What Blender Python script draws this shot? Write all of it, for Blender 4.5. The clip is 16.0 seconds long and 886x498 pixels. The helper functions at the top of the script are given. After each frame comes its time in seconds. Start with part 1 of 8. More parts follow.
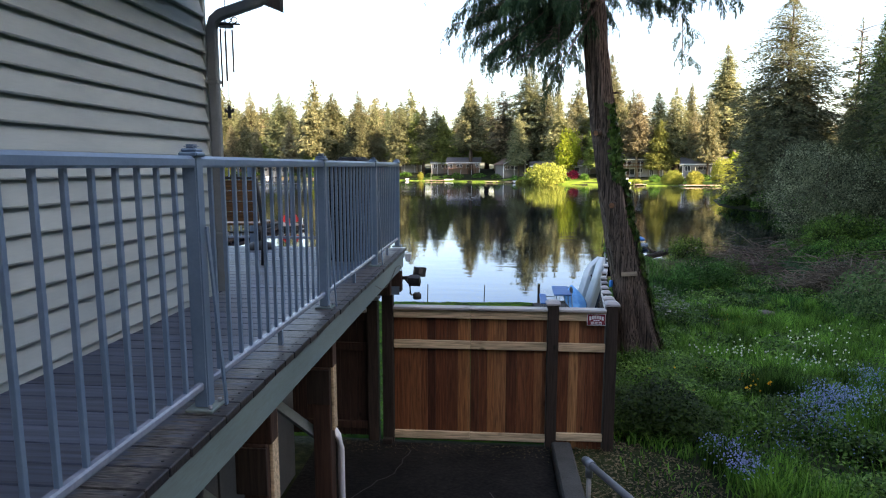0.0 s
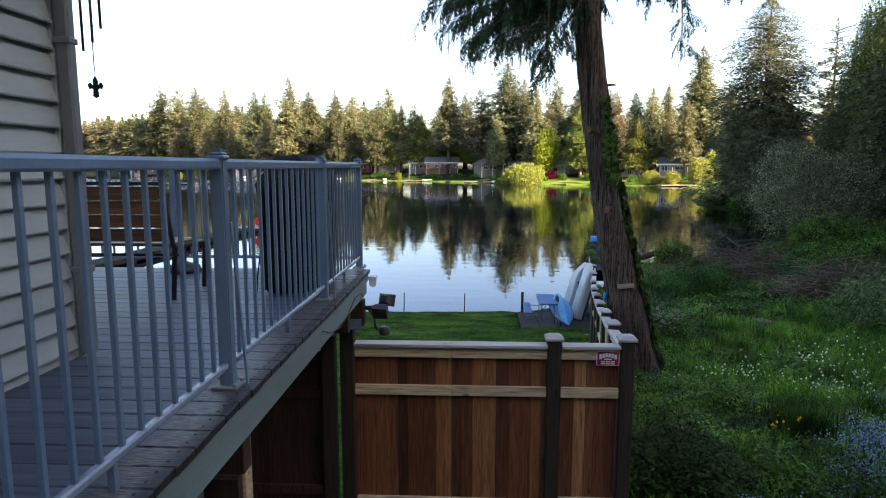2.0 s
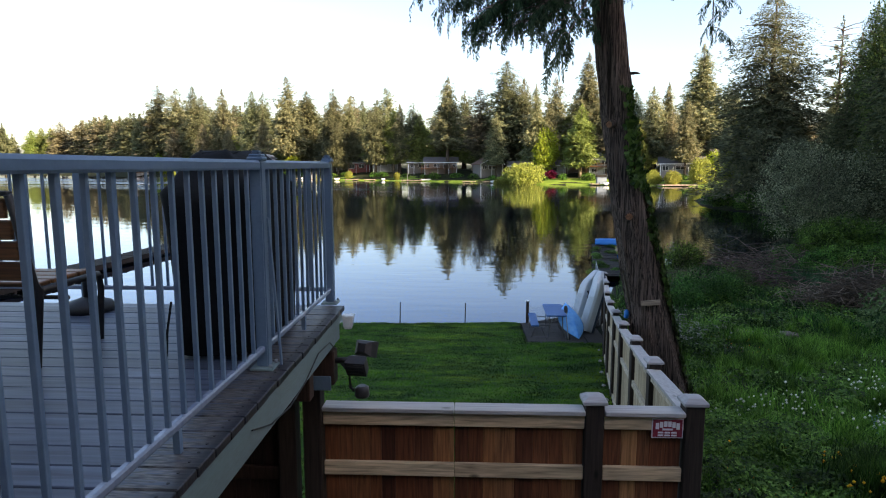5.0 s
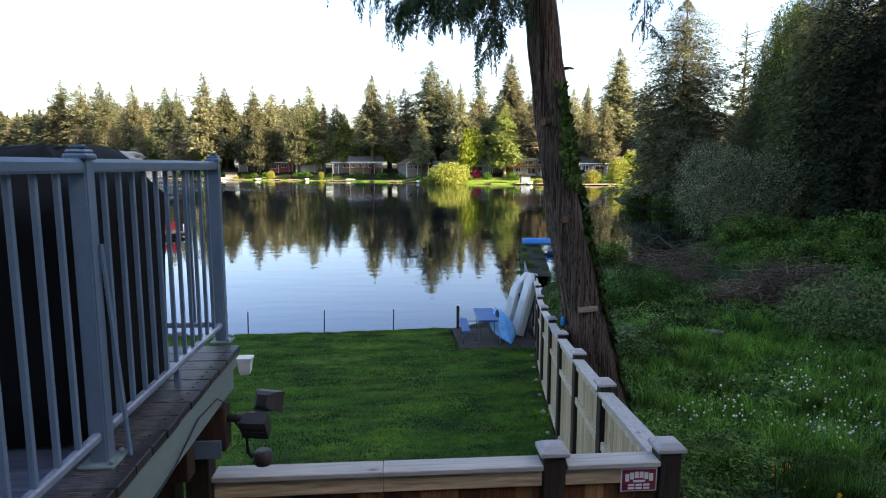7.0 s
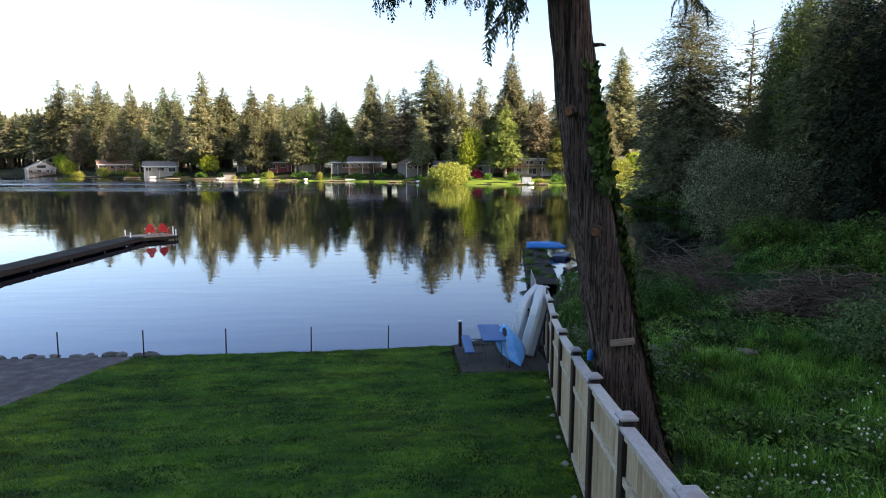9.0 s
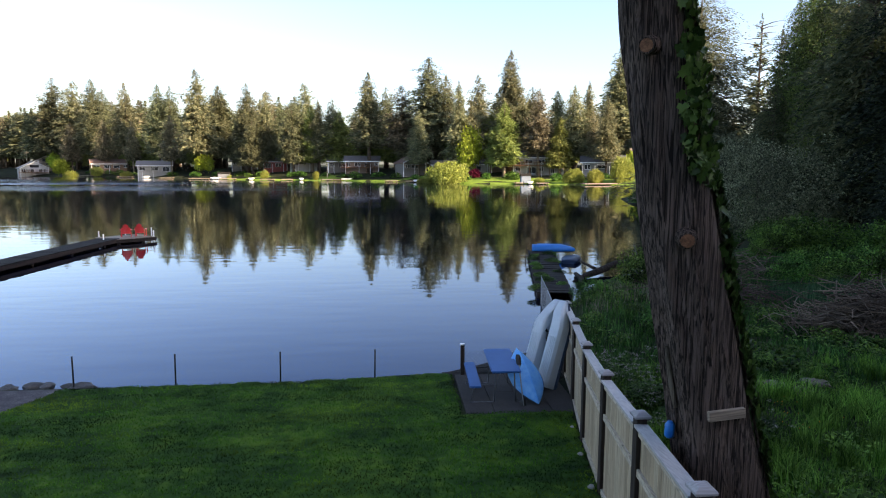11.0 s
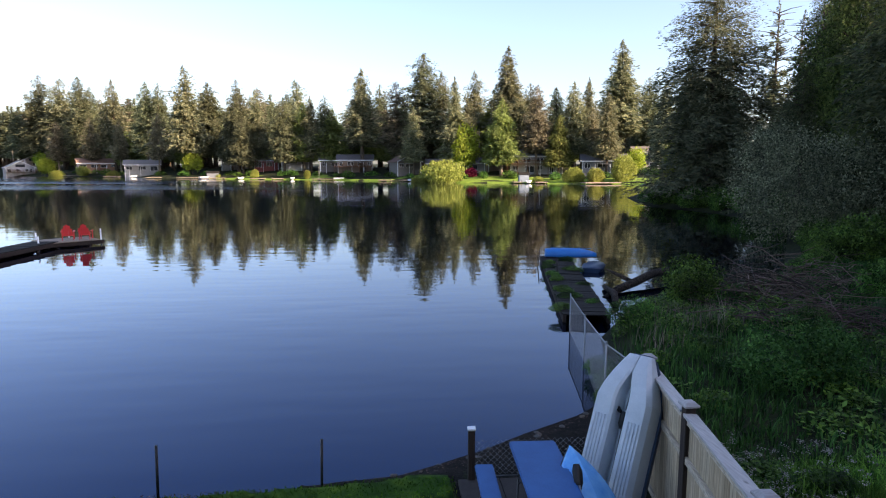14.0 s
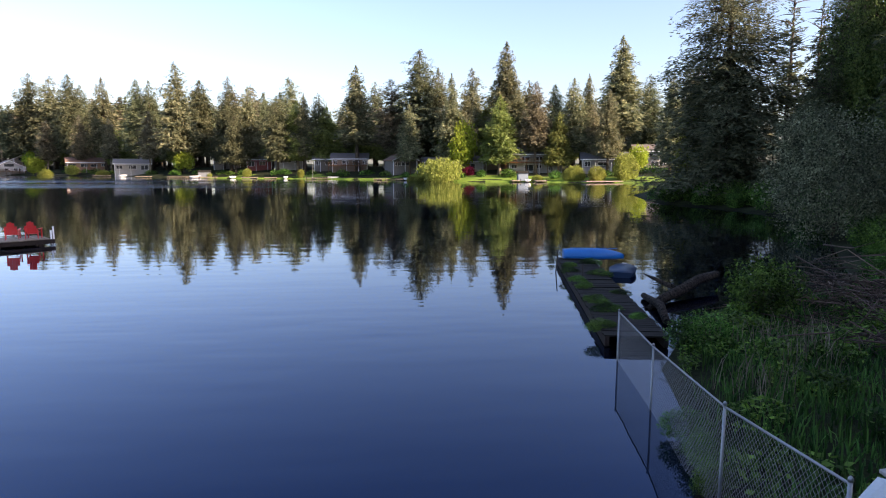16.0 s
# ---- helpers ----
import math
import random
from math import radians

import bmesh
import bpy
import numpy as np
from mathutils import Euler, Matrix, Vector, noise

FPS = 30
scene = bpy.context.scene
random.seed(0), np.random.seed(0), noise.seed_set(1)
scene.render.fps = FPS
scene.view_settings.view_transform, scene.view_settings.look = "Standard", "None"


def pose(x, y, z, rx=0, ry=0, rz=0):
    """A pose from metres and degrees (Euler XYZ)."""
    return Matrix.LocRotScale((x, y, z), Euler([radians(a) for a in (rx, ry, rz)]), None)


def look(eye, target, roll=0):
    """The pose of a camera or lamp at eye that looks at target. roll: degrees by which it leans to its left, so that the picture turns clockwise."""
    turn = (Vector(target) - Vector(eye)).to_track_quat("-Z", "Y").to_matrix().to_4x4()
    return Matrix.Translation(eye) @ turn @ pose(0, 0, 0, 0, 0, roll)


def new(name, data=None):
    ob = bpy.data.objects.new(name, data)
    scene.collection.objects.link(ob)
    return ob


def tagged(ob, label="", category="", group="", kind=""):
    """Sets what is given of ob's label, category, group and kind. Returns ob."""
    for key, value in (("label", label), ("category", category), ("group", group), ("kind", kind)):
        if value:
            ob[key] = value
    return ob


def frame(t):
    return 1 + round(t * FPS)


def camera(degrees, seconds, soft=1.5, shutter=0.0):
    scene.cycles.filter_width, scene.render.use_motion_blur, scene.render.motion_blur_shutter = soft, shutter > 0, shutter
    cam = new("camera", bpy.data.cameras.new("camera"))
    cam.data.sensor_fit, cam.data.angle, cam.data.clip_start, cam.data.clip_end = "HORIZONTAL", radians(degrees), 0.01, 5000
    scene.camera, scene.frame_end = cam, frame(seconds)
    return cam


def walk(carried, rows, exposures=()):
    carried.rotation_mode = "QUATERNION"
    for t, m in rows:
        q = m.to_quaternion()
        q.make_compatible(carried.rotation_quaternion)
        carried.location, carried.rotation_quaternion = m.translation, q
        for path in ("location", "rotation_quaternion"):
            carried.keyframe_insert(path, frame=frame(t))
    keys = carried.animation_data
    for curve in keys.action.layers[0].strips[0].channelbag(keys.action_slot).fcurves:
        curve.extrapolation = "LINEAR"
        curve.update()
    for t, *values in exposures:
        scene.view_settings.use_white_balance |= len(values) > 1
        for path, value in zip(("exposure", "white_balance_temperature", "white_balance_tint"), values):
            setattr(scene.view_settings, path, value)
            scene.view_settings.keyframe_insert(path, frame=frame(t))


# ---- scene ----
cam = camera(71.3, 16.0, soft=1.1)
PATH = [
    (0, (1.705, -7.29, 3.441), (1.544, -5.314, 3.174), 0.0),
    (0.5, (1.692, -6.968, 3.464), (1.532, -4.993, 3.197), -0.0),
    (1, (1.677, -6.568, 3.448), (1.518, -4.592, 3.18), -0.0),
    (1.5, (1.652, -6.176, 3.449), (1.561, -4.196, 3.182), -0.0),
    (2, (1.633, -5.775, 3.449), (1.541, -3.795, 3.182), 0.0),
    (2.5, (1.614, -5.417, 3.457), (1.522, -3.438, 3.188), 0.0),
    (3, (1.592, -5.131, 3.457), (1.501, -3.151, 3.188), 0.0),
    (3.5, (1.574, -4.896, 3.45), (1.484, -2.916, 3.182), 0.0),
    (5.8, (1.545, -3.868, 3.456), (1.461, -1.888, 3.188), -0.0),
    (6, (1.543, -3.791, 3.457), (1.551, -1.809, 3.188), -0.0),
    (6.5, (1.547, -3.578, 3.46), (1.618, -1.597, 3.191), 0.0),
    (7, (1.539, -3.337, 3.458), (1.687, -1.361, 3.189), 0.0),
    (7.5, (1.565, -2.964, 3.448), (1.711, -0.988, 3.178), 0.0),
    (8, (1.591, -2.504, 3.444), (1.738, -0.527, 3.176), -0.0),
    (8.5, (1.625, -1.979, 3.45), (1.772, -0.002, 3.18), -0.0),
    (9, (1.675, -1.343, 3.451), (1.823, 0.634, 3.182), -0.0),
    (11.5, (1.96, 2.653, 3.105), (2.117, 4.628, 2.836), -0.0),
    (12, (2.039, 3.54, 3.03), (2.198, 5.516, 2.76), -0.0),
    (12.5, (2.119, 4.502, 2.939), (2.28, 6.477, 2.671), -0.0),
    (13, (2.203, 5.519, 2.854), (2.366, 7.495, 2.585), -0.0),
    (13.5, (2.274, 6.566, 2.757), (2.442, 8.541, 2.49), 0.0),
    (14, (2.357, 7.67, 2.618), (2.527, 9.645, 2.351), -0.0),
    (14.5, (2.441, 8.785, 2.454), (2.614, 10.76, 2.188), -0.0),
    (15, (2.476, 9.844, 2.307), (2.652, 11.818, 2.042), -0.0),
    (15.5, (2.503, 10.913, 2.177), (2.681, 12.887, 1.911), -0.0),
    (16, (2.583, 12.095, 2.011), (2.765, 14.069, 1.746), -0.0),
]
EXPOSURES = [
    (0.0, 2.60, 7400, 16),
    (1.0, 2.44, 7250, 16),
    (2.0, 2.26, 7250, 16),
    (3.5, 2.10, 7300, 16),
    (6.0, 1.96, 6950, 16),
    (7.0, 2.24, 7050, 16),
    (9.0, 1.95, 6900, 17),
    (12.5, 1.83, 6600, 21),
    (16.0, 1.62, 6450, 25),
]
walk(cam, [(t, look(eye, target, roll)) for t, eye, target, roll in PATH], exposures=EXPOSURES)

# ---- light ----
SUN_DIR = Vector((0.80, -0.47, 0.36)).normalized()
world = bpy.data.worlds.new("sky_world")
scene.world = world
world.use_nodes = True
_wn = world.node_tree
_bg = _wn.nodes["Background"]
_sky = _wn.nodes.new("ShaderNodeTexSky")
_sky.sky_type = "NISHITA"
_sky.sun_disc = False
_sky.sun_elevation = math.asin(SUN_DIR.z)
_sky.sun_rotation = math.atan2(SUN_DIR.x, SUN_DIR.y)
_sky.air_density = 1.0
_sky.dust_density = 1.8
_sky.ozone_density = 1.7
_wn.links.new(_sky.outputs[0], _bg.inputs[0])
_bg.inputs[1].default_value = 0.11
sun_data = bpy.data.lights.new("sun", "SUN")
sun_data.energy = 5.0
sun_data.angle = radians(0.5)
sun_data.color = (1.0, 0.82, 0.56)
sun = new("sun", sun_data)
sun.matrix_world = Matrix.Translation((0, 0, 60)) @ (-SUN_DIR).to_track_quat("-Z", "Y").to_matrix().to_4x4()

# ---- materials ----


def _tree(name):
    m = bpy.data.materials.new(name)
    m.use_nodes = True
    nt = m.node_tree
    return m, nt, nt.nodes["Principled BSDF"]


def mat(name, c1, c2, scale=8.0, rough=0.7, bump=0.15, metal=0.0, fine=60.0, vary=0.0, stretch=(1, 1, 1), stain=0.0, coords="Object", spec=0.5):
    """A surface of two colours mixed at two scales, with fine relief; vary: change from piece to piece."""
    m, nt, b = _tree(name)
    L, N = nt.links.new, nt.nodes.new
    tc = N("ShaderNodeTexCoord")
    mp = N("ShaderNodeMapping")
    mp.inputs["Scale"].default_value = stretch
    L(tc.outputs[coords], mp.inputs[0])
    n1 = N("ShaderNodeTexNoise")
    n1.inputs["Scale"].default_value = scale
    n1.inputs["Detail"].default_value = 5
    n1.inputs["Roughness"].default_value = 0.65
    L(mp.outputs[0], n1.inputs["Vector"])
    n2 = N("ShaderNodeTexNoise")
    n2.inputs["Scale"].default_value = fine
    n2.inputs["Detail"].default_value = 3
    L(mp.outputs[0], n2.inputs["Vector"])
    mixf = N("ShaderNodeMix")
    mixf.data_type = "FLOAT"
    mixf.inputs[0].default_value = 0.4
    L(n1.outputs[0], mixf.inputs[2])
    L(n2.outputs[0], mixf.inputs[3])
    ramp = N("ShaderNodeMapRange")
    ramp.inputs[1].default_value, ramp.inputs[2].default_value = 0.33, 0.67
    L(mixf.outputs[0], ramp.inputs[0])
    mx = N("ShaderNodeMix")
    mx.data_type = "RGBA"
    mx.inputs[6].default_value = (*c1, 1)
    mx.inputs[7].default_value = (*c2, 1)
    L(ramp.outputs[0], mx.inputs[0])
    out = mx.outputs[2]
    if vary:
        oi = N("ShaderNodeObjectInfo")
        hsv = N("ShaderNodeHueSaturation")
        mr = N("ShaderNodeMapRange")
        mr.inputs[3].default_value, mr.inputs[4].default_value = 1 - vary, 1 + vary
        L(oi.outputs["Random"], mr.inputs[0])
        L(mr.outputs[0], hsv.inputs["Value"])
        L(out, hsv.inputs["Color"])
        out = hsv.outputs[0]
    if stain:
        n3 = N("ShaderNodeTexNoise")
        n3.inputs["Scale"].default_value = scale * 0.27
        n3.inputs["Detail"].default_value = 7
        L(tc.outputs[coords], n3.inputs["Vector"])
        r3 = N("ShaderNodeMapRange")
        r3.inputs[1].default_value, r3.inputs[2].default_value = 0.42, 0.7
        r3.inputs[3].default_value, r3.inputs[4].default_value = 1.0, 1.0 - stain
        L(n3.outputs[0], r3.inputs[0])
        h3 = N("ShaderNodeHueSaturation")
        L(r3.outputs[0], h3.inputs["Value"])
        L(out, h3.inputs["Color"])
        out = h3.outputs[0]
    L(out, b.inputs["Base Color"])
    b.inputs["Roughness"].default_value = rough
    b.inputs["Metallic"].default_value = metal
    b.inputs["Specular IOR Level"].default_value = spec
    if bump:
        bp = N("ShaderNodeBump")
        bp.inputs["Strength"].default_value = bump
        bp.inputs["Distance"].default_value = 0.01
        L(n2.outputs[0], bp.inputs["Height"])
        L(bp.outputs[0], b.inputs["Normal"])
    return m


def wood(name, tones, grain_axis="z", rough=0.75, scale=6.0, bump=0.3, grain=(0.52, 1.34)):
    """Sawn timber: grain drawn out along one axis, tone picked for each board."""
    m, nt, b = _tree(name)
    L, N = nt.links.new, nt.nodes.new
    tc = N("ShaderNodeTexCoord")
    oi = N("ShaderNodeObjectInfo")
    add = N("ShaderNodeVectorMath")
    add.operation = "ADD"
    sc = N("ShaderNodeVectorMath")
    sc.operation = "SCALE"
    cmb = N("ShaderNodeCombineXYZ")
    for i in range(3):
        L(oi.outputs["Random"], cmb.inputs[i])
    L(cmb.outputs[0], sc.inputs[0])
    sc.inputs["Scale"].default_value = 37.0
    L(tc.outputs["Object"], add.inputs[0])
    L(sc.outputs[0], add.inputs[1])
    mp = N("ShaderNodeMapping")
    s = [9.0, 9.0, 9.0]
    s["xyz".index(grain_axis)] = 0.55
    mp.inputs["Scale"].default_value = s
    L(add.outputs[0], mp.inputs[0])
    n = N("ShaderNodeTexNoise")
    n.inputs["Scale"].default_value = scale
    n.inputs["Detail"].default_value = 6
    n.inputs["Distortion"].default_value = 0.6
    L(mp.outputs[0], n.inputs["Vector"])
    knots = N("ShaderNodeTexVoronoi")
    knots.inputs["Scale"].default_value = 2.4
    mk = N("ShaderNodeMapping")
    ks = [1.6, 1.6, 1.6]
    ks["xyz".index(grain_axis)] = 0.8
    mk.inputs["Scale"].default_value = ks
    L(add.outputs[0], mk.inputs[0])
    L(mk.outputs[0], knots.inputs["Vector"])
    kr = N("ShaderNodeMapRange")
    kr.inputs[1].default_value, kr.inputs[2].default_value = 0.03, 0.09
    kr.inputs[3].default_value, kr.inputs[4].default_value = 0.35, 1.0
    L(knots.outputs["Distance"], kr.inputs[0])
    cr = N("ShaderNodeValToRGB")
    els = cr.color_ramp.elements
    els[0].position, els[0].color = 0.0, (*tones[0], 1)
    els[1].position, els[1].color = 1.0, (*tones[-1], 1)
    for k, tone in enumerate(tones[1:-1]):
        e = els.new((k + 1) / (len(tones) - 1))
        e.color = (*tone, 1)
    # second random from the first, so neighbouring tones differ
    fr = N("ShaderNodeMath")
    fr.operation = "FRACT"
    mu = N("ShaderNodeMath")
    mu.operation = "MULTIPLY"
    mu.inputs[1].default_value = 7.31
    L(oi.outputs["Random"], mu.inputs[0])
    L(mu.outputs[0], fr.inputs[0])
    L(fr.outputs[0], cr.inputs[0])
    gr = N("ShaderNodeMapRange")
    gr.inputs[1].default_value, gr.inputs[2].default_value = 0.3, 0.7
    gr.inputs[3].default_value, gr.inputs[4].default_value = grain
    L(n.outputs[0], gr.inputs[0])
    mul = N("ShaderNodeMath")
    mul.operation = "MULTIPLY"
    L(gr.outputs[0], mul.inputs[0])
    L(kr.outputs[0], mul.inputs[1])
    hsv = N("ShaderNodeHueSaturation")
    L(cr.outputs[0], hsv.inputs["Color"])
    L(mul.outputs[0], hsv.inputs["Value"])
    L(hsv.outputs[0], b.inputs["Base Color"])
    b.inputs["Roughness"].default_value = rough
    b.inputs["Specular IOR Level"].default_value = 0.3
    bp = N("ShaderNodeBump")
    bp.inputs["Strength"].default_value = bump
    bp.inputs["Distance"].default_value = 0.004
    L(n.outputs[0], bp.inputs["Height"])
    L(bp.outputs[0], b.inputs["Normal"])
    return m


def worn_deck(name):
    """Grey-blue deck paint on planks, rubbed and weathered to brown wood towards the outer ends."""
    m = wood(name, [(0.044, 0.055, 0.082), (0.066, 0.082, 0.120), (0.080, 0.099, 0.145), (0.053, 0.066, 0.096)], "x", 0.45, 4.0)
    nt = m.node_tree
    L, N = nt.links.new, nt.nodes.new
    b = nt.nodes["Principled BSDF"]
    paint = b.inputs["Base Color"].links[0].from_socket
    tc = N("ShaderNodeTexCoord")
    xyz = N("ShaderNodeSeparateXYZ")
    L(tc.outputs["Object"], xyz.inputs[0])
    geo = N("ShaderNodeNewGeometry")
    mp = N("ShaderNodeMapping")
    mp.inputs["Scale"].default_value = (2.0, 14.0, 1.0)
    L(geo.outputs["Position"], mp.inputs[0])
    n = N("ShaderNodeTexNoise")
    n.inputs["Scale"].default_value = 2.4
    n.inputs["Detail"].default_value = 6
    n.inputs["Roughness"].default_value = 0.7
    L(mp.outputs[0], n.inputs["Vector"])
    end = N("ShaderNodeMapRange")
    end.inputs[1].default_value, end.inputs[2].default_value = 0.34, 0.47
    end.inputs[3].default_value, end.inputs[4].default_value = -0.22, 0.15
    L(xyz.outputs[0], end.inputs[0])
    add = N("ShaderNodeMath")
    add.operation = "ADD"
    L(n.outputs[0], add.inputs[0])
    L(end.outputs[0], add.inputs[1])
    k = N("ShaderNodeMapRange")
    k.inputs[1].default_value, k.inputs[2].default_value = 0.50, 0.66
    L(add.outputs[0], k.inputs[0])
    bare = N("ShaderNodeMix")
    bare.data_type = "RGBA"
    bare.inputs[6].default_value = (0.016, 0.014, 0.014, 1)
    bare.inputs[7].default_value = (0.175, 0.158, 0.146, 1)
    n2 = N("ShaderNodeTexNoise")
    n2.inputs["Scale"].default_value = 9.0
    n2.inputs["Detail"].default_value = 5
    L(mp.outputs[0], n2.inputs["Vector"])
    streak = N("ShaderNodeMapRange")
    streak.inputs[1].default_value, streak.inputs[2].default_value = 0.36, 0.68
    L(n2.outputs[0], streak.inputs[0])
    L(streak.outputs[0], bare.inputs[0])
    mx = N("ShaderNodeMix")
    mx.data_type = "RGBA"
    L(k.outputs[0], mx.inputs[0])
    L(paint, mx.inputs[6])
    L(bare.outputs[2], mx.inputs[7])
    # planks turn darker over their outermost few centimetres
    lip = N("ShaderNodeMapRange")
    lip.inputs[1].default_value, lip.inputs[2].default_value = 0.575, 0.625
    lip.inputs[4].default_value = 0.8
    L(xyz.outputs[0], lip.inputs[0])
    dark_end = N("ShaderNodeMix")
    dark_end.data_type = "RGBA"
    dark_end.inputs[7].default_value = (0.014, 0.014, 0.017, 1)
    L(lip.outputs[0], dark_end.inputs[0])
    L(mx.outputs[2], dark_end.inputs[6])
    L(dark_end.outputs[2], b.inputs["Base Color"])
    return m


def foliage(name, dark, light, trans=0.35, rough=0.6, patch=(0.45, 0.7, 1.3), span=(0.3, 0.7), stretch=(1, 1, 1), drift=None):
    """Leaves: two greens spread over the single leaves, a patchy third, some light coming through; drift: another colour in wide patches (colour, scale, share)."""
    m, nt, b = _tree(name)
    L, N = nt.links.new, nt.nodes.new
    geo = N("ShaderNodeNewGeometry")
    oi = N("ShaderNodeObjectInfo")
    mx = N("ShaderNodeMix")
    mx.data_type = "RGBA"
    mx.inputs[6].default_value = (*dark, 1)
    mx.inputs[7].default_value = (*light, 1)
    L(geo.outputs["Random Per Island"], mx.inputs[0])
    n = N("ShaderNodeTexNoise")
    n.inputs["Scale"].default_value = patch[0]
    n.inputs["Detail"].default_value = 4
    vm = N("ShaderNodeVectorMath")
    vm.operation = "MULTIPLY"
    vm.inputs[1].default_value = stretch
    L(geo.outputs["Position"], vm.inputs[0])
    L(vm.outputs[0], n.inputs["Vector"])
    mr = N("ShaderNodeMapRange")
    mr.inputs[1].default_value, mr.inputs[2].default_value = span
    mr.inputs[3].default_value, mr.inputs[4].default_value = patch[1], patch[2]
    L(n.outputs[0], mr.inputs[0])
    vr = N("ShaderNodeMapRange")
    vr.inputs[3].default_value, vr.inputs[4].default_value = 0.78, 1.22
    L(oi.outputs["Random"], vr.inputs[0])
    mu = N("ShaderNodeMath")
    mu.operation = "MULTIPLY"
    L(mr.outputs[0], mu.inputs[0])
    L(vr.outputs[0], mu.inputs[1])
    tone = mx.outputs[2]
    if drift:
        nd = N("ShaderNodeTexNoise")
        nd.inputs["Scale"].default_value = drift[1]
        nd.inputs["Detail"].default_value = 3
        L(vm.outputs[0], nd.inputs["Vector"])
        rd = N("ShaderNodeMapRange")
        rd.inputs[1].default_value, rd.inputs[2].default_value = 0.5, 0.66
        rd.inputs[3].default_value, rd.inputs[4].default_value = 0.0, drift[2]
        L(nd.outputs[0], rd.inputs[0])
        md = N("ShaderNodeMix")
        md.data_type = "RGBA"
        md.inputs[7].default_value = (*drift[0], 1)
        L(rd.outputs[0], md.inputs[0])
        L(tone, md.inputs[6])
        tone = md.outputs[2]
    hsv = N("ShaderNodeHueSaturation")
    hu = N("ShaderNodeMapRange")
    hu.inputs[3].default_value, hu.inputs[4].default_value = 0.475, 0.515
    L(oi.outputs["Random"], hu.inputs[0])
    L(hu.outputs[0], hsv.inputs["Hue"])
    L(mu.outputs[0], hsv.inputs["Value"])
    L(tone, hsv.inputs["Color"])
    L(hsv.outputs[0], b.inputs["Base Color"])
    b.inputs["Roughness"].default_value = rough
    b.inputs["Specular IOR Level"].default_value = 0.12
    tr = N("ShaderNodeBsdfTranslucent")
    L(hsv.outputs[0], tr.inputs[0])
    ms = N("ShaderNodeMixShader")
    ms.inputs[0].default_value = trans
    L(b.outputs[0], ms.inputs[1])
    L(tr.outputs[0], ms.inputs[2])
    L(ms.outputs[0], nt.nodes["Material Output"].inputs[0])
    return m


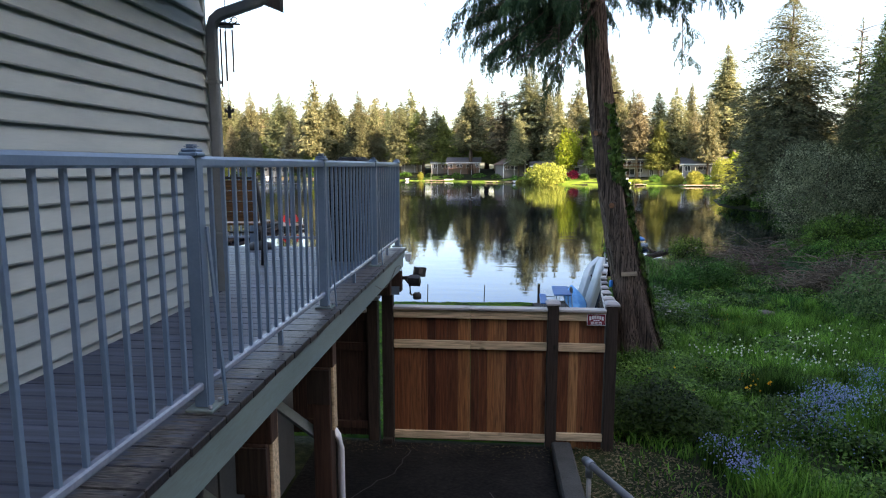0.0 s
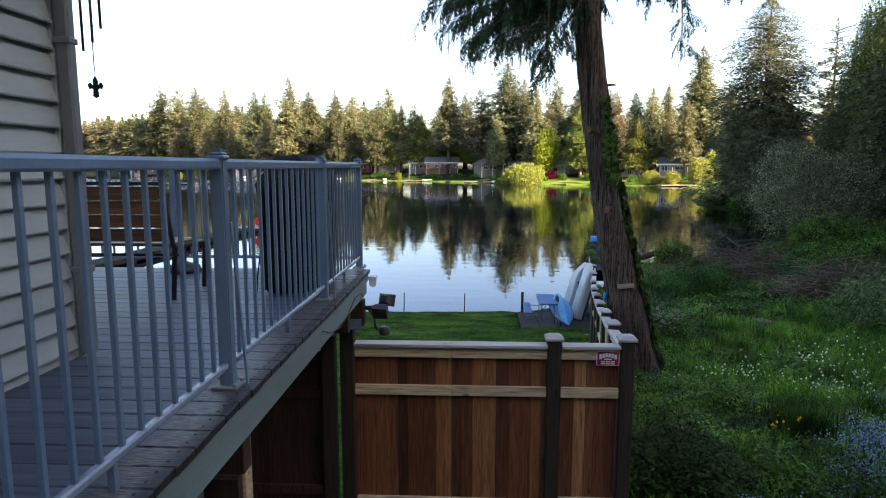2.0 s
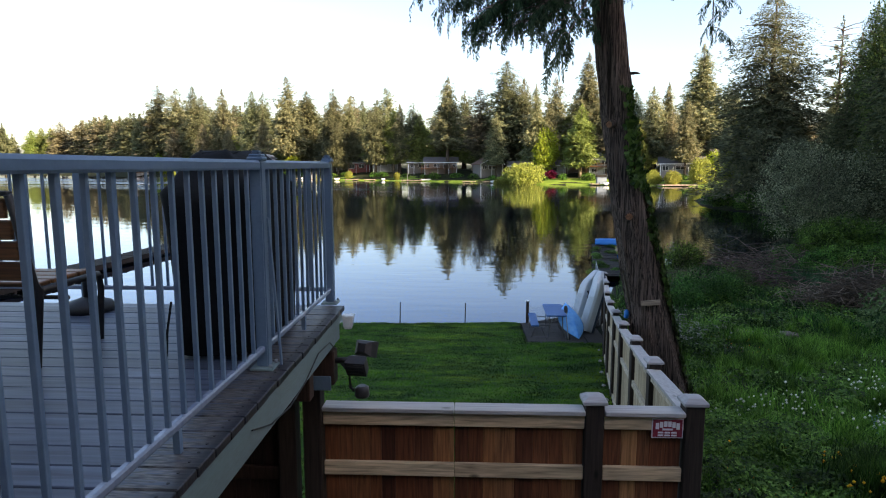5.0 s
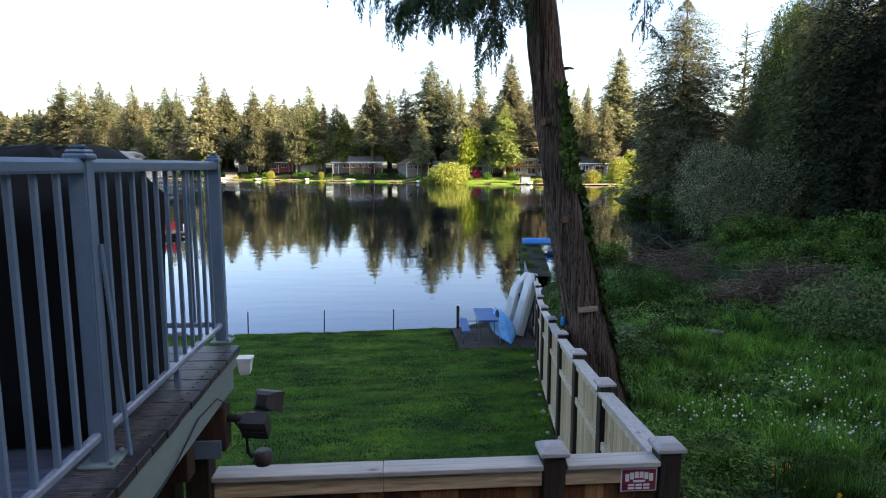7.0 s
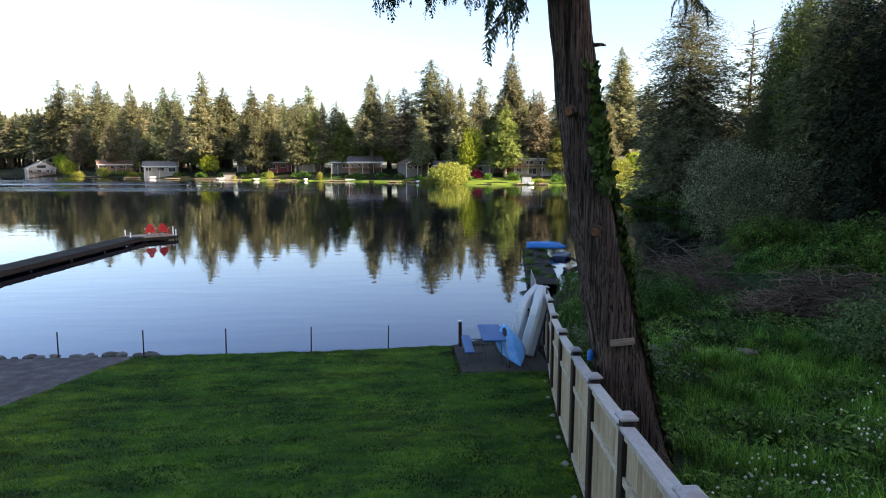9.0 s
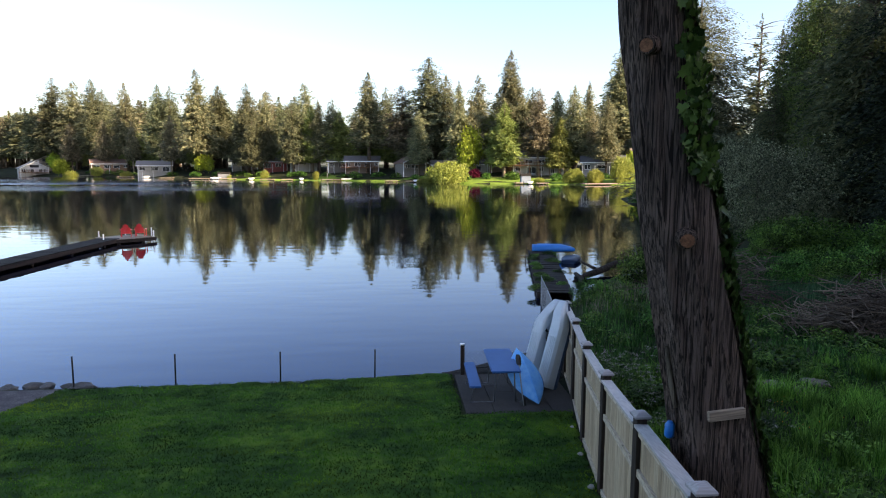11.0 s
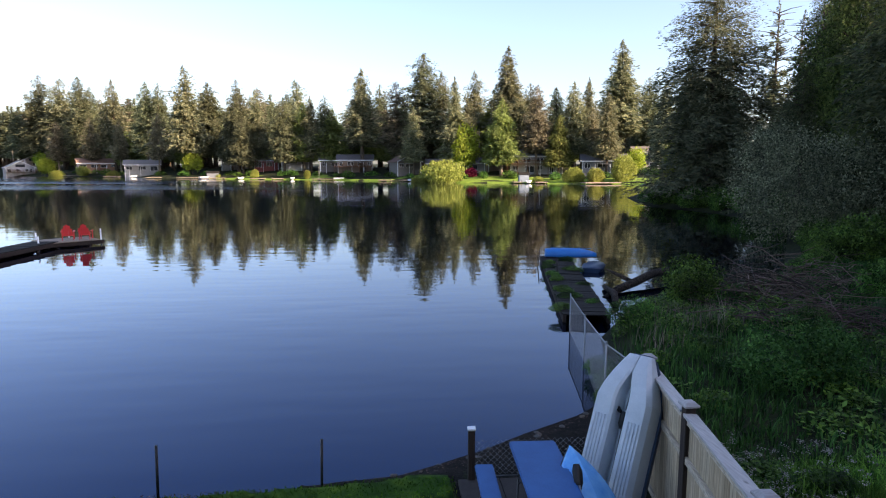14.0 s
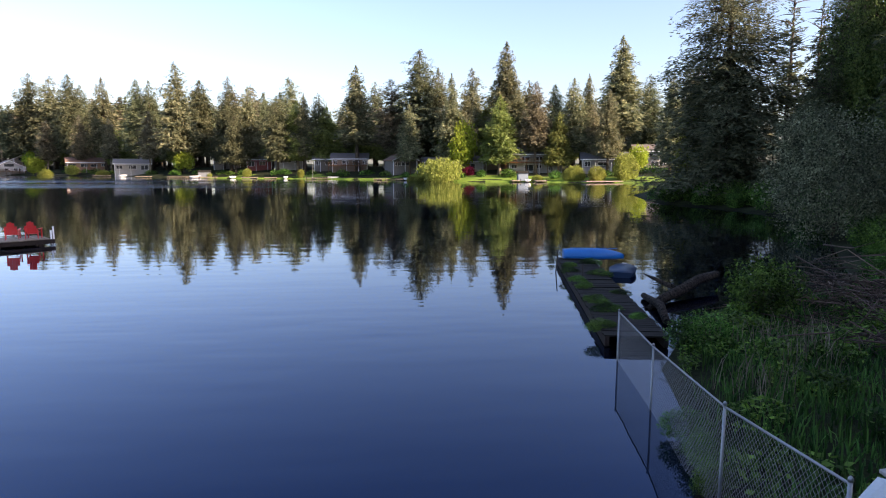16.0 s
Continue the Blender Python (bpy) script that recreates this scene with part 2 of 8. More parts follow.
def water_mat():
    m, nt, b = _tree("lake_water")
    L, N = nt.links.new, nt.nodes.new
    b.inputs["Base Color"].default_value = (0.0006, 0.0018, 0.006, 1)
    b.inputs["Specular IOR Level"].default_value = 0.5
    b.inputs["Specular Tint"].default_value = (0.06, 0.28, 1.0, 1)
    b.inputs["Roughness"].default_value = 0.015
    b.inputs["IOR"].default_value = 1.36
    geo = N("ShaderNodeNewGeometry")
    mp = N("ShaderNodeMapping")
    mp.inputs["Scale"].default_value = (0.36, 1.2, 1.0)
    L(geo.outputs["Position"], mp.inputs[0])
    n1 = N("ShaderNodeTexNoise")
    n1.inputs["Scale"].default_value = 0.9
    n1.inputs["Detail"].default_value = 1.6
    L(mp.outputs[0], n1.inputs["Vector"])
    n2 = N("ShaderNodeTexNoise")
    n2.inputs["Scale"].default_value = 0.05
    n2.inputs["Detail"].default_value = 2
    mp2 = N("ShaderNodeMapping")
    mp2.inputs["Scale"].default_value = (0.12, 1.0, 1.0)
    mp2.inputs["Rotation"].default_value = (0, 0, 0.25)
    L(geo.outputs["Position"], mp2.inputs[0])
    L(mp2.outputs[0], n2.inputs["Vector"])
    r = N("ShaderNodeMapRange")
    r.inputs[1].default_value, r.inputs[2].default_value = 0.42, 0.66
    r.inputs[3].default_value, r.inputs[4].default_value = 0.55, 2.0
    L(n2.outputs[0], r.inputs[0])
    mu = N("ShaderNodeMath")
    mu.operation = "MULTIPLY"
    L(n1.outputs[0], mu.inputs[0])
    L(r.outputs[0], mu.inputs[1])
    bp = N("ShaderNodeBump")
    bp.inputs["Strength"].default_value = 1.0
    bp.inputs["Distance"].default_value = 0.0100
    L(mu.outputs[0], bp.inputs["Height"])
    L(bp.outputs[0], b.inputs["Normal"])
    # a breeze roughens streaks of the water far out
    sp = N("ShaderNodeSeparateXYZ")
    L(geo.outputs["Position"], sp.inputs[0])
    dt = N("ShaderNodeVectorMath")
    dt.operation = "DOT_PRODUCT"
    dt.inputs[1].default_value = (0.45, 1.0, 0.0)
    L(geo.outputs["Position"], dt.inputs[0])
    breeze = None
    for src, lo, hi in ((dt.outputs["Value"], 92, 124), (dt.outputs["Value"], 190, 150), (sp.outputs[0], 4, -70), (n2.outputs[0], 0.36, 0.60)):
        q = N("ShaderNodeMapRange")
        q.inputs[1].default_value, q.inputs[2].default_value = lo, hi
        L(src, q.inputs[0])
        if breeze is None:
            breeze = q.outputs[0]
        else:
            w = N("ShaderNodeMath")
            w.operation = "MULTIPLY"
            L(breeze, w.inputs[0])
            L(q.outputs[0], w.inputs[1])
            breeze = w.outputs[0]
    rg = N("ShaderNodeMapRange")
    rg.inputs[3].default_value, rg.inputs[4].default_value = 0.0, 0.30
    L(breeze, rg.inputs[0])
    far = N("ShaderNodeMapRange")
    far.inputs[1].default_value, far.inputs[2].default_value = 50, 150
    far.inputs[3].default_value, far.inputs[4].default_value = 0.015, 0.05
    L(dt.outputs["Value"], far.inputs[0])
    rough = N("ShaderNodeMath")
    L(rg.outputs[0], rough.inputs[0])
    L(far.outputs[0], rough.inputs[1])
    L(rough.outputs[0], b.inputs["Roughness"])
    # the blue part of the mirror image
    gl = N("ShaderNodeBsdfGlossy")
    gl.inputs["Color"].default_value = (0.0, 0.012, 0.038, 1)
    L(rough.outputs[0], gl.inputs["Roughness"])
    L(bp.outputs[0], gl.inputs["Normal"])
    both = N("ShaderNodeAddShader")
    L(b.outputs[0], both.inputs[0])
    L(gl.outputs[0], both.inputs[1])
    L(both.outputs[0], nt.nodes["Material Output"].inputs[0])
    return m


def bark_mat(name, c1, c2, depth=0.03, grain=(14, 14, 0.55)):
    m, nt, b = _tree(name)
    L, N = nt.links.new, nt.nodes.new
    tc = N("ShaderNodeTexCoord")
    mp = N("ShaderNodeMapping")
    mp.inputs["Scale"].default_value = grain
    L(tc.outputs["Object"], mp.inputs[0])
    n = N("ShaderNodeTexNoise")
    n.inputs["Scale"].default_value = 3.2
    n.inputs["Detail"].default_value = 7
    n.inputs["Distortion"].default_value = 0.8
    L(mp.outputs[0], n.inputs["Vector"])
    n2 = N("ShaderNodeTexNoise")
    n2.inputs["Scale"].default_value = 1.1
    n2.inputs["Detail"].default_value = 4
    L(tc.outputs["Object"], n2.inputs["Vector"])
    cr = N("ShaderNodeValToRGB")
    cr.color_ramp.elements[0].position, cr.color_ramp.elements[0].color = 0.41, (*c1, 1)
    cr.color_ramp.elements[1].position, cr.color_ramp.elements[1].color = 0.60, (*c2, 1)
    L(n.outputs[0], cr.inputs[0])
    hsv = N("ShaderNodeHueSaturation")
    mr = N("ShaderNodeMapRange")
    mr.inputs[1].default_value, mr.inputs[2].default_value = 0.3, 0.7
    mr.inputs[3].default_value, mr.inputs[4].default_value = 0.7, 1.3
    L(n2.outputs[0], mr.inputs[0])
    L(mr.outputs[0], hsv.inputs["Value"])
    L(cr.outputs[0], hsv.inputs["Color"])
    L(hsv.outputs[0], b.inputs["Base Color"])
    b.inputs["Roughness"].default_value = 0.9
    b.inputs["Specular IOR Level"].default_value = 0.15
    bp = N("ShaderNodeBump")
    bp.inputs["Strength"].default_value = 0.9
    bp.inputs["Distance"].default_value = depth
    L(n.outputs[0], bp.inputs["Height"])
    L(bp.outputs[0], b.inputs["Normal"])
    return m


def ground_mat(name, tones, scale=1.2, fine=25.0, bump=0.6, coords="Position", distance=0.03):
    """Soil, turf or gravel: three tones in patches, speckled, with relief."""
    m, nt, b = _tree(name)
    L, N = nt.links.new, nt.nodes.new
    geo = N("ShaderNodeNewGeometry")
    n1 = N("ShaderNodeTexNoise")
    n1.inputs["Scale"].default_value = scale
    n1.inputs["Detail"].default_value = 6
    L(geo.outputs[coords], n1.inputs["Vector"])
    n2 = N("ShaderNodeTexNoise")
    n2.inputs["Scale"].default_value = fine
    n2.inputs["Detail"].default_value = 4
    L(geo.outputs[coords], n2.inputs["Vector"])
    mixf = N("ShaderNodeMix")
    mixf.data_type = "FLOAT"
    mixf.inputs[0].default_value = 0.45
    L(n1.outputs[0], mixf.inputs[2])
    L(n2.outputs[0], mixf.inputs[3])
    cr = N("ShaderNodeValToRGB")
    e = cr.color_ramp.elements
    e[0].position, e[0].color = 0.36, (*tones[0], 1)
    e[1].position, e[1].color = 0.64, (*tones[2], 1)
    k = e.new(0.5)
    k.color = (*tones[1], 1)
    L(mixf.outputs[0], cr.inputs[0])
    L(cr.outputs[0], b.inputs["Base Color"])
    b.inputs["Roughness"].default_value = 0.95
    b.inputs["Specular IOR Level"].default_value = 0.15
    bp = N("ShaderNodeBump")
    bp.inputs["Strength"].default_value = bump
    bp.inputs["Distance"].default_value = distance
    L(n2.outputs[0], bp.inputs["Height"])
    L(bp.outputs[0], b.inputs["Normal"])
    return m


M_SIDING = mat("painted_lap_siding", (0.310, 0.356, 0.348), (0.362, 0.412, 0.400), 3.0, 0.6, 0.12, stretch=(1, 0.15, 1), vary=0.05, stain=0.12)
M_TRIM_GREY = mat("grey_painted_metal", (0.140, 0.160, 0.172), (0.185, 0.208, 0.22), 5, 0.5, 0.05, stain=0.15)
M_RAIL = mat("blue_grey_powder_coat", (0.112, 0.178, 0.265), (0.148, 0.222, 0.312), 6, 0.36, 0.04, stain=0.18)
M_DECK = worn_deck("worn_painted_deck_plank")
M_FASCIA = mat("pale_sage_fascia_paint", (0.205, 0.295, 0.300), (0.165, 0.205, 0.195), 2.2, 0.6, 0.2, stretch=(1, 0.3, 2), stain=0.3)
M_POSTDARK = wood("dark_stained_post", [(0.030, 0.022, 0.018), (0.040, 0.028, 0.022)], "z")
M_CEDAR = wood("red_cedar_board", [(0.066, 0.021, 0.011), (0.18, 0.060, 0.024), (0.100, 0.030, 0.014), (0.31, 0.130, 0.050), (0.13, 0.041, 0.018), (0.22, 0.080, 0.033), (0.37, 0.18, 0.075), (0.155, 0.049, 0.021)], "z", 0.75, 6.0, 0.5)
M_PALEWOOD = wood("pale_pine_rail", [(0.55, 0.40, 0.25), (0.63, 0.48, 0.31), (0.50, 0.37, 0.235)], "x")
M_PALEWOOD_Y = wood("pale_pine_fence_rail", [(0.48, 0.40, 0.30), (0.55, 0.47, 0.37)], "y")
M_CAPWOOD = wood("weathered_grey_cap", [(0.39, 0.36, 0.335), (0.46, 0.43, 0.40)], "x", grain=(0.80, 1.15))
M_POSTCAP = wood("weathered_post_cap", [(0.34, 0.32, 0.315), (0.41, 0.39, 0.38)], "x", grain=(0.80, 1.14))
M_CAPWOOD_Y = wood("weathered_grey_fence_cap", [(0.38, 0.36, 0.345), (0.47, 0.45, 0.43), (0.42, 0.40, 0.38)], "y", grain=(0.78, 1.15))
M_FENCEBOARD = wood("weathered_fence_board", [(0.36, 0.275, 0.175), (0.50, 0.40, 0.27), (0.30, 0.22, 0.135), (0.45, 0.35, 0.235), (0.40, 0.30, 0.19), (0.54, 0.44, 0.31)], "z")
# brown timber under the deck, darkened further for the shade there
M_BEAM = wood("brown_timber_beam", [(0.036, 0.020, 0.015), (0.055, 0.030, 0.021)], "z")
M_BENCHWOOD = wood("varnished_bench_slat", [(0.13, 0.055, 0.02), (0.18, 0.08, 0.03)], "x", 0.45)
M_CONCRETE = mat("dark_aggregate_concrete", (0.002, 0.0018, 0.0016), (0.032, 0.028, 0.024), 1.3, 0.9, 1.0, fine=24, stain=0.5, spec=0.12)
M_CURB = mat("mossy_concrete_curb", (0.035, 0.036, 0.032), (0.09, 0.088, 0.078), 4, 0.9, 0.4, stain=0.3)
M_GALV = mat("galvanised_steel", (0.27, 0.29, 0.31), (0.36, 0.38, 0.40), 14, 0.5, 0.05, metal=0.8)
M_WIRE = mat("tarnished_fence_wire", (0.22, 0.23, 0.24), (0.32, 0.33, 0.34), 14, 0.6, 0.0, metal=0.3)
M_PIPE = mat("dull_steel_pipe", (0.32, 0.32, 0.33), (0.40, 0.40, 0.41), 10, 0.45, 0.08, metal=0.6, stain=0.3)
M_LEG = mat("dull_table_leg_steel", (0.10, 0.10, 0.105), (0.16, 0.16, 0.165), 10, 0.5, 0.05, metal=0.4)
M_WHITE = mat("white_plastic", (0.72, 0.73, 0.74), (0.8, 0.8, 0.8), 8, 0.4, 0.03)
M_FRAME = mat("weathered_window_frame", (0.30, 0.30, 0.29), (0.38, 0.38, 0.36), 3, 0.6, 0.03)
M_BLACKCLOTH = mat("black_vinyl_cover", (0.004, 0.004, 0.0045), (0.008, 0.008, 0.009), 5, 0.8, 0.3, fine=30, spec=0.2)
M_BLACKMETAL = mat("black_cast_metal", (0.015, 0.015, 0.016), (0.03, 0.03, 0.03), 12, 0.5, 0.1, metal=0.3)
M_LAMPGLASS = mat("dusty_lamp_glass", (0.05, 0.05, 0.05), (0.10, 0.10, 0.10), 20, 0.15, 0.02)
M_LAMPBODY = mat("bronze_lamp_housing", (0.035, 0.032, 0.033), (0.055, 0.05, 0.05), 20, 0.5, 0.05, metal=0.3)
M_HULLWHITE = mat("scuffed_white_hull", (0.50, 0.56, 0.60), (0.62, 0.67, 0.70), 4, 0.5, 0.1, stain=0.18)
M_HULLBLUE = mat("dark_blue_hull", (0.010, 0.030, 0.07), (0.016, 0.042, 0.09), 4, 0.45, 0.05)
M_CANOE = mat("bright_blue_canoe_hull", (0.005, 0.15, 0.48), (0.010, 0.20, 0.58), 3, 0.35, 0.05)
M_KAYAK = mat("sky_blue_kayak_plastic", (0.03, 0.28, 0.76), (0.22, 0.56, 0.90), 2.6, 0.35, 0.04, fine=9)
M_TABLEBLUE = mat("blue_moulded_table_top", (0.010, 0.080, 0.25), (0.018, 0.110, 0.32), 5, 0.5, 0.04, stain=0.2, spec=0.3)
M_RED = mat("red_resin_chair", (0.62, 0.03, 0.03), (0.75, 0.05, 0.05), 5, 0.45, 0.03)
M_DOCKWOOD = wood("old_dock_plank", [(0.008, 0.007, 0.006), (0.018, 0.015, 0.012), (0.012, 0.011, 0.008)], "x", 0.9)
M_DOCKLIGHT = wood("sun_bleached_dock_plank", [(0.24, 0.19, 0.14), (0.31, 0.25, 0.19)], "x")
M_ROCK = mat("shore_rock", (0.07, 0.07, 0.07), (0.14, 0.135, 0.13), 5, 0.9, 0.8, fine=25, vary=0.25)
M_PALEROCK = mat("pale_rock", (0.26, 0.24, 0.22), (0.36, 0.34, 0.31), 5, 0.9, 0.8, fine=25, vary=0.2)
M_PAD = mat("brown_patio_slab", (0.026, 0.021, 0.019), (0.055, 0.044, 0.039), 3, 0.9, 0.4, stain=0.3)
M_BARK = bark_mat("red_cedar_bark", (0.024, 0.0175, 0.0145), (0.156, 0.115, 0.095), 0.06, (17, 17, 0.16))
M_LOG = bark_mat("wet_log_bark", (0.006, 0.005, 0.004), (0.062, 0.050, 0.040), 0.06, (5, 5, 5))
M_BARKFAR = bark_mat("conifer_bark", (0.05, 0.04, 0.03), (0.13, 0.10, 0.075))
# pale bark tone; on the far trunks it carries their sunlight
M_BARKPALE = bark_mat("pale_lit_bark", (0.16, 0.13, 0.10), (0.30, 0.25, 0.19))
M_FRESHCUT = wood("fresh_cut_wood", [(0.17, 0.075, 0.038), (0.22, 0.105, 0.055)], "y")
M_GROUND = ground_mat("shore_soil_and_turf", [(0.006, 0.007, 0.004), (0.014, 0.019, 0.007), (0.034, 0.044, 0.014)], 0.5, 9.0)
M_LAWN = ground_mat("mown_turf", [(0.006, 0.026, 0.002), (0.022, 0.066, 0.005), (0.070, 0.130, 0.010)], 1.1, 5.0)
# brighter copy of the mown turf, with the far sunlight in its greens
M_FARLAWN = ground_mat("sun_painted_turf", [(0.10, 0.17, 0.02), (0.15, 0.23, 0.03), (0.20, 0.27, 0.05)], 0.15, 2.0)
M_GRAVEL = ground_mat("grey_gravel", [(0.06, 0.055, 0.06), (0.10, 0.09, 0.095), (0.17, 0.155, 0.155)], 3.0, 34.0, 1.0)
M_BEACH = ground_mat("dark_shore_mud", [(0.002, 0.0016, 0.0013), (0.006, 0.0045, 0.0035), (0.026, 0.020, 0.016)], 4.0, 26.0, 1.0)
M_WATER = water_mat()
F_FIR = foliage("fir_needles", (0.070, 0.090, 0.050), (0.290, 0.288, 0.160), 0.42)
# darker copy of the fir needles, shade put into the colour
F_FIRDARK = foliage("shade_painted_fir_needles", (0.056, 0.076, 0.042), (0.205, 0.218, 0.120), 0.42)
F_OLIVE = foliage("olive_pine_needles", (0.085, 0.082, 0.052), (0.290, 0.268, 0.165), 0.42)
F_CEDAR = foliage("cedar_scale_leaves", (0.11, 0.155, 0.045), (0.29, 0.345, 0.105), 0.45)
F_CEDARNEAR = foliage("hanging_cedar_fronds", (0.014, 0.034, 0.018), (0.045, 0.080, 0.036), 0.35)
F_LIME = foliage("lime_spring_leaves", (0.19, 0.29, 0.03), (0.38, 0.47, 0.06), 0.45)
F_MAPLE = foliage("young_maple_leaves", (0.085, 0.110, 0.018), (0.26, 0.265, 0.045), 0.4)
F_YELLOW = foliage("yellow_willow_leaves", (0.13, 0.155, 0.028), (0.31, 0.32, 0.075), 0.45)
F_GREEN = foliage("broad_green_leaves", (0.010, 0.042, 0.008), (0.130, 0.260, 0.046), 0.26, patch=(1.3, 0.22, 1.6), span=(0.36, 0.64))
F_PALELEAF = foliage("pale_bush_leaves", (0.040, 0.100, 0.040), (0.190, 0.320, 0.120), 0.3, patch=(0.9, 0.45, 1.4))
F_ALDER = foliage("olive_alder_leaves", (0.034, 0.060, 0.016), (0.145, 0.190, 0.050), 0.4, patch=(0.6, 0.4, 1.5), span=(0.36, 0.64))
F_SILVER = foliage("silver_willow_leaves", (0.040, 0.062, 0.028), (0.310, 0.335, 0.200), 0.35, patch=(0.8, 0.30, 1.7), span=(0.35, 0.65))
# needles for the right bank, its shade put into the colour
F_BANK = foliage("shade_painted_bank_needles", (0.034, 0.050, 0.024), (0.135, 0.142, 0.066), 0.35)
# near-black sprays: the cedars' unlit side is put into the leaf colour
F_BIGCEDAR = foliage("shade_painted_cedar_sprays", (0.004, 0.007, 0.004), (0.022, 0.030, 0.014), 0.08)
F_WEED = foliage("lush_weed_leaves", (0.014, 0.064, 0.010), (0.130, 0.290, 0.040), 0.25, 0.45, patch=(1.0, 0.40, 1.5), span=(0.36, 0.64))
M_MUDROCK = mat("earthy_rock", (0.09, 0.07, 0.055), (0.20, 0.17, 0.14), 5, 0.95, 0.8, fine=25, vary=0.2)
F_IVY = foliage("ivy_leaves", (0.008, 0.030, 0.008), (0.075, 0.165, 0.036), 0.15, 0.3)
F_GRASS = foliage("meadow_grass_blades", (0.017, 0.084, 0.012), (0.180, 0.400, 0.061), 0.32, patch=(1.1, 0.30, 1.55), span=(0.36, 0.64))
F_SEDGE = foliage("wet_meadow_sedge", (0.012, 0.040, 0.010), (0.080, 0.165, 0.036), 0.25, patch=(1.1, 0.40, 1.45), span=(0.36, 0.64))
F_LAWN = foliage("lawn_blades", (0.018, 0.066, 0.004), (0.058, 0.135, 0.010), 0.35, 0.6, (2.0, 0.28, 1.9), (0.41, 0.59), (0.4, 1.0, 1), ((0.150, 0.200, 0.012), 0.7, 0.8))
F_IRIS = foliage("iris_sword_leaves", (0.020, 0.066, 0.034), (0.080, 0.175, 0.085), 0.3)
F_REED = foliage("dry_reed_stalks", (0.10, 0.085, 0.06), (0.30, 0.26, 0.20), 0.2)
F_BLUE = foliage("bluebell_petals", (0.21, 0.26, 0.52), (0.44, 0.50, 0.78), 0.3)
F_ORANGE = foliage("orange_poppy_petals", (0.75, 0.30, 0.02), (0.85, 0.45, 0.04), 0.3)
F_WHITEFL = foliage("white_seed_heads", (0.50, 0.49, 0.43), (0.74, 0.72, 0.64), 0.4)
F_TWIG = foliage("dead_twigs", (0.026, 0.018, 0.014), (0.185, 0.135, 0.105), 0.0)
F_LITTER = foliage("dry_leaf_litter", (0.045, 0.042, 0.018), (0.175, 0.140, 0.075), 0.1)
F_PINK = foliage("magenta_blossom", (0.15, 0.012, 0.04), (0.28, 0.03, 0.08), 0.35)
F_PALEWEED = foliage("grey_seeding_weed", (0.14, 0.137, 0.12), (0.42, 0.40, 0.36), 0.3)

# ---- mesh helpers ----


def tris_mesh(name, verts, faces, material, smooth=False):
    """A mesh from arrays; all faces have the same number of corners."""
    me = bpy.data.meshes.new(name)
    verts = np.asarray(verts, np.float32)
    faces = np.asarray(faces, np.int32)
    k = faces.shape[1]
    me.vertices.add(len(verts))
    me.vertices.foreach_set("co", verts.ravel())
    me.loops.add(faces.size)
    me.loops.foreach_set("vertex_index", faces.ravel())
    me.polygons.add(len(faces))
    me.polygons.foreach_set("loop_start", np.arange(0, faces.size, k, dtype=np.int32))
    me.polygons.foreach_set("loop_total", np.full(len(faces), k, np.int32))
    if smooth:
        me.polygons.foreach_set("use_smooth", np.ones(len(faces), bool))
    me.update(calc_edges=True)
    me.validate()
    me.materials.append(material)
    return me


def mesh_of(bm, name, material):
    me = bpy.data.meshes.new(name)
    bmesh.ops.recalc_face_normals(bm, faces=bm.faces)
    bm.to_mesh(me)
    bm.free()
    me.materials.append(material)
    return me


def part(name, bm, material, parent=None, label="", at=None):
    """Links a bmesh or a mesh as one object under a thing or a part."""
    me = mesh_of(bm, name, material) if isinstance(bm, bmesh.types.BMesh) else bm
    ob = new(name, me)
    if parent is not None:
        ob.parent = parent
    if at is not None:
        ob.matrix_basis = at
    if label:
        ob["label"] = label
    return ob


def thing(name, label, category, at=(0, 0, 0), group="", kind="", turn=0.0):
    ob = new(name)
    ob.matrix_basis = pose(*at, 0, 0, turn)
    return tagged(ob, label, category, group, kind)


def box_bm(lo, hi, bevel=0.0, seg=1, bm=None):
    own = bm is None
    bm = bm or bmesh.new()
    c = [(a + b) / 2 for a, b in zip(lo, hi)]
    s = [b - a for a, b in zip(lo, hi)]
    made = bmesh.ops.create_cube(bm, size=1.0, matrix=Matrix.Translation(c) @ Matrix.Diagonal((*s, 1)))
    if bevel:
        edges = list({e for v in made["verts"] for e in v.link_edges})
        bmesh.ops.bevel(bm, geom=edges, offset=bevel, segments=seg, affect="EDGES")
    return bm


def tube_bm(points, radii, sides=8, bm=None, caps=True):
    """A round bar through points, with a radius at each."""
    bm = bm or bmesh.new()
    pts = [Vector(p) for p in points]
    if not hasattr(radii, "__len__"):
        radii = [radii] * len(pts)
    rings = []
    up = Vector((0, 0, 1))
    for i, p in enumerate(pts):
        d = (pts[min(i + 1, len(pts) - 1)] - pts[max(i - 1, 0)]).normalized()
        ref = up if abs(d.z) < 0.95 else Vector((0, 1, 0))
        u = d.cross(ref).normalized()
        v = d.cross(u).normalized()
        rings.append([bm.verts.new(p + radii[i] * (math.cos(a) * u + math.sin(a) * v)) for a in (2 * math.pi * k / sides for k in range(sides))])
    for r0, r1 in zip(rings, rings[1:]):
        for k in range(sides):
            f = bm.faces.new((r0[k], r0[(k + 1) % sides], r1[(k + 1) % sides], r1[k]))
            f.smooth = sides > 5
    if caps:
        bm.faces.new(rings[0][::-1])
        bm.faces.new(rings[-1])
    return bm


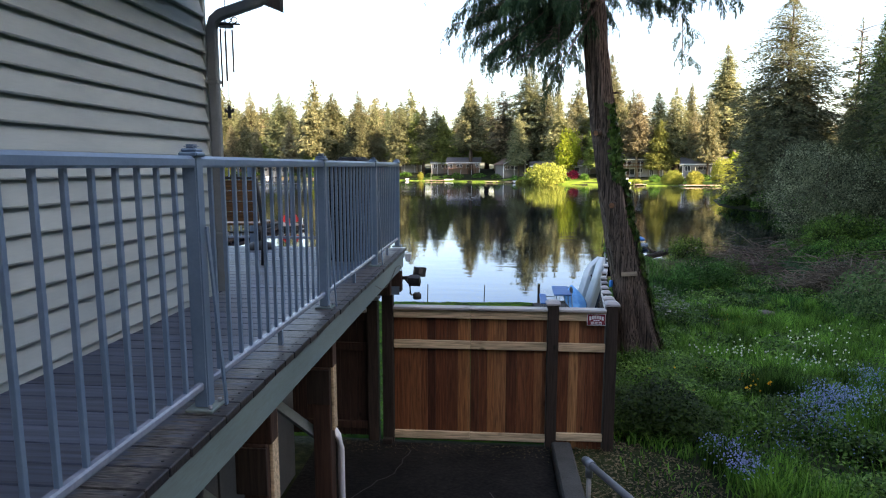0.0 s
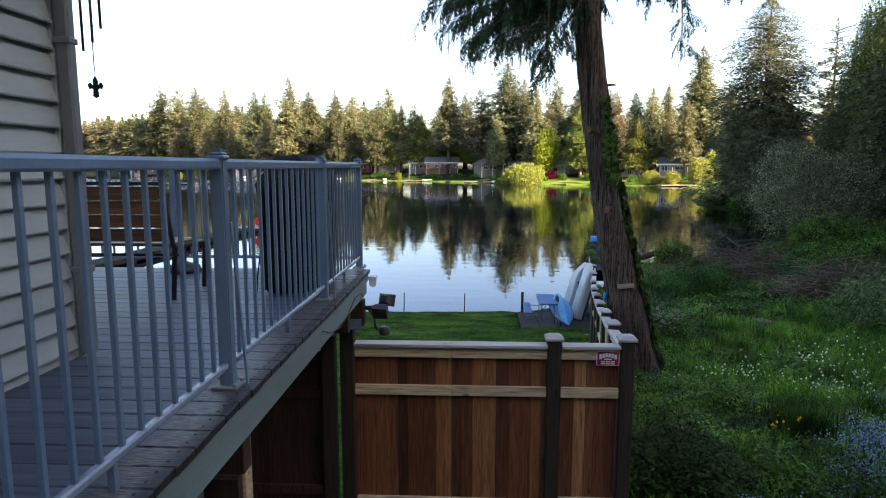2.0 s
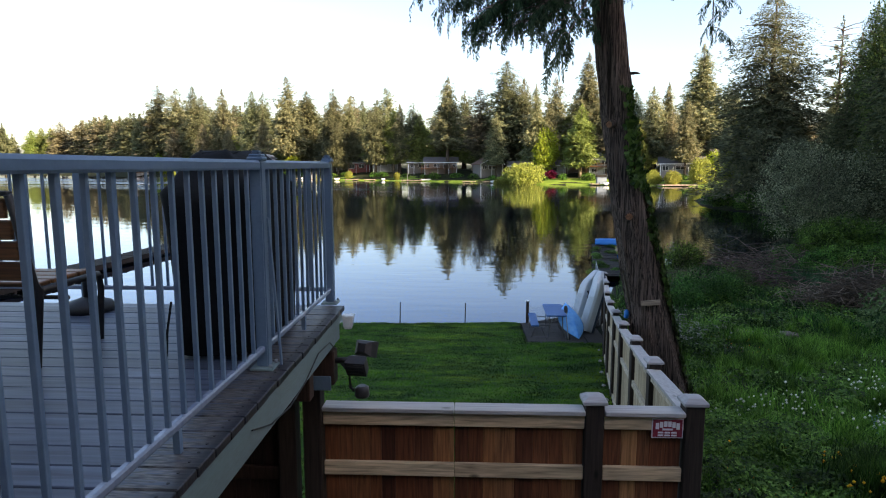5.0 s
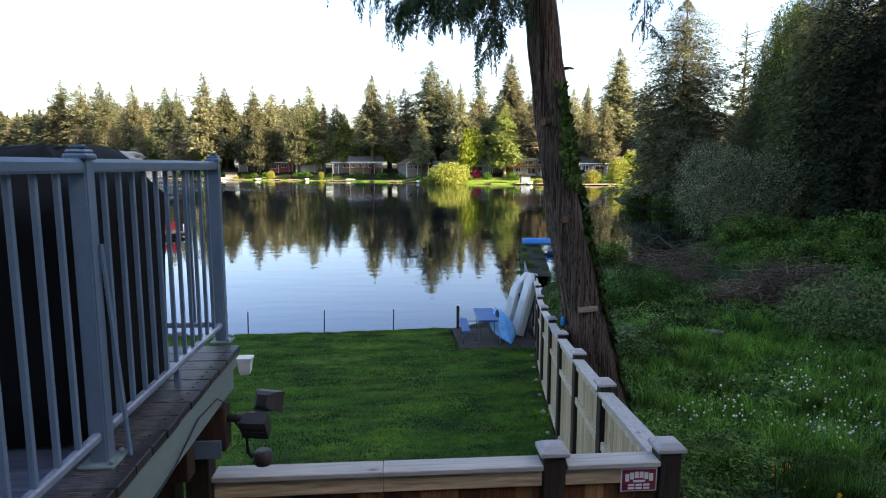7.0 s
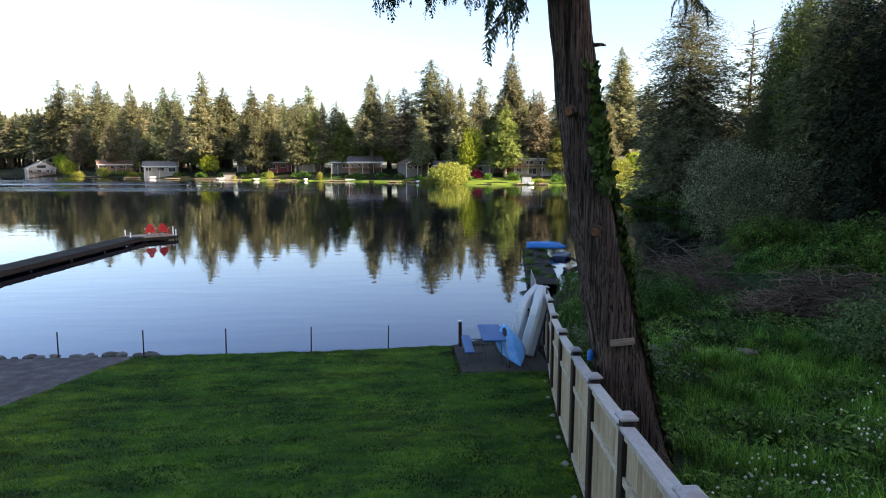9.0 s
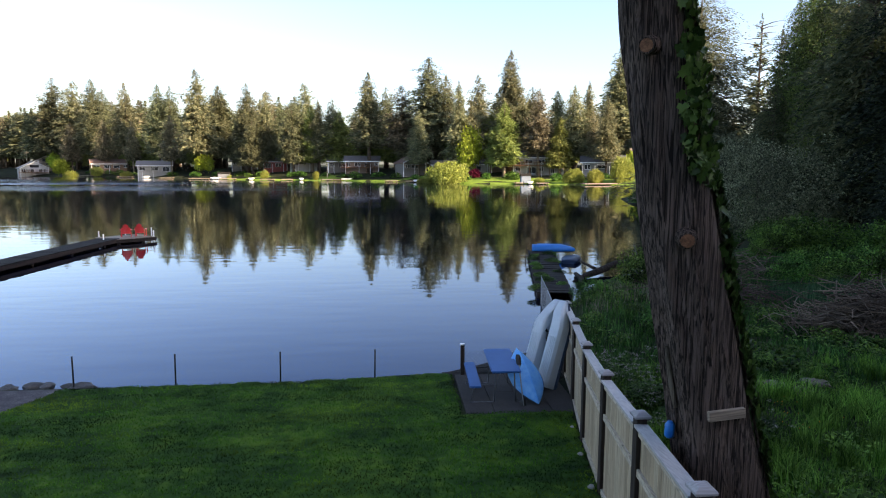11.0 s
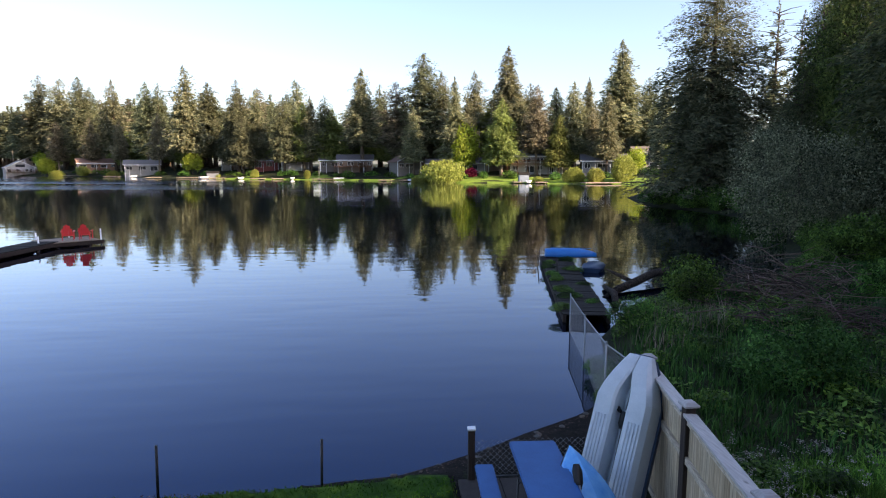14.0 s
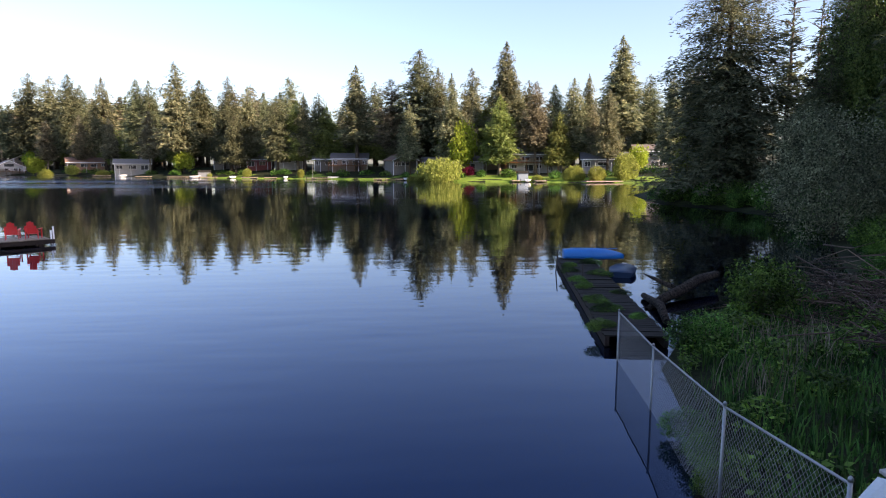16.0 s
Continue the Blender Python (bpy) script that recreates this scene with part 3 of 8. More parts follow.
def loft_bm(sections, close=True, smooth=True, bm=None):
    """Skin over rings of equal length."""
    bm = bm or bmesh.new()
    rings = [[bm.verts.new(p) for p in sec] for sec in sections]
    n = len(rings[0])
    for r0, r1 in zip(rings, rings[1:]):
        for k in range(n if close else n - 1):
            f = bm.faces.new((r0[k], r0[(k + 1) % n], r1[(k + 1) % n], r1[k]))
            f.smooth = smooth
    if close:
        bm.faces.new(rings[0][::-1])
        bm.faces.new(rings[-1])
    return bm


def rock_mesh(seed, material, size=1.0):
    bm = bmesh.new()
    bmesh.ops.create_icosphere(bm, subdivisions=2, radius=size)
    for v in bm.verts:
        d = 1 + 0.35 * noise.noise(v.co / size * 1.3 + Vector((seed * 7.1, 0, 0))) + 0.1 * noise.noise(v.co / size * 4 + Vector((0, seed, 0)))
        v.co *= d
        v.co.z *= 0.62
    return mesh_of(bm, "rock", material)

# ---- ground, lake ----
WATER_Z = -2.0
LAKE = [(-420, 15.8), (-40, 15.8), (-3, 15.8), (0.8, 15.95), (1.6, 16.15), (2.35, 16.38), (3.0, 16.68), (3.85, 17.12), (4.65, 17.68), (5.85, 18.40), (6.35, 18.85), (7.0, 20.0), (8.0, 23.5), (9.2, 25.3), (10.3, 27.2), (12.0, 28.4),
        (16.4, 30.4), (19.8, 33.4), (25.0, 41.0), (32.5, 52.0), (34.5, 66.0), (32.5, 80.0), (37.0, 96.0), (56.0, 128.0), (64.0, 158.0), (46.0, 166.0),
        (22.0, 176.0), (2.0, 198.0), (-20.0, 214.0), (-45.0, 226.0), (-80.0, 246.0), (-130.0, 292.0), (-215.0, 380.0), (-420.0, 470.0)]


def lake_distance(px, py):
    """Metres from the shore line, positive on land."""
    px, py = np.asarray(px, float), np.asarray(py, float)
    best = np.full(px.shape, 1e9)
    inside = np.zeros(px.shape, bool)
    for (x0, y0), (x1, y1) in zip(LAKE, LAKE[1:] + LAKE[:1]):
        dx, dy = x1 - x0, y1 - y0
        k = np.clip(((px - x0) * dx + (py - y0) * dy) / (dx * dx + dy * dy), 0, 1)
        best = np.minimum(best, np.hypot(px - x0 - k * dx, py - y0 - k * dy))
        cross = (y0 > py) != (y1 > py)
        with np.errstate(divide="ignore", invalid="ignore"):
            inside ^= cross & (px < (x1 - x0) * (py - y0) / (y1 - y0 + 1e-12) + x0)
    return np.where(inside, -best, best)


SLOPE_Y = [-40, 0, 2.1, 3.9, 5.7, 7.5, 9.5, 11.7, 13.8, 16.0, 24.0, 40.0]
SLOPE_Z = [0.2, 0.0, -0.30, -0.57, -0.84, -1.08, -1.33, -1.55, -1.64, -1.72, -1.80, -1.75]


def wobble(x, y, s):
    return np.sin(x * s + 1.3 * np.sin(y * s * 0.7)) * np.cos(y * s * 1.1 + 0.8 * np.sin(x * s * 0.6))


def fence_x(y):
    """The line of the side fence."""
    return np.interp(y, [0, 2.1, 14.0, 16, 24.2], [3.10, 3.46, 5.60, 5.88, 7.35])


def ground_z(x, y, d=None):
    x, y = np.asarray(x, float), np.asarray(y, float)
    d = lake_distance(x, y) if d is None else d
    near = np.interp(y, SLOPE_Y, SLOPE_Z)
    meadow = np.clip((x - fence_x(y) - 0.3) / 1.5, 0, 1)
    near = near + meadow * (0.10 + 0.08 * wobble(x, y, 0.9) + 0.05 * wobble(x, y, 2.3))
    far = -1.7 + 0.13 * np.clip(d - 4, 0, 26) + 0.02 * np.clip(d - 30, 0, 90) + 0.25 * wobble(x, y, 0.06)
    k = np.clip((np.maximum(y - 34, np.maximum(x - 24, np.abs(x) - 60)) / 10), 0, 1)
    land = near * (1 - k) + far * k
    steep = np.where(y < 17.4, np.interp(x, [0.6, 3.4], [1.1, 0.26]), np.interp(x, [-2, 3.4], [1.1, 0.26]))
    return WATER_Z + np.clip(d * steep, -1.6, land - WATER_Z)


def axis(*spans):
    out = []
    for a, b, step in spans:
        out += list(np.arange(a, b, step))
    return np.array(out + [spans[-1][1]])


gx = axis((-1500, -700, 100), (-700, -60, 16), (-60, -12, 3), (-12, 20, 0.25), (20, 60, 1.6), (60, 160, 8), (160, 1500, 134))
gy = axis((-1500, -60, 144), (-60, -12, 4), (-12, 30, 0.25), (30, 100, 1.75), (100, 420, 5), (420, 1800, 138))
GX, GY = np.meshgrid(gx, gy)
GZ = ground_z(GX, GY)
nx, ny = len(gx), len(gy)
idx = np.arange(nx * ny).reshape(ny, nx)
quads = np.stack([idx[:-1, :-1], idx[:-1, 1:], idx[1:, 1:], idx[1:, :-1]], -1).reshape(-1, 4)
ground = new("ground", tris_mesh("ground", np.stack([GX, GY, GZ], -1).reshape(-1, 3), quads, M_GROUND, True))
tagged(ground, "grassy dark soil sloping down to a lake", "ground", kind="structure")


def sheet(name, x0, x1, y0, y1, step, keep, lift, material, label, category, hem=0.05, lumps=0.0):
    """A patch of ground cover lying on the ground, with its own thin edge."""
    xs, ys = np.arange(x0, x1 + step / 2, step), np.arange(y0, y1 + step / 2, step)
    X, Y = np.meshgrid(xs, ys)
    Z = ground_z(X, Y) + lift + lumps * (wobble(X, Y, 4.1) + 0.7 * wobble(X + 3, Y * 1.6, 9.0))
    ok = keep(X, Y)
    Z = np.where(ok, Z, Z - lift - hem)
    n, m = len(xs), len(ys)
    ii = np.arange(n * m).reshape(m, n)
    q = np.stack([ii[:-1, :-1], ii[:-1, 1:], ii[1:, 1:], ii[1:, :-1]], -1).reshape(-1, 4)
    q = q[ok.ravel()[q].any(1)]
    ob = new(name, tris_mesh(name, np.stack([X, Y, Z], -1).reshape(-1, 3), q, material, True))
    return tagged(ob, label, category, kind="structure")


def gravel_side(x, y):
    """Positive on the gravel's side of the lawn edge."""
    return (-5.45 - 0.30 * (15.3 - y) - 0.035 * np.maximum(11.5 - y, 0) ** 2) - x


def on_lawn(x, y):
    return (gravel_side(x, y) < 0) & (x < fence_x(y) - 0.12) & (y > 0.12) & (lake_distance(x, y) > 0.12) & ~((x > 3.2) & (y > 13.2)) & (y < np.interp(x, [-6, -2, 0.7, 2.1, 3.2], [15.42, 15.50, 15.58, 15.74, 15.92]) + 0.03 * np.sin(x * 3) + 0.02 * np.sin(x * 7.7))


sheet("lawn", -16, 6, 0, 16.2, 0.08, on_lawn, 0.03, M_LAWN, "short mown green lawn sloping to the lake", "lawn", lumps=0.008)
sheet("gravel_path", -30, -3, 4, 16, 0.2, lambda x, y: (gravel_side(x, y) > -0.15) & (lake_distance(x, y) > 0.1), 0.02, M_GRAVEL, "grey gravel strip beside the lawn", "gravel")
sheet("beach", 0.5, 8.4, 14.9, 24, 0.1, lambda x, y: (x < fence_x(y) + 0.5) & (x > 1.0) & ((y > np.interp(x, [0.7, 2.1, 3.2], [15.50, 15.64, 15.80])) | (x > 3.15)) & (lake_distance(x, y) < 2.6) & (lake_distance(x, y) > -0.5), 0.012, M_BEACH, "dark muddy shore with small stones", "shore")

sheet("far_lawn", -62, 78, 154, 262, 1.0, lambda x, y: (lake_distance(x, y) > 0.6) & (lake_distance(x, y) < 13 + 3 * wobble(x, y, 0.11)) & ((x > 8) | (wobble(x, y, 0.16) > -0.1)), 0.05, M_FARLAWN, "green lawns along the far shore, sunlight put into their colour", "lawn", 0.3)
bm = bmesh.new()
bm.faces.new([bm.verts.new((x, y, WATER_Z)) for x, y in [(-720, 12), (80, 12), (80, 185), (-720, 540)]])
tagged(part("water", bm, M_WATER), "still dark blue lake with soft ripples", "lake", kind="structure")

# ---- trees ----


def rot_rows(n, rng):
    v = rng.normal(size=(n, 3))
    return v / np.linalg.norm(v, axis=1, keepdims=True)


def quads_at(cent, along, side, ln, wd):
    """Diamond leaves: centre, long axis, side axis, half length, half width."""
    ln, wd = np.asarray(ln)[:, None], np.asarray(wd)[:, None]
    v = np.stack([cent - along * ln, cent + side * wd, cent + along * ln, cent - side * wd], 1)
    f = np.arange(len(cent) * 4).reshape(-1, 4)
    return v.reshape(-1, 3), f


def conifer_leaves(seed, h, r, clear=0.12, branches=260, per=16, droop=0.35, size=0.42, power=0.8, gaps=0.15, ragged=0.5, low=0.66):
    """Sprays along drooping branches; the branches differ in length, so that the outline is torn."""
    rng = np.random.default_rng(seed)
    zf = clear + (1 - clear) * (1 - (1 - rng.random(branches)) ** low)
    az = rng.random(branches) * 2 * np.pi
    lump = 1 - ragged + 1.15 * ragged * rng.random(branches) ** 0.8
    lump *= 1 + 0.32 * np.sin(az * 2 + seed + zf * 7) * np.sin(zf * 13 + seed) + 0.16 * np.sin(zf * 31 + az + seed)
    R = r * np.clip((1 - zf), 0.006, 1) ** power * np.clip((1 - zf) / 0.09, 0.12, 1) ** 0.5 * lump * np.clip((zf - clear) / 0.10 + 0.5, 0.5, 1)
    keepb = rng.random(branches) > gaps
    zf, az, R = zf[keepb], az[keepb], R[keepb]
    n = len(zf)
    s = rng.random((n, per)) ** 0.6 * 0.97 + 0.03
    lift = rng.normal(size=n) * 0.10
    out = np.stack([np.cos(az), np.sin(az)], -1)
    sidew = np.stack([-np.sin(az), np.cos(az)], -1)
    spread = (rng.random((n, per)) - 0.5) * 0.62 * R[:, None] * (1.12 - s)
    px = out[:, None, 0] * R[:, None] * s + sidew[:, None, 0] * spread
    py = out[:, None, 1] * R[:, None] * s + sidew[:, None, 1] * spread
    pz = (zf * h)[:, None] - droop * R[:, None] * s ** 1.7 + (0.22 + lift[:, None]) * R[:, None] * s - np.abs(spread) * 0.3 + (rng.random((n, per)) - 0.5) * 2.4 * size
    cent = np.stack([px, py, pz], -1).reshape(-1, 3)
    k = len(cent)
    way = np.sign(spread).reshape(-1, 1) * np.repeat(sidew, per, 0) * 0.7
    al = np.repeat(np.stack([out[:, 0], out[:, 1], np.full(n, -0.35)], -1), per, 0) + 0.85 * rot_rows(k, rng)
    al[:, :2] += way
    al /= np.linalg.norm(al, axis=1, keepdims=True)
    face = np.repeat(np.stack([out[:, 0], out[:, 1], np.full(n, 0.4)], -1), per, 0) + 0.95 * rot_rows(k, rng)
    sd = np.cross(al, face)
    sd /= np.linalg.norm(sd, axis=1, keepdims=True) + 1e-9
    small = np.repeat(0.30 + 0.70 * np.clip((1 - zf) * 2.0, 0, 1), per)
    return quads_at(cent, al, sd, size * (0.8 + 0.7 * rng.random(k)) * small * 1.35, size * (0.24 + 0.24 * rng.random(k)) * small)


def blob_leaves(seed, lobes, count, size, hang=0.0, shell=0.55):
    """Leaves scattered in the outer part of several lobes (centre, radii)."""
    rng = np.random.default_rng(seed)
    vol = np.array([a * b * c for _, (a, b, c) in lobes]) ** 0.67
    pick = rng.choice(len(lobes), count, p=vol / vol.sum())
    cen = np.array([c for c, _ in lobes])[pick]
    rad = np.array([q for _, q in lobes])[pick]
    d = rot_rows(count, rng)
    q = shell + (1 - shell) * rng.random(count) ** 0.7
    q *= 1 + 0.16 * np.sin(d[:, 0] * 7 + seed) * np.sin(d[:, 2] * 8) + 0.1 * np.sin(d[:, 1] * 15 + pick)
    cent = cen + d * rad * q[:, None]
    cent[:, 2] = np.maximum(cent[:, 2], 0.04)
    al = rot_rows(count, rng) + np.array([0, 0, -hang])
    al /= np.linalg.norm(al, axis=1, keepdims=True)
    sd = np.cross(al, rot_rows(count, rng))
    sd /= np.linalg.norm(sd, axis=1, keepdims=True) + 1e-9
    return quads_at(cent, al, sd, size * (0.7 + 0.6 * rng.random(count)), size * (0.4 + 0.25 * rng.random(count)))


def trunk_mesh(h, r0, r1, material, lean=0.0, limbs=0, seed=0, spread=1.0):
    rng = random.Random(seed)
    n = 7
    bm = tube_bm([(lean * math.sin(i / n * 2.5), lean * 0.6 * math.sin(i / n * 3.1), h * i / n - (0.4 if i == 0 else 0)) for i in range(n + 1)],
                 [r0 * (1.35 if i == 0 else 1) * (1 - i / n) + r1 * i / n for i in range(n + 1)], 9)
    for _ in range(limbs):
        z = h * rng.uniform(0.3, 0.95)
        a = rng.uniform(0, 6.28)
        ln = spread * rng.uniform(0.5, 1.0)
        p = Vector((0, 0, z))
        tip = Vector((math.cos(a) * ln, math.sin(a) * ln, z + ln * rng.uniform(0.0, 0.5)))
        tube_bm([p, p.lerp(tip, 0.5) + Vector((0, 0, 0.06 * ln)), tip], [r0 * 0.3, r0 * 0.18, r0 * 0.05], 5, bm)
    return mesh_of(bm, "trunk", material)


TREE_KIND = {}


def tree_kind(key, leaves, leaf_mat, trunk, label, category):
    v, f = leaves
    TREE_KIND[key] = (tris_mesh("crown", v, f, leaf_mat), trunk, label, category)


def plant(key, x, y, z, scale=1.0, turn=0.0, group="", wide=1.0, label=""):
    crown, trunk, base_label, category = TREE_KIND[key]
    ob = new(category.replace(" ", "_"))
    ob.matrix_basis = Matrix.Translation((x, y, z)) @ Matrix.Rotation(turn, 4, "Z") @ Matrix.Diagonal((scale * wide, scale * wide, scale, 1))
    tagged(ob, label or base_label, category, group)
    if trunk:
        part("trunk", trunk, None, ob)
    part("crown", crown, None, ob)
    return ob


# Each kind is 30 m tall before scaling.
for i in range(4):
    tree_kind(f"fir{i}", conifer_leaves(11 + i, 30, 5.0 + 0.5 * (i % 2), 0.20 + 0.04 * (i % 3), 1150, 17, 0.34 + 0.07 * i, 0.35, (0.56, 0.40, 0.48, 0.34)[i], 0.20, 0.75),
              F_FIR if i % 2 == 0 else F_FIRDARK, trunk_mesh(29.5, 0.45, 0.04, M_BARKFAR, 0.15), "tall pointed fir with dense drooping branches on the lake shore", "fir tree")
tree_kind("olive0", conifer_leaves(31, 30, 5.6, 0.26, 760, 14, 0.22, 0.42, 0.36, 0.26, 0.7), F_OLIVE, trunk_mesh(29, 0.42, 0.05, M_BARKPALE, 0.3), "tall olive-brown pine with a bare lower trunk", "pine tree")
tree_kind("olive1", conifer_leaves(32, 30, 5.9, 0.22, 860, 15, 0.28, 0.42, 0.40, 0.22, 0.65), F_FIR, trunk_mesh(29, 0.42, 0.05, M_BARKFAR, 0.3), "tall broad fir with an uneven crown", "fir tree")
tree_kind("cedar0", conifer_leaves(41, 30, 6.8, 0.17, 1050, 16, 0.40, 0.44, 0.56, 0.06, 0.35), F_CEDAR, trunk_mesh(28, 0.5, 0.05, M_BARKPALE), "full green cone-shaped cedar on the lake shore", "cedar tree")
tree_kind("cedar1", conifer_leaves(42, 30, 7.2, 0.18, 950, 15, 0.40, 0.44, 0.38, 0.08, 0.5), F_FIRDARK, trunk_mesh(28, 0.5, 0.05, M_BARKFAR), "dark broad cone-shaped cedar with a bare foot", "cedar tree")
for i in range(3):
    tree_kind(f"back{i}", conifer_leaves(91 + i, 30, 5.6, 0.24, 420, 7, 0.32, 0.78, (0.6, 0.5, 0.42)[i], 0.12), (F_FIR, F_FIRDARK, F_OLIVE)[i],
              trunk_mesh(29, 0.42, 0.05, M_BARKFAR, 0.2), "tall fir in the wood behind the shore", "fir tree")
# coarse kind for the added trees that only cast shade
tree_kind("shade", conifer_leaves(97, 30, 7.0, 0.03, 380, 12, 0.3, 1.45, 0.42, 0.0, 0.2), F_FIRDARK, trunk_mesh(29, 0.5, 0.05, M_BARKFAR), "unseen tall fir added behind the house to block the sun", "fir tree")
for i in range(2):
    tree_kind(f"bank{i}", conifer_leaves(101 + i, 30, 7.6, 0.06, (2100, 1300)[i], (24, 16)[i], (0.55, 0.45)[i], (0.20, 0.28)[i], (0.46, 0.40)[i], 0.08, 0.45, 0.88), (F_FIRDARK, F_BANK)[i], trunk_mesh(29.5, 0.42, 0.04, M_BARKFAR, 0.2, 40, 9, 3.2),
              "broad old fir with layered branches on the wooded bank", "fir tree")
tree_kind("sparse", conifer_leaves(51, 30, 3.4, 0.25, 150, 20, 0.18, 0.34, 0.55, 0.25, 0.6), F_FIRDARK, trunk_mesh(29.5, 0.35, 0.04, M_BARKFAR, 0.2, 60, 5, 2.8), "thin fir with sparse branches and gaps", "fir tree")
tree_kind("round", blob_leaves(61, [((0, 0, 5.2), (3.4, 3.2, 3.4)), ((1.8, 0.6, 3.8), (2.4, 2.4, 2.6)), ((-1.9, -0.4, 4.0), (2.3, 2.4, 2.7))], 3600, 0.26), F_LIME,
          trunk_mesh(5, 0.22, 0.08, M_BARKFAR, 0.1, 6, 2, 2.0), "round lime-green tree in spring leaf", "leafy tree")
tree_kind("shrub", blob_leaves(62, [((0, 0, 1.6), (2.6, 2.2, 1.7)), ((1.7, 0.2, 1.1), (1.7, 1.6, 1.3)), ((-1.6, 0.2, 1.2), (1.8, 1.6, 1.35))], 7500, 0.125, 2.0), F_YELLOW,
          trunk_mesh(1.2, 0.12, 0.04, M_BARKFAR, 0.1, 9, 12, 1.4), "low rounded yellow-green weeping shrub on the shore", "shrub")
tree_kind("bush", blob_leaves(63, [((0, 0, 0.8), (1.2, 1.1, 0.9)), ((0.8, 0.3, 0.6), (0.8, 0.8, 0.7)), ((-0.7, -0.3, 0.6), (0.9, 0.8, 0.7))], 4200, 0.058), F_GREEN, trunk_mesh(0.7, 0.035, 0.012, M_BARKFAR, 0.05, 8, 13, 0.7), "dense green leafy bush", "bush")
tree_kind("darkbush", blob_leaves(68, [((0, 0, 0.8), (1.2, 1.1, 0.9)), ((0.8, 0.3, 0.6), (0.8, 0.8, 0.7)), ((-0.7, -0.3, 0.6), (0.9, 0.8, 0.7))], 5200, 0.046), F_SEDGE, trunk_mesh(0.7, 0.035, 0.012, M_BARKFAR, 0.05, 8, 13, 0.7), "dense dark leafy bush", "bush")
tree_kind("palebush", blob_leaves(67, [((0, 0, 0.8), (1.2, 1.1, 0.9)), ((0.8, 0.3, 0.6), (0.8, 0.8, 0.7)), ((-0.7, -0.3, 0.6), (0.9, 0.8, 0.7))], 4600, 0.05), F_PALELEAF, trunk_mesh(0.7, 0.035, 0.012, M_BARKFAR, 0.05, 8, 13, 0.7), "pale green leafy bush", "bush")
tree_kind("hedge", blob_leaves(66, [((0, 0, 0.8), (1.3, 1.1, 0.9)), ((0.9, 0.3, 0.6), (0.9, 0.8, 0.7)), ((-0.8, -0.3, 0.6), (0.9, 0.8, 0.7))], 900, 0.13), F_GREEN, trunk_mesh(0.7, 0.035, 0.012, M_BARKFAR, 0.05, 6, 15, 0.7), "dark green garden shrub", "bush")
tree_kind("pink", blob_leaves(64, [((0, 0, 1.0), (1.3, 1.2, 1.1))], 1300, 0.16), F_PINK, trunk_mesh(0.8, 0.05, 0.02, M_BARKFAR, 0.05, 6, 14, 0.7), "round shrub in magenta blossom", "shrub")

WEST = [(-209, 387, 34), (-192, 379, 52), (-176, 369, 49), (-151, 336, 46), (-154, 354, 43), (-124, 309, 41), (-102, 290, 38), (-96, 288, 37), (-76, 259, 40), (-74, 283, 37), (-55, 252, 34), (-49, 256, 31)]
MID = [(-44, 262, 28), (-35, 267, 36), (-26, 239, 27), (-14, 250, 22), (-7, 229, 35), (-1, 254, 33), (5, 222, 30), (14, 218, 39), (20, 218, 33), (22, 195, 28), (31, 217, 33), (39, 200, 38)]
EAST = [(46, 200, 27), (45, 186, 25), (56, 207, 27), (56, 187, 26), (62, 192, 28), (63, 178, 22), (74, 198, 40), (86, 205, 30), (94, 190, 30), (104, 215, 34)]
rng = random.Random(5)
kinds = ["fir0", "olive1", "fir2", "fir3", "olive0", "fir1", "olive1"]
for n, (x, y, top) in enumerate(WEST + MID + EAST):
    z = float(ground_z(x, y))
    plant(kinds[n % 7] if n >= len(WEST) else ("fir1", "fir3", "olive1")[n % 3], x, y, z - 0.2, (top - z + 1.0) / 30, rng.uniform(0, 6), "firs on the far shore", rng.uniform(1.02, 1.5))
for x, y, hgt, key in [(-36, 241, 27, "cedar1"), (-21, 240, 27, "cedar1"), (-29, 242, 25, "cedar0"), (35, 188, 22.5, "cedar0"), (51, 184, 17.5, "cedar0"), (-60, 262, 24, "cedar1"), (-52, 246, 22, "cedar1"),
                       (-134, 308, 26, "olive0"), (-118, 300, 24, "olive0"), (42, 196, 24, "olive1"), (61, 184, 19, "olive0"), (-90, 268, 25, "olive0"), (10, 206, 22, "olive1"), (-160, 330, 26, "olive0"), (26, 200, 24, "olive1")]:
    plant(key, x, y, float(ground_z(x, y)) - 0.2, hgt / 30, rng.uniform(0, 6), "firs on the far shore", 1.3 if key == "cedar0" else 1.1)
for n in range(38):
    x = -190 + 265 * (n + 0.7 * rng.random()) / 38
    base = float(np.interp(x, [-215, -130, -80, -45, -20, 2, 22, 46, 64, 90], [380, 292, 246, 226, 214, 198, 180, 176, 172, 172]))
    y = base + rng.uniform(26, 40)
    plant(rng.choice(["olive0", "olive1", "cedar0", "cedar0", "olive0", "fir2"]), x, y, float(ground_z(x, y)) - 0.2, rng.uniform(15, 23) / 30, rng.uniform(0, 6), "trees among the far houses", rng.uniform(1.2, 1.6))
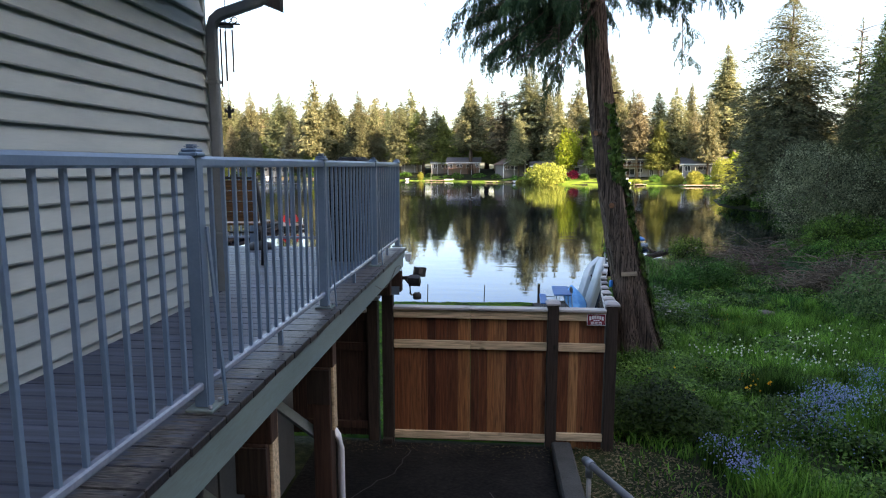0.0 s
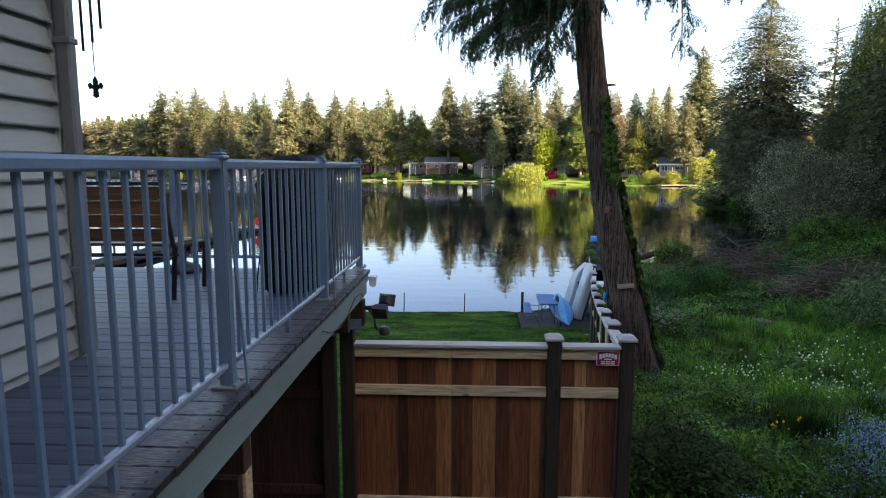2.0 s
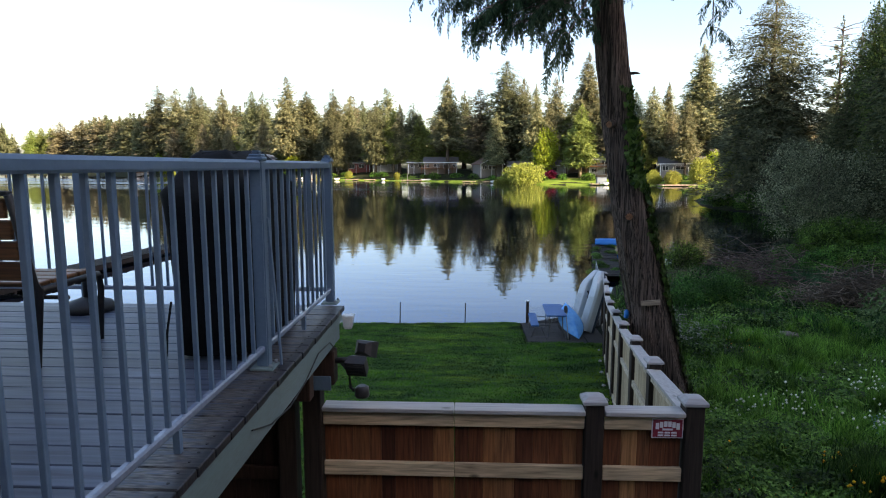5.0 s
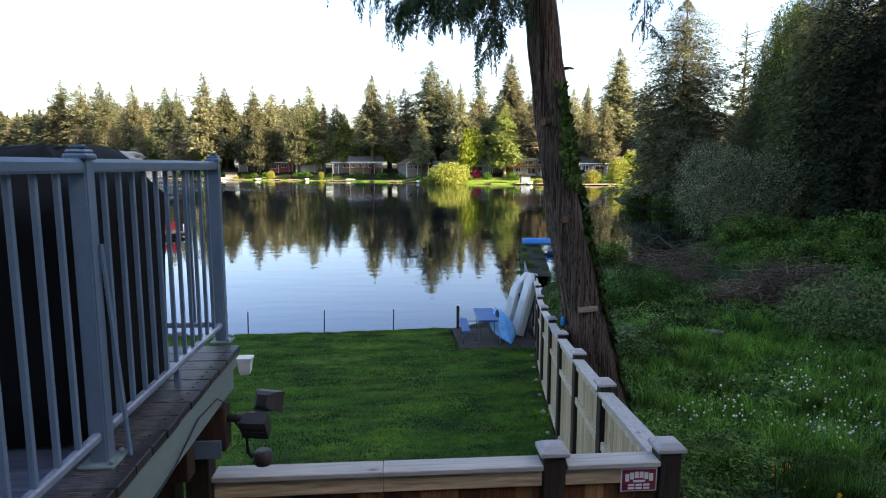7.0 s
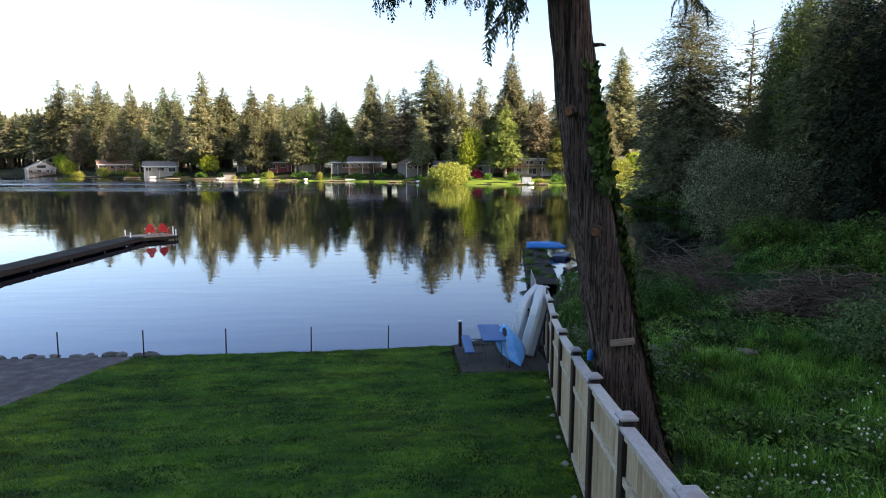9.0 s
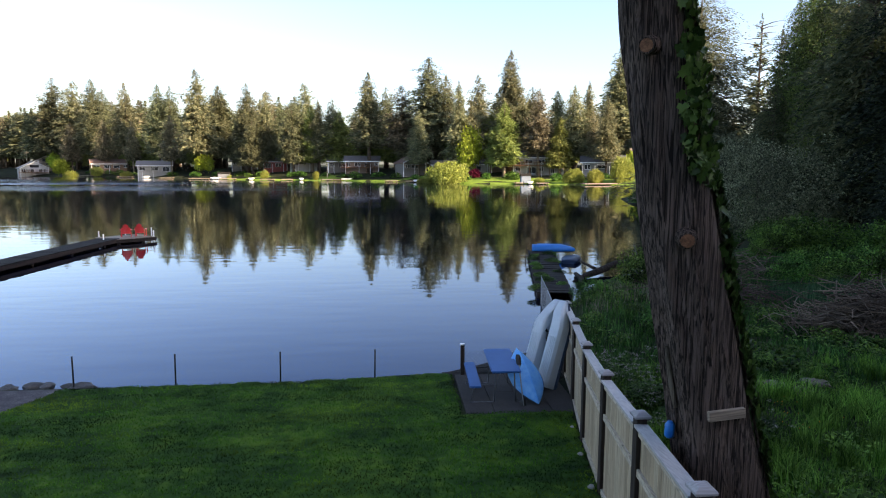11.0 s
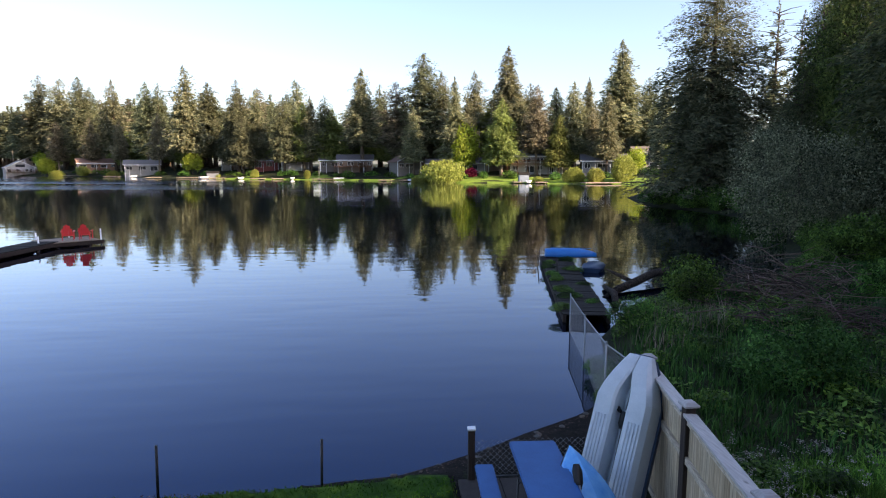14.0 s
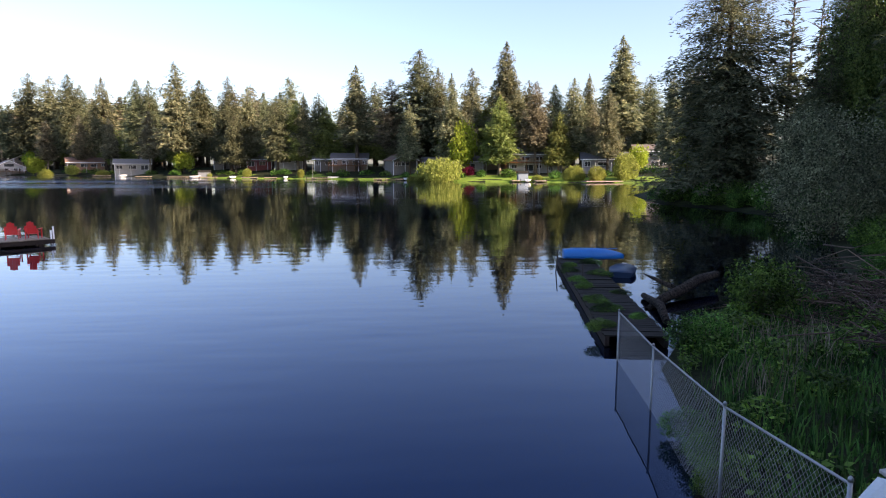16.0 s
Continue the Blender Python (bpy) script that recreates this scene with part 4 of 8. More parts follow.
# the wood behind
for n in range(190):
    x = -330 + 470 * (n + rng.random()) / 190
    base = float(np.interp(x, [-330, -215, -130, -80, -20, 22, 64, 140], [470, 400, 318, 272, 240, 205, 195, 190]))
    y = base + rng.uniform(16, 60)
    tall = 0.42 if -23 < x < -9 else 0.66 if x > -45 else 0.93
    plant(rng.choice(["back0", "back0", "back1", "back2"] if x > -60 else ["back1", "back1", "back1", "back2"]), x, y, float(ground_z(x, y)) - 0.3, tall * rng.uniform(0.72, 1.08) * (1.34 if x < -120 else 1.12 if x < -40 else 1.0), rng.uniform(0, 6), "wood behind the far shore", rng.uniform(1.6, 2.3))
for n in range(46):
    x = -640 + 330 * (n + rng.random()) / 46
    plant(rng.choice(["back0", "cedar0", "back1"]), x, 500 + rng.uniform(0, 40), 1.0, rng.uniform(0.85, 1.35), rng.uniform(0, 6), "wood across the lake's arm", rng.uniform(1.2, 1.6))
for x, y, s, key, wide in [(17.3, 178.8, 2.05, "shrub", 1.35), (13.5, 182, 1.0, "shrub", 1.0), (63.5, 166, 2.1, "shrub", 0.62), (50.6, 167.5, 1.25, "shrub", 0.78), (55.6, 164.8, 1.2, "shrub", 0.8), (-133, 296, 1.3, "shrub", 1), (-150, 308, 1.3, "shrub", 0.8),
                           (-25, 219, 0.9, "shrub", 0.6), (25.2, 193.5, 1.8, "round", 0.72), (-163, 325, 1.1, "round", 1), (-45, 232, 0.9, "shrub", 0.7), (-190, 372, 1.3, "round", 1), (71, 176, 0.9, "round", 1), (-74, 258, 1.0, "round", 1), (10, 186, 0.6, "shrub", 1),
                           (42, 171, 0.5, "shrub", 1), (-112, 277, 0.8, "shrub", 1), (-60, 240, 0.5, "shrub", 1)]:
    plant(key, x, y, float(ground_z(x, y)), s, rng.uniform(0, 6), "bright shrubs on the far shore", wide)
plant("pink", 26.3, 189, float(ground_z(26.3, 189)), 1.3, 0)
for n in range(56):
    x = -150 + 230 * n / 33 + rng.uniform(-3, 3)
    base = float(np.interp(x, [-215, -130, -80, -45, -20, 2, 22, 46, 64, 90], [380, 292, 246, 226, 214, 198, 176, 166, 158, 168]))
    plant("hedge", x, base + rng.uniform(9, 16), float(ground_z(x, base + 12)) - 0.2, rng.uniform(0.7, 1.5), rng.uniform(0, 6), "dark hedges by the far houses", rng.uniform(0.9, 1.6), "dark green garden shrub by the far houses")

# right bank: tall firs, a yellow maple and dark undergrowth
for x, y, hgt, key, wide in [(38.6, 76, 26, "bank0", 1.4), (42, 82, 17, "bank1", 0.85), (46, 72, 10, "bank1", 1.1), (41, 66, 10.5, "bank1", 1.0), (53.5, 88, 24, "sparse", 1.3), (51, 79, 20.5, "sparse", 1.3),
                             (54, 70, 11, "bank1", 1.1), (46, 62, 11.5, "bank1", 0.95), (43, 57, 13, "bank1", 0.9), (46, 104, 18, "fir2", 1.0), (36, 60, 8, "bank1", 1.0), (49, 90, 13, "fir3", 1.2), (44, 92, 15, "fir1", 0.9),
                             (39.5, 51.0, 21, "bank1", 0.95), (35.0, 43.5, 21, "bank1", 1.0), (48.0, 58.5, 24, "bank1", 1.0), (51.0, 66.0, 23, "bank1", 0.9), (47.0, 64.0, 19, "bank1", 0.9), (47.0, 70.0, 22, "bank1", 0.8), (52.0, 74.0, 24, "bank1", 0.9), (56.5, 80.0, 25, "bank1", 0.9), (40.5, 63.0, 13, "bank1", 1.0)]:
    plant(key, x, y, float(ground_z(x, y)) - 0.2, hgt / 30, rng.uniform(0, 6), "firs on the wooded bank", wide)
tree_kind("maple", blob_leaves(71, [((0, 0, 5.5), (2.0, 2.0, 3.0)), ((1.1, 0.5, 7.8), (1.5, 1.5, 1.8)), ((-1.0, 0, 3.2), (1.7, 1.6, 1.8)), ((0.4, -0.4, 9.6), (1.0, 1.0, 1.4))], 4200, 0.13, 0.3, 0.2), F_MAPLE, trunk_mesh(10, 0.16, 0.04, M_BARKPALE, 0.2, 12, 3, 1.6),
          "slender yellow-green young maple", "leafy tree")
plant("maple", 36.6, 80, -1.8, 1.2, wide=0.62)
tree_kind("silver", blob_leaves(72, [((0, 0, 3.6), (4.6, 4.2, 3.6)), ((-3.4, -1.2, 2.4), (2.6, 2.6, 2.5)), ((2.6, -2.2, 3.4), (3.4, 3.2, 3.4)), ((0.4, -3.4, 2.0), (3.2, 2.4, 2.1)), ((-1.6, 0.6, 5.6), (2.4, 2.2, 2.0))], 34000, 0.082, 0.2, 0.4), F_SILVER,
          trunk_mesh(6.5, 0.2, 0.05, M_BARKFAR, 0.4), "large silvery grey-green willow bush over the water", "willow")
plant("silver", 28.5, 45.5, -2.05, 1.0, 0.3)
plant("silver", 35.5, 42.0, -1.9, 1.15, 2.0)
tree_kind("bigcedar", conifer_leaves(81, 30, 6.9, 0.03, 900, 58, 0.85, 0.15, 0.42, 0.10, 0.55, 0.9), F_BIGCEDAR, trunk_mesh(29.5, 0.6, 0.05, M_BARKFAR, 0.1, 40, 8, 4.5), "huge drooping cedar at the meadow's edge, shade put into its colour", "cedar tree")
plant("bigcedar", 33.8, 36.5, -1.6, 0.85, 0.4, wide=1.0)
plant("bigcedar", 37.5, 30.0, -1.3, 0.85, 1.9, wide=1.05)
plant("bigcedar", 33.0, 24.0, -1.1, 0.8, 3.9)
tree_kind("alder", blob_leaves(73, [((0, 0, 8.5), (3.4, 3.2, 4.2)), ((1.6, 0.5, 5.0), (2.8, 2.6, 3.0)), ((-1.5, -0.5, 6.0), (2.6, 2.6, 3.0)), ((0.3, 0, 12), (2.0, 2.0, 2.4))], 34000, 0.095, 0.2, 0.15), F_ALDER, trunk_mesh(12, 0.22, 0.05, M_BARKFAR, 0.3, 16, 6, 2.6), "tall leafy green alder among the firs", "leafy tree")
plant("alder", 44.0, 61.5, -1.6, 1.6, 1.0, wide=0.85)
plant("alder", 37.2, 47.0, -1.6, 1.1, 2.6)
plant("alder", 36.5, 40.5, -1.4, 0.9, 2.0)
for n in range(30):
    k = n / 29
    x, y = np.interp(k, [0, 0.35, 0.6, 1], [31.5, 35.5, 36, 34]), np.interp(k, [0, 0.35, 0.6, 1], [49, 58, 68, 81])
    plant("bush", x + rng.uniform(-0.5, 1.5), y, -2.0 + rng.uniform(0, 0.25), rng.uniform(0.9, 1.5), rng.uniform(0, 6), "undergrowth on the wooded bank")

# a tall unseen wood, added behind the house and on round the bank to keep the evening sun off the garden
for n in range(66):
    k = n / 65
    x = float(np.interp(k, [0, 0.3, 0.55, 0.78, 1], [2, 42, 60, 76, 90])) + rng.uniform(-2, 2)
    y = float(np.interp(k, [0, 0.3, 0.55, 0.78, 1], [-46, -24, 4, 36, 72])) + rng.uniform(-2, 2)
    off = (n % 3) * 5.5
    plant("shade", x + off * 0.6, y - off * 0.8, 0.2, rng.uniform(0.88, 1.0) if k < 0.42 else rng.uniform(1.2, 1.4) if k < 0.66 else rng.uniform(0.76, 0.86), rng.uniform(0, 6), "wood behind the house", 1.3)
# more firs added to shade the lower part of the bank
for x, y in [(57, 66), (61, 60), (66, 66), (64, 53), (70, 58), (60, 47), (72, 70), (66, 44)]:
    plant("shade", x, y, 0.2, rng.uniform(0.72, 0.8), rng.uniform(0, 6), "wood beside the bank", 1.2, "tall fir added beside the bank to block the sun")

# ---- driveway, curb, pad ----
drive = thing("driveway", "dark aggregate concrete driveway with hairline cracks, ending at the gate", "driveway", kind="structure")
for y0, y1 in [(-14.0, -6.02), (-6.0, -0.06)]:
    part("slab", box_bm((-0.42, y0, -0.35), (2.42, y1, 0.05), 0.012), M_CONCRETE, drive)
bm = bmesh.new()
rc = random.Random(8)
for x0, y0, a in [(0.75, -0.3, -1.7), (1.7, -1.2, -1.2), (0.4, -2.2, 0.3)]:
    p = Vector((x0, y0, 0.0515))
    for _ in range(12):
        q = p + Vector((math.cos(a), math.sin(a), 0)) * 0.12
        w = Vector((-math.sin(a), math.cos(a), 0)) * 0.005
        bm.faces.new([bm.verts.new(v) for v in (p - w, q - w, q + w, p + w)])
        p, a = q, a + rc.uniform(-0.6, 0.6)
part("crack", bm, M_BLACKMETAL, drive)

gg = np.random.default_rng(88)
kx = gg.uniform(-0.3, 2.4, 500)
ky = -0.10 - np.abs(gg.normal(size=500)) * 0.16
kz = np.full(500, 0.055) + 0.004 * gg.random(500)
ka = rot_rows(500, gg) * np.array([1, 1, 0.2])
ka /= np.linalg.norm(ka, axis=1, keepdims=True)
kb = np.cross(ka, np.array([0, 0, 1.0]) + 0.3 * rot_rows(500, gg))
kb /= np.linalg.norm(kb, axis=1, keepdims=True)
v, f = quads_at(np.stack([kx, ky, kz], -1), ka, kb, 0.005 + 0.010 * gg.random(500), 0.003 + 0.004 * gg.random(500))
tagged(new("grit", tris_mesh("grit", v, f, F_LITTER)), "dry needles and grit on the driveway", "leaf litter", kind="stuff")

curb = thing("curb_wall", "low dark mossy concrete curb beside the driveway", "curb", kind="structure")
for n in range(6):
    part("curb_block", box_bm((2.43, -0.14 - 1.6 * (n + 1), -0.3), (2.66, -0.15 - 1.6 * n, 0.16 + 0.012 * (n % 2)), 0.02), M_CURB, curb)

rail_pipe = thing("pipe_handrail", "dull grey steel pipe handrail with slip fittings", "handrail")
h0, h1 = Vector((2.60, -1.62, 0.66)), Vector((3.55, -5.2, 1.10))
part("pipe", tube_bm([h0, h1], 0.033, 12), M_PIPE, rail_pipe)
for k in (0.03, 0.36, 0.75):
    p = h0.lerp(h1, k)
    post = part("upright", tube_bm([(p.x, p.y, -0.25), (p.x, p.y, p.z)], 0.024, 10), M_PIPE, rail_pipe)
    d = (h1 - h0).normalized()
    part("fitting", tube_bm([p - d * 0.07, p + d * 0.07], 0.045, 12), M_GALV, rail_pipe)
    part("collar", tube_bm([(p.x, p.y, p.z - 0.13), (p.x, p.y, p.z - 0.02)], 0.034, 12), M_GALV, rail_pipe)

# ---- house ----
WALL_X, CORNER_Y, DECK_Z = -0.45, -2.68, 2.45
house = thing("house", "grey-green lap-sided house with a dark pitched roof", "house", kind="structure")
part("wall", box_bm((WALL_X - 0.20, -14.0, 0.0), (WALL_X - 0.03, CORNER_Y, 5.30)), M_SIDING, house, "painted wall behind the lap siding")
part("wall", box_bm((-9.0, CORNER_Y - 0.2, 2.3), (WALL_X - 0.205, CORNER_Y - 0.03, 5.30)), M_SIDING, house)
part("wall", box_bm((-9.2, -14.0, 0.0), (-9.0, CORNER_Y, 5.30)), M_SIDING, house)
part("wall", box_bm((-9.0, -14.2, 0.0), (WALL_X, -14.0, 5.30)), M_SIDING, house)
bm = bmesh.new()
pr = [(-10.0, 4.80), (0.02, 4.80), (0.02, 4.88), (-4.6, 6.9), (-10.0, 4.88)]
va = [bm.verts.new((x, -14.8, z)) for x, z in pr]
vb = [bm.verts.new((x, CORNER_Y - 0.35, z)) for x, z in pr]
bm.faces.new(va)
bm.faces.new(vb[::-1])
for i in range(5):
    bm.faces.new((va[i], vb[i], vb[(i + 1) % 5], va[(i + 1) % 5]))
M_UNDER = mat("grey_cement_panel", (0.044, 0.049, 0.049), (0.072, 0.078, 0.076), 3, 0.8, 0.2, stain=0.3)
M_ROOF = mat("dark_asphalt_shingle", (0.035, 0.035, 0.037), (0.06, 0.06, 0.06), 12, 0.9, 0.6)
part("roof", bm, M_ROOF, house)
# white reflector added under the eave to brighten the upper siding
part("bounce_panel", box_bm((WALL_X + 0.006, -14.7, 4.775), (0.0, CORNER_Y - 0.36, 4.796)), M_WHITE, house, "white panel added under the eave to bounce light onto the siding")
for y, x0 in ((-2.5, 0.37), (-1.9, -0.12)):
    bm = bmesh.new()
    a = [(x0 - 1.4, 5.31), (x0, 4.75), (x0, 4.91), (x0 - 1.4, 5.47)]
    q0 = [bm.verts.new((x, y - 0.045, z)) for x, z in a]
    q1 = [bm.verts.new((x, y + 0.045, z)) for x, z in a]
    bm.faces.new(q0)
    bm.faces.new(q1[::-1])
    for i in range(4):
        bm.faces.new((q0[i], q1[i], q1[(i + 1) % 4], q0[(i + 1) % 4]))
    part("rafter_tail", bm, M_POSTDARK, house)
# lap siding, one board a course
bm = bmesh.new()
L0, L1 = -14.0, CORNER_Y - 0.02
prof = [(0.0, 0.020), (0.034, -0.006), (0.038, 0.004), (0.004, 0.1215), (0.0, 0.1215)]
v0 = [bm.verts.new((x, L0, z)) for x, z in prof]
v1 = [bm.verts.new((x, L1, z)) for x, z in prof]
bm.faces.new(v0)
bm.faces.new(v1[::-1])
for i in range(5):
    bm.faces.new((v0[i], v1[i], v1[(i + 1) % 5], v0[(i + 1) % 5]))
board_me = mesh_of(bm, "siding_board", M_SIDING)
for n in range(22):
    part("siding_board", board_me, None, house, at=Matrix.Translation((WALL_X - 0.03, 0, 2.3641 + 0.1276 * n)))
part("corner_board", box_bm((WALL_X - 0.06, CORNER_Y - 0.02, 2.4), (WALL_X + 0.005, CORNER_Y + 0.02, 5.3), 0.004), M_SIDING, house)
part("wall", box_bm((WALL_X - 0.20, CORNER_Y + 0.005, 0.0), (WALL_X - 0.03, -0.90, 2.19)), M_UNDER, house)
part("wall", box_bm((-9.0, -1.08, 0.0), (WALL_X - 0.205, -0.92, 2.19)), M_UNDER, house)
for n in range(16):
    part("under_panel", box_bm((WALL_X - 0.03, -14 + 0.8 * n + 0.01, 0.06), (WALL_X - 0.008, -14 + 0.8 * n + 0.79, 2.28), 0.004), M_UNDER, house)
    part("batten", box_bm((WALL_X - 0.008, -14 + 0.8 * n - 0.025, 0.06), (WALL_X + 0.012, -14 + 0.8 * n + 0.025, 2.28), 0.003), M_UNDER, house)

spout = thing("downspout", "grey painted metal downspout with an elbow to the gutter", "downspout")
def flat_tube(points, w, d, bm=None):
    secs = []
    for i, p in enumerate(points):
        p = Vector(p)
        t = (Vector(points[min(i + 1, len(points) - 1)]) - Vector(points[max(i - 1, 0)])).normalized()
        s = Vector((0, 1, 0))
        u = t.cross(s).normalized()
        secs.append([p + s * a * d + u * b * w for a, b in ((-1, -0.7), (-0.7, -1), (0.7, -1), (1, -0.7), (1, 0.7), (0.7, 1), (-0.7, 1), (-1, 0.7))])
    return loft_bm(secs, True, False, bm)
SX, SY = WALL_X + 0.055, CORNER_Y + 0.0
part("pipe", flat_tube([(SX, SY, 2.47), (SX, SY, 4.45), (SX + 0.02, SY, 4.51), (SX + 0.07, SY, 4.55), (SX + 0.37, SY, 4.64), (SX + 0.43, SY, 4.69), (SX + 0.44, SY, 4.80)], 0.038, 0.03), M_TRIM_GREY, spout)
for z in (2.9, 4.05):
    part("strap", box_bm((SX - 0.045, SY - 0.036, z), (SX + 0.045, SY + 0.036, z + 0.03), 0.004), M_TRIM_GREY, spout)
part("gutter", box_bm((0.025, -14.5, 4.78), (0.135, CORNER_Y + 0.15, 4.88), 0.02), M_TRIM_GREY, spout)

chime = thing("wind_chime", "dark metal wind chime with a fleur-de-lis pendant hung from the eave", "wind chime")
cx, cy = -0.365, -2.50
part("string", tube_bm([(cx, cy, 5.0), (cx, cy, 3.95)], 0.003, 5), M_BLACKMETAL, chime)
part("ring", tube_bm([(cx, cy, 4.50), (cx, cy, 4.525)], 0.06, 14), M_BLACKMETAL, chime)
for k in range(3):
    a = k * 2.094
    part("tube", tube_bm([(cx + 0.05 * math.cos(a), cy + 0.05 * math.sin(a), 4.48), (cx + 0.05 * math.cos(a), cy + 0.05 * math.sin(a), 4.16 - 0.06 * (k % 3))], 0.007, 8), M_BLACKMETAL, chime)
bm = bmesh.new()
out = [(0, 0.06), (0.014, 0.035), (0.012, 0.01), (0.03, 0.028), (0.042, 0.012), (0.034, -0.008), (0.02, -0.004), (0.012, -0.012), (0.016, -0.045), (0, -0.055)]
ring = out + [(-x, z) for x, z in out[-2:0:-1]]
f0 = [bm.verts.new((cx + x, cy - 0.004, 3.86 + z)) for x, z in ring]
f1 = [bm.verts.new((cx + x, cy + 0.004, 3.86 + z)) for x, z in ring]
bm.faces.new(f0)
bm.faces.new(f1[::-1])
for i in range(len(ring)):
    bm.faces.new((f0[i], f1[i], f1[(i + 1) % len(ring)], f0[(i + 1) % len(ring)]))
part("pendant", bm, M_BLACKMETAL, chime)
part("thread", tube_bm([(cx, cy, 3.95), (cx, cy, 3.915)], 0.002, 5), M_BLACKMETAL, chime)
bracket = thing("scroll_bracket", "small black scrolled iron bracket under the eave", "bracket")
bm = bmesh.new()
for k in range(3):
    c = Vector((-0.34 + 0.05 * k, SY + 0.05, 4.52))
    tube_bm([c + 0.022 * Vector((math.cos(a), 0, math.sin(a))) for a in (i * 0.6 for i in range(11))], 0.005, 5, bm)
part("scroll", bm, M_BLACKMETAL, bracket)
part("bar", box_bm((WALL_X, SY + 0.04, 4.485), (-0.2, SY + 0.06, 4.495)), M_BLACKMETAL, bracket)

# ---- deck ----
EDGE_X, END_Y = 0.648, 0.14
deck = thing("deck", "raised deck of blue-grey painted planks with a pale sage rim board", "deck", kind="structure")
part("rim_board", box_bm((0.585, -14.0, 2.225), (0.622, 0.06, 2.41), 0.004), M_FASCIA, deck, "pale sage rim board with peeling paint")
part("rim_strip", box_bm((0.622, -14.0, 2.345), (0.638, 0.075, 2.409), 0.004), M_FASCIA, deck)
part("rim_board", box_bm((-9.0, 0.02, 2.205), (0.58, 0.06, 2.40), 0.004), M_FASCIA, deck)
for n in range(10):
    part("joist", box_bm((-9.0 + 0.5 * n * 2, -2.7, 2.2), (-8.96 + 0.5 * n * 2, 0.01, 2.40)), M_BEAM, deck)
for y in (-4.25, -3.0, -0.5):
    part("beam", box_bm((-8.5, y - 0.05, 1.99), (0.56, y + 0.05, 2.2), 0.005), M_BEAM, deck)
gutter_end = thing("gutter_end", "short white plastic gutter end at the deck corner", "gutter")
part("shell", loft_bm([[(0.676 - a, 0.11 - b, z), (0.676 + a, 0.11 - b, z), (0.676 + a, 0.11 + b, z), (0.676 - a, 0.11 + b, z)] for z, a, b in ((2.285, 0.022, 0.02), (2.305, 0.030, 0.028), (2.365, 0.036, 0.034), (2.368, 0.041, 0.038), (2.385, 0.042, 0.039))], True, False), M_WHITE, gutter_end)
for x, y, w in [(0.47, -3.0, 0.065), (0.47, -4.25, 0.065)]:
    post = thing("deck_post", "brown timber post carrying the deck beam", "post", (x, y, 0))
    part("shaft", box_bm((-w, -w, 0.05), (w, w, 1.99), 0.006), M_BEAM, post)
    part("side_plate", box_bm((w, -0.02, 1.5), (w + 0.02, w, 2.19), 0.003), M_PALEWOOD, post, "pale wooden scab plate")
    part("bracket", box_bm((-0.1, -w - 0.015, 1.72), (w + 0.004, -w, 1.98), 0.003), M_POSTDARK, post, "dark steel post bracket")
    part("knee_brace", tube_bm([(-0.05, 0, 1.45), (-0.75, 0, 1.97)], 0.045, 4), M_FASCIA, post)
pipe = thing("drain_pipe", "white plastic drain pipe beside a deck post", "pipe", (0.575, -2.93, 0))
part("shaft", tube_bm([(0, 0, 0.05), (0, 0, 1.32), (-0.02, 0, 1.42), (-0.07, 0, 1.5)], 0.026, 12), M_WHITE, pipe)
pole = thing("leaning_pole", "dark wooden pole leaning under the deck", "pole")
part("shaft", tube_bm([(0.62, -5.9, 0.02 + 0.05), (0.36, -4.7, 1.95)], 0.02, 8), M_BLACKMETAL, pole)

cable = thing("loose_cable", "thin black cable hanging in a loop along the rim board", "cable")
part("wire", tube_bm([(0.632, -1.75, 2.34), (0.634, -1.5, 2.26), (0.634, -1.2, 2.225), (0.634, -0.9, 2.25), (0.634, -0.6, 2.32), (0.634, -0.3, 2.30), (0.634, -0.12, 2.2)], 0.004, 5), M_BLACKMETAL, cable)

# ---- railing ----
POST_Y = [-8.6, -6.77, -4.94, -3.11, -1.26, 0.20]
RX, RAIL_TOP = 0.53, 3.485
railing = thing("deck_railing", "blue-grey powder-coated metal railing with slim balusters", "railing")


def rail_post(x, y, brace=True, sx=1):
    p = part("post", box_bm((x - 0.030, y - 0.030, DECK_Z + 0.012), (x + 0.030, y + 0.030, 3.475), 0.006, 2), M_RAIL, railing)
    part("base_plate", box_bm((x - 0.058, y - 0.058, DECK_Z), (x + 0.058, y + 0.058, DECK_Z + 0.014), 0.003), M_FASCIA, p)
    bmc = box_bm((x - 0.038, y - 0.038, 3.475), (x + 0.038, y + 0.038, 3.495), 0.006)
    box_bm((x - 0.031, y - 0.031, 3.495), (x + 0.031, y + 0.031, 3.508), 0.005, 1, bmc)
    box_bm((x - 0.024, y - 0.024, 3.508), (x + 0.024, y + 0.024, 3.524), 0.009, 2, bmc)
    part("cap", bmc, M_RAIL, p)
    for dy in (-0.044, 0.044):
        part("bolt", tube_bm([(x + sx * 0.044, y + dy, DECK_Z + 0.012), (x + sx * 0.044, y + dy, DECK_Z + 0.03)], 0.009, 6), M_GALV, p)
    if brace:
        bmb = bmesh.new()
        a, b, w = Vector((x + 0.036, y + 0.020, 3.20)), Vector((x + 0.070, y + 0.050, DECK_Z)), 0.010
        secs = [[q + Vector((-0.004, -w, 0)), q + Vector((0.004, -w, 0)), q + Vector((0.004, w, 0)), q + Vector((-0.004, w, 0))] for q in (a, b)]
        part("brace", loft_bm(secs, True, False, bmb), M_RAIL, p)


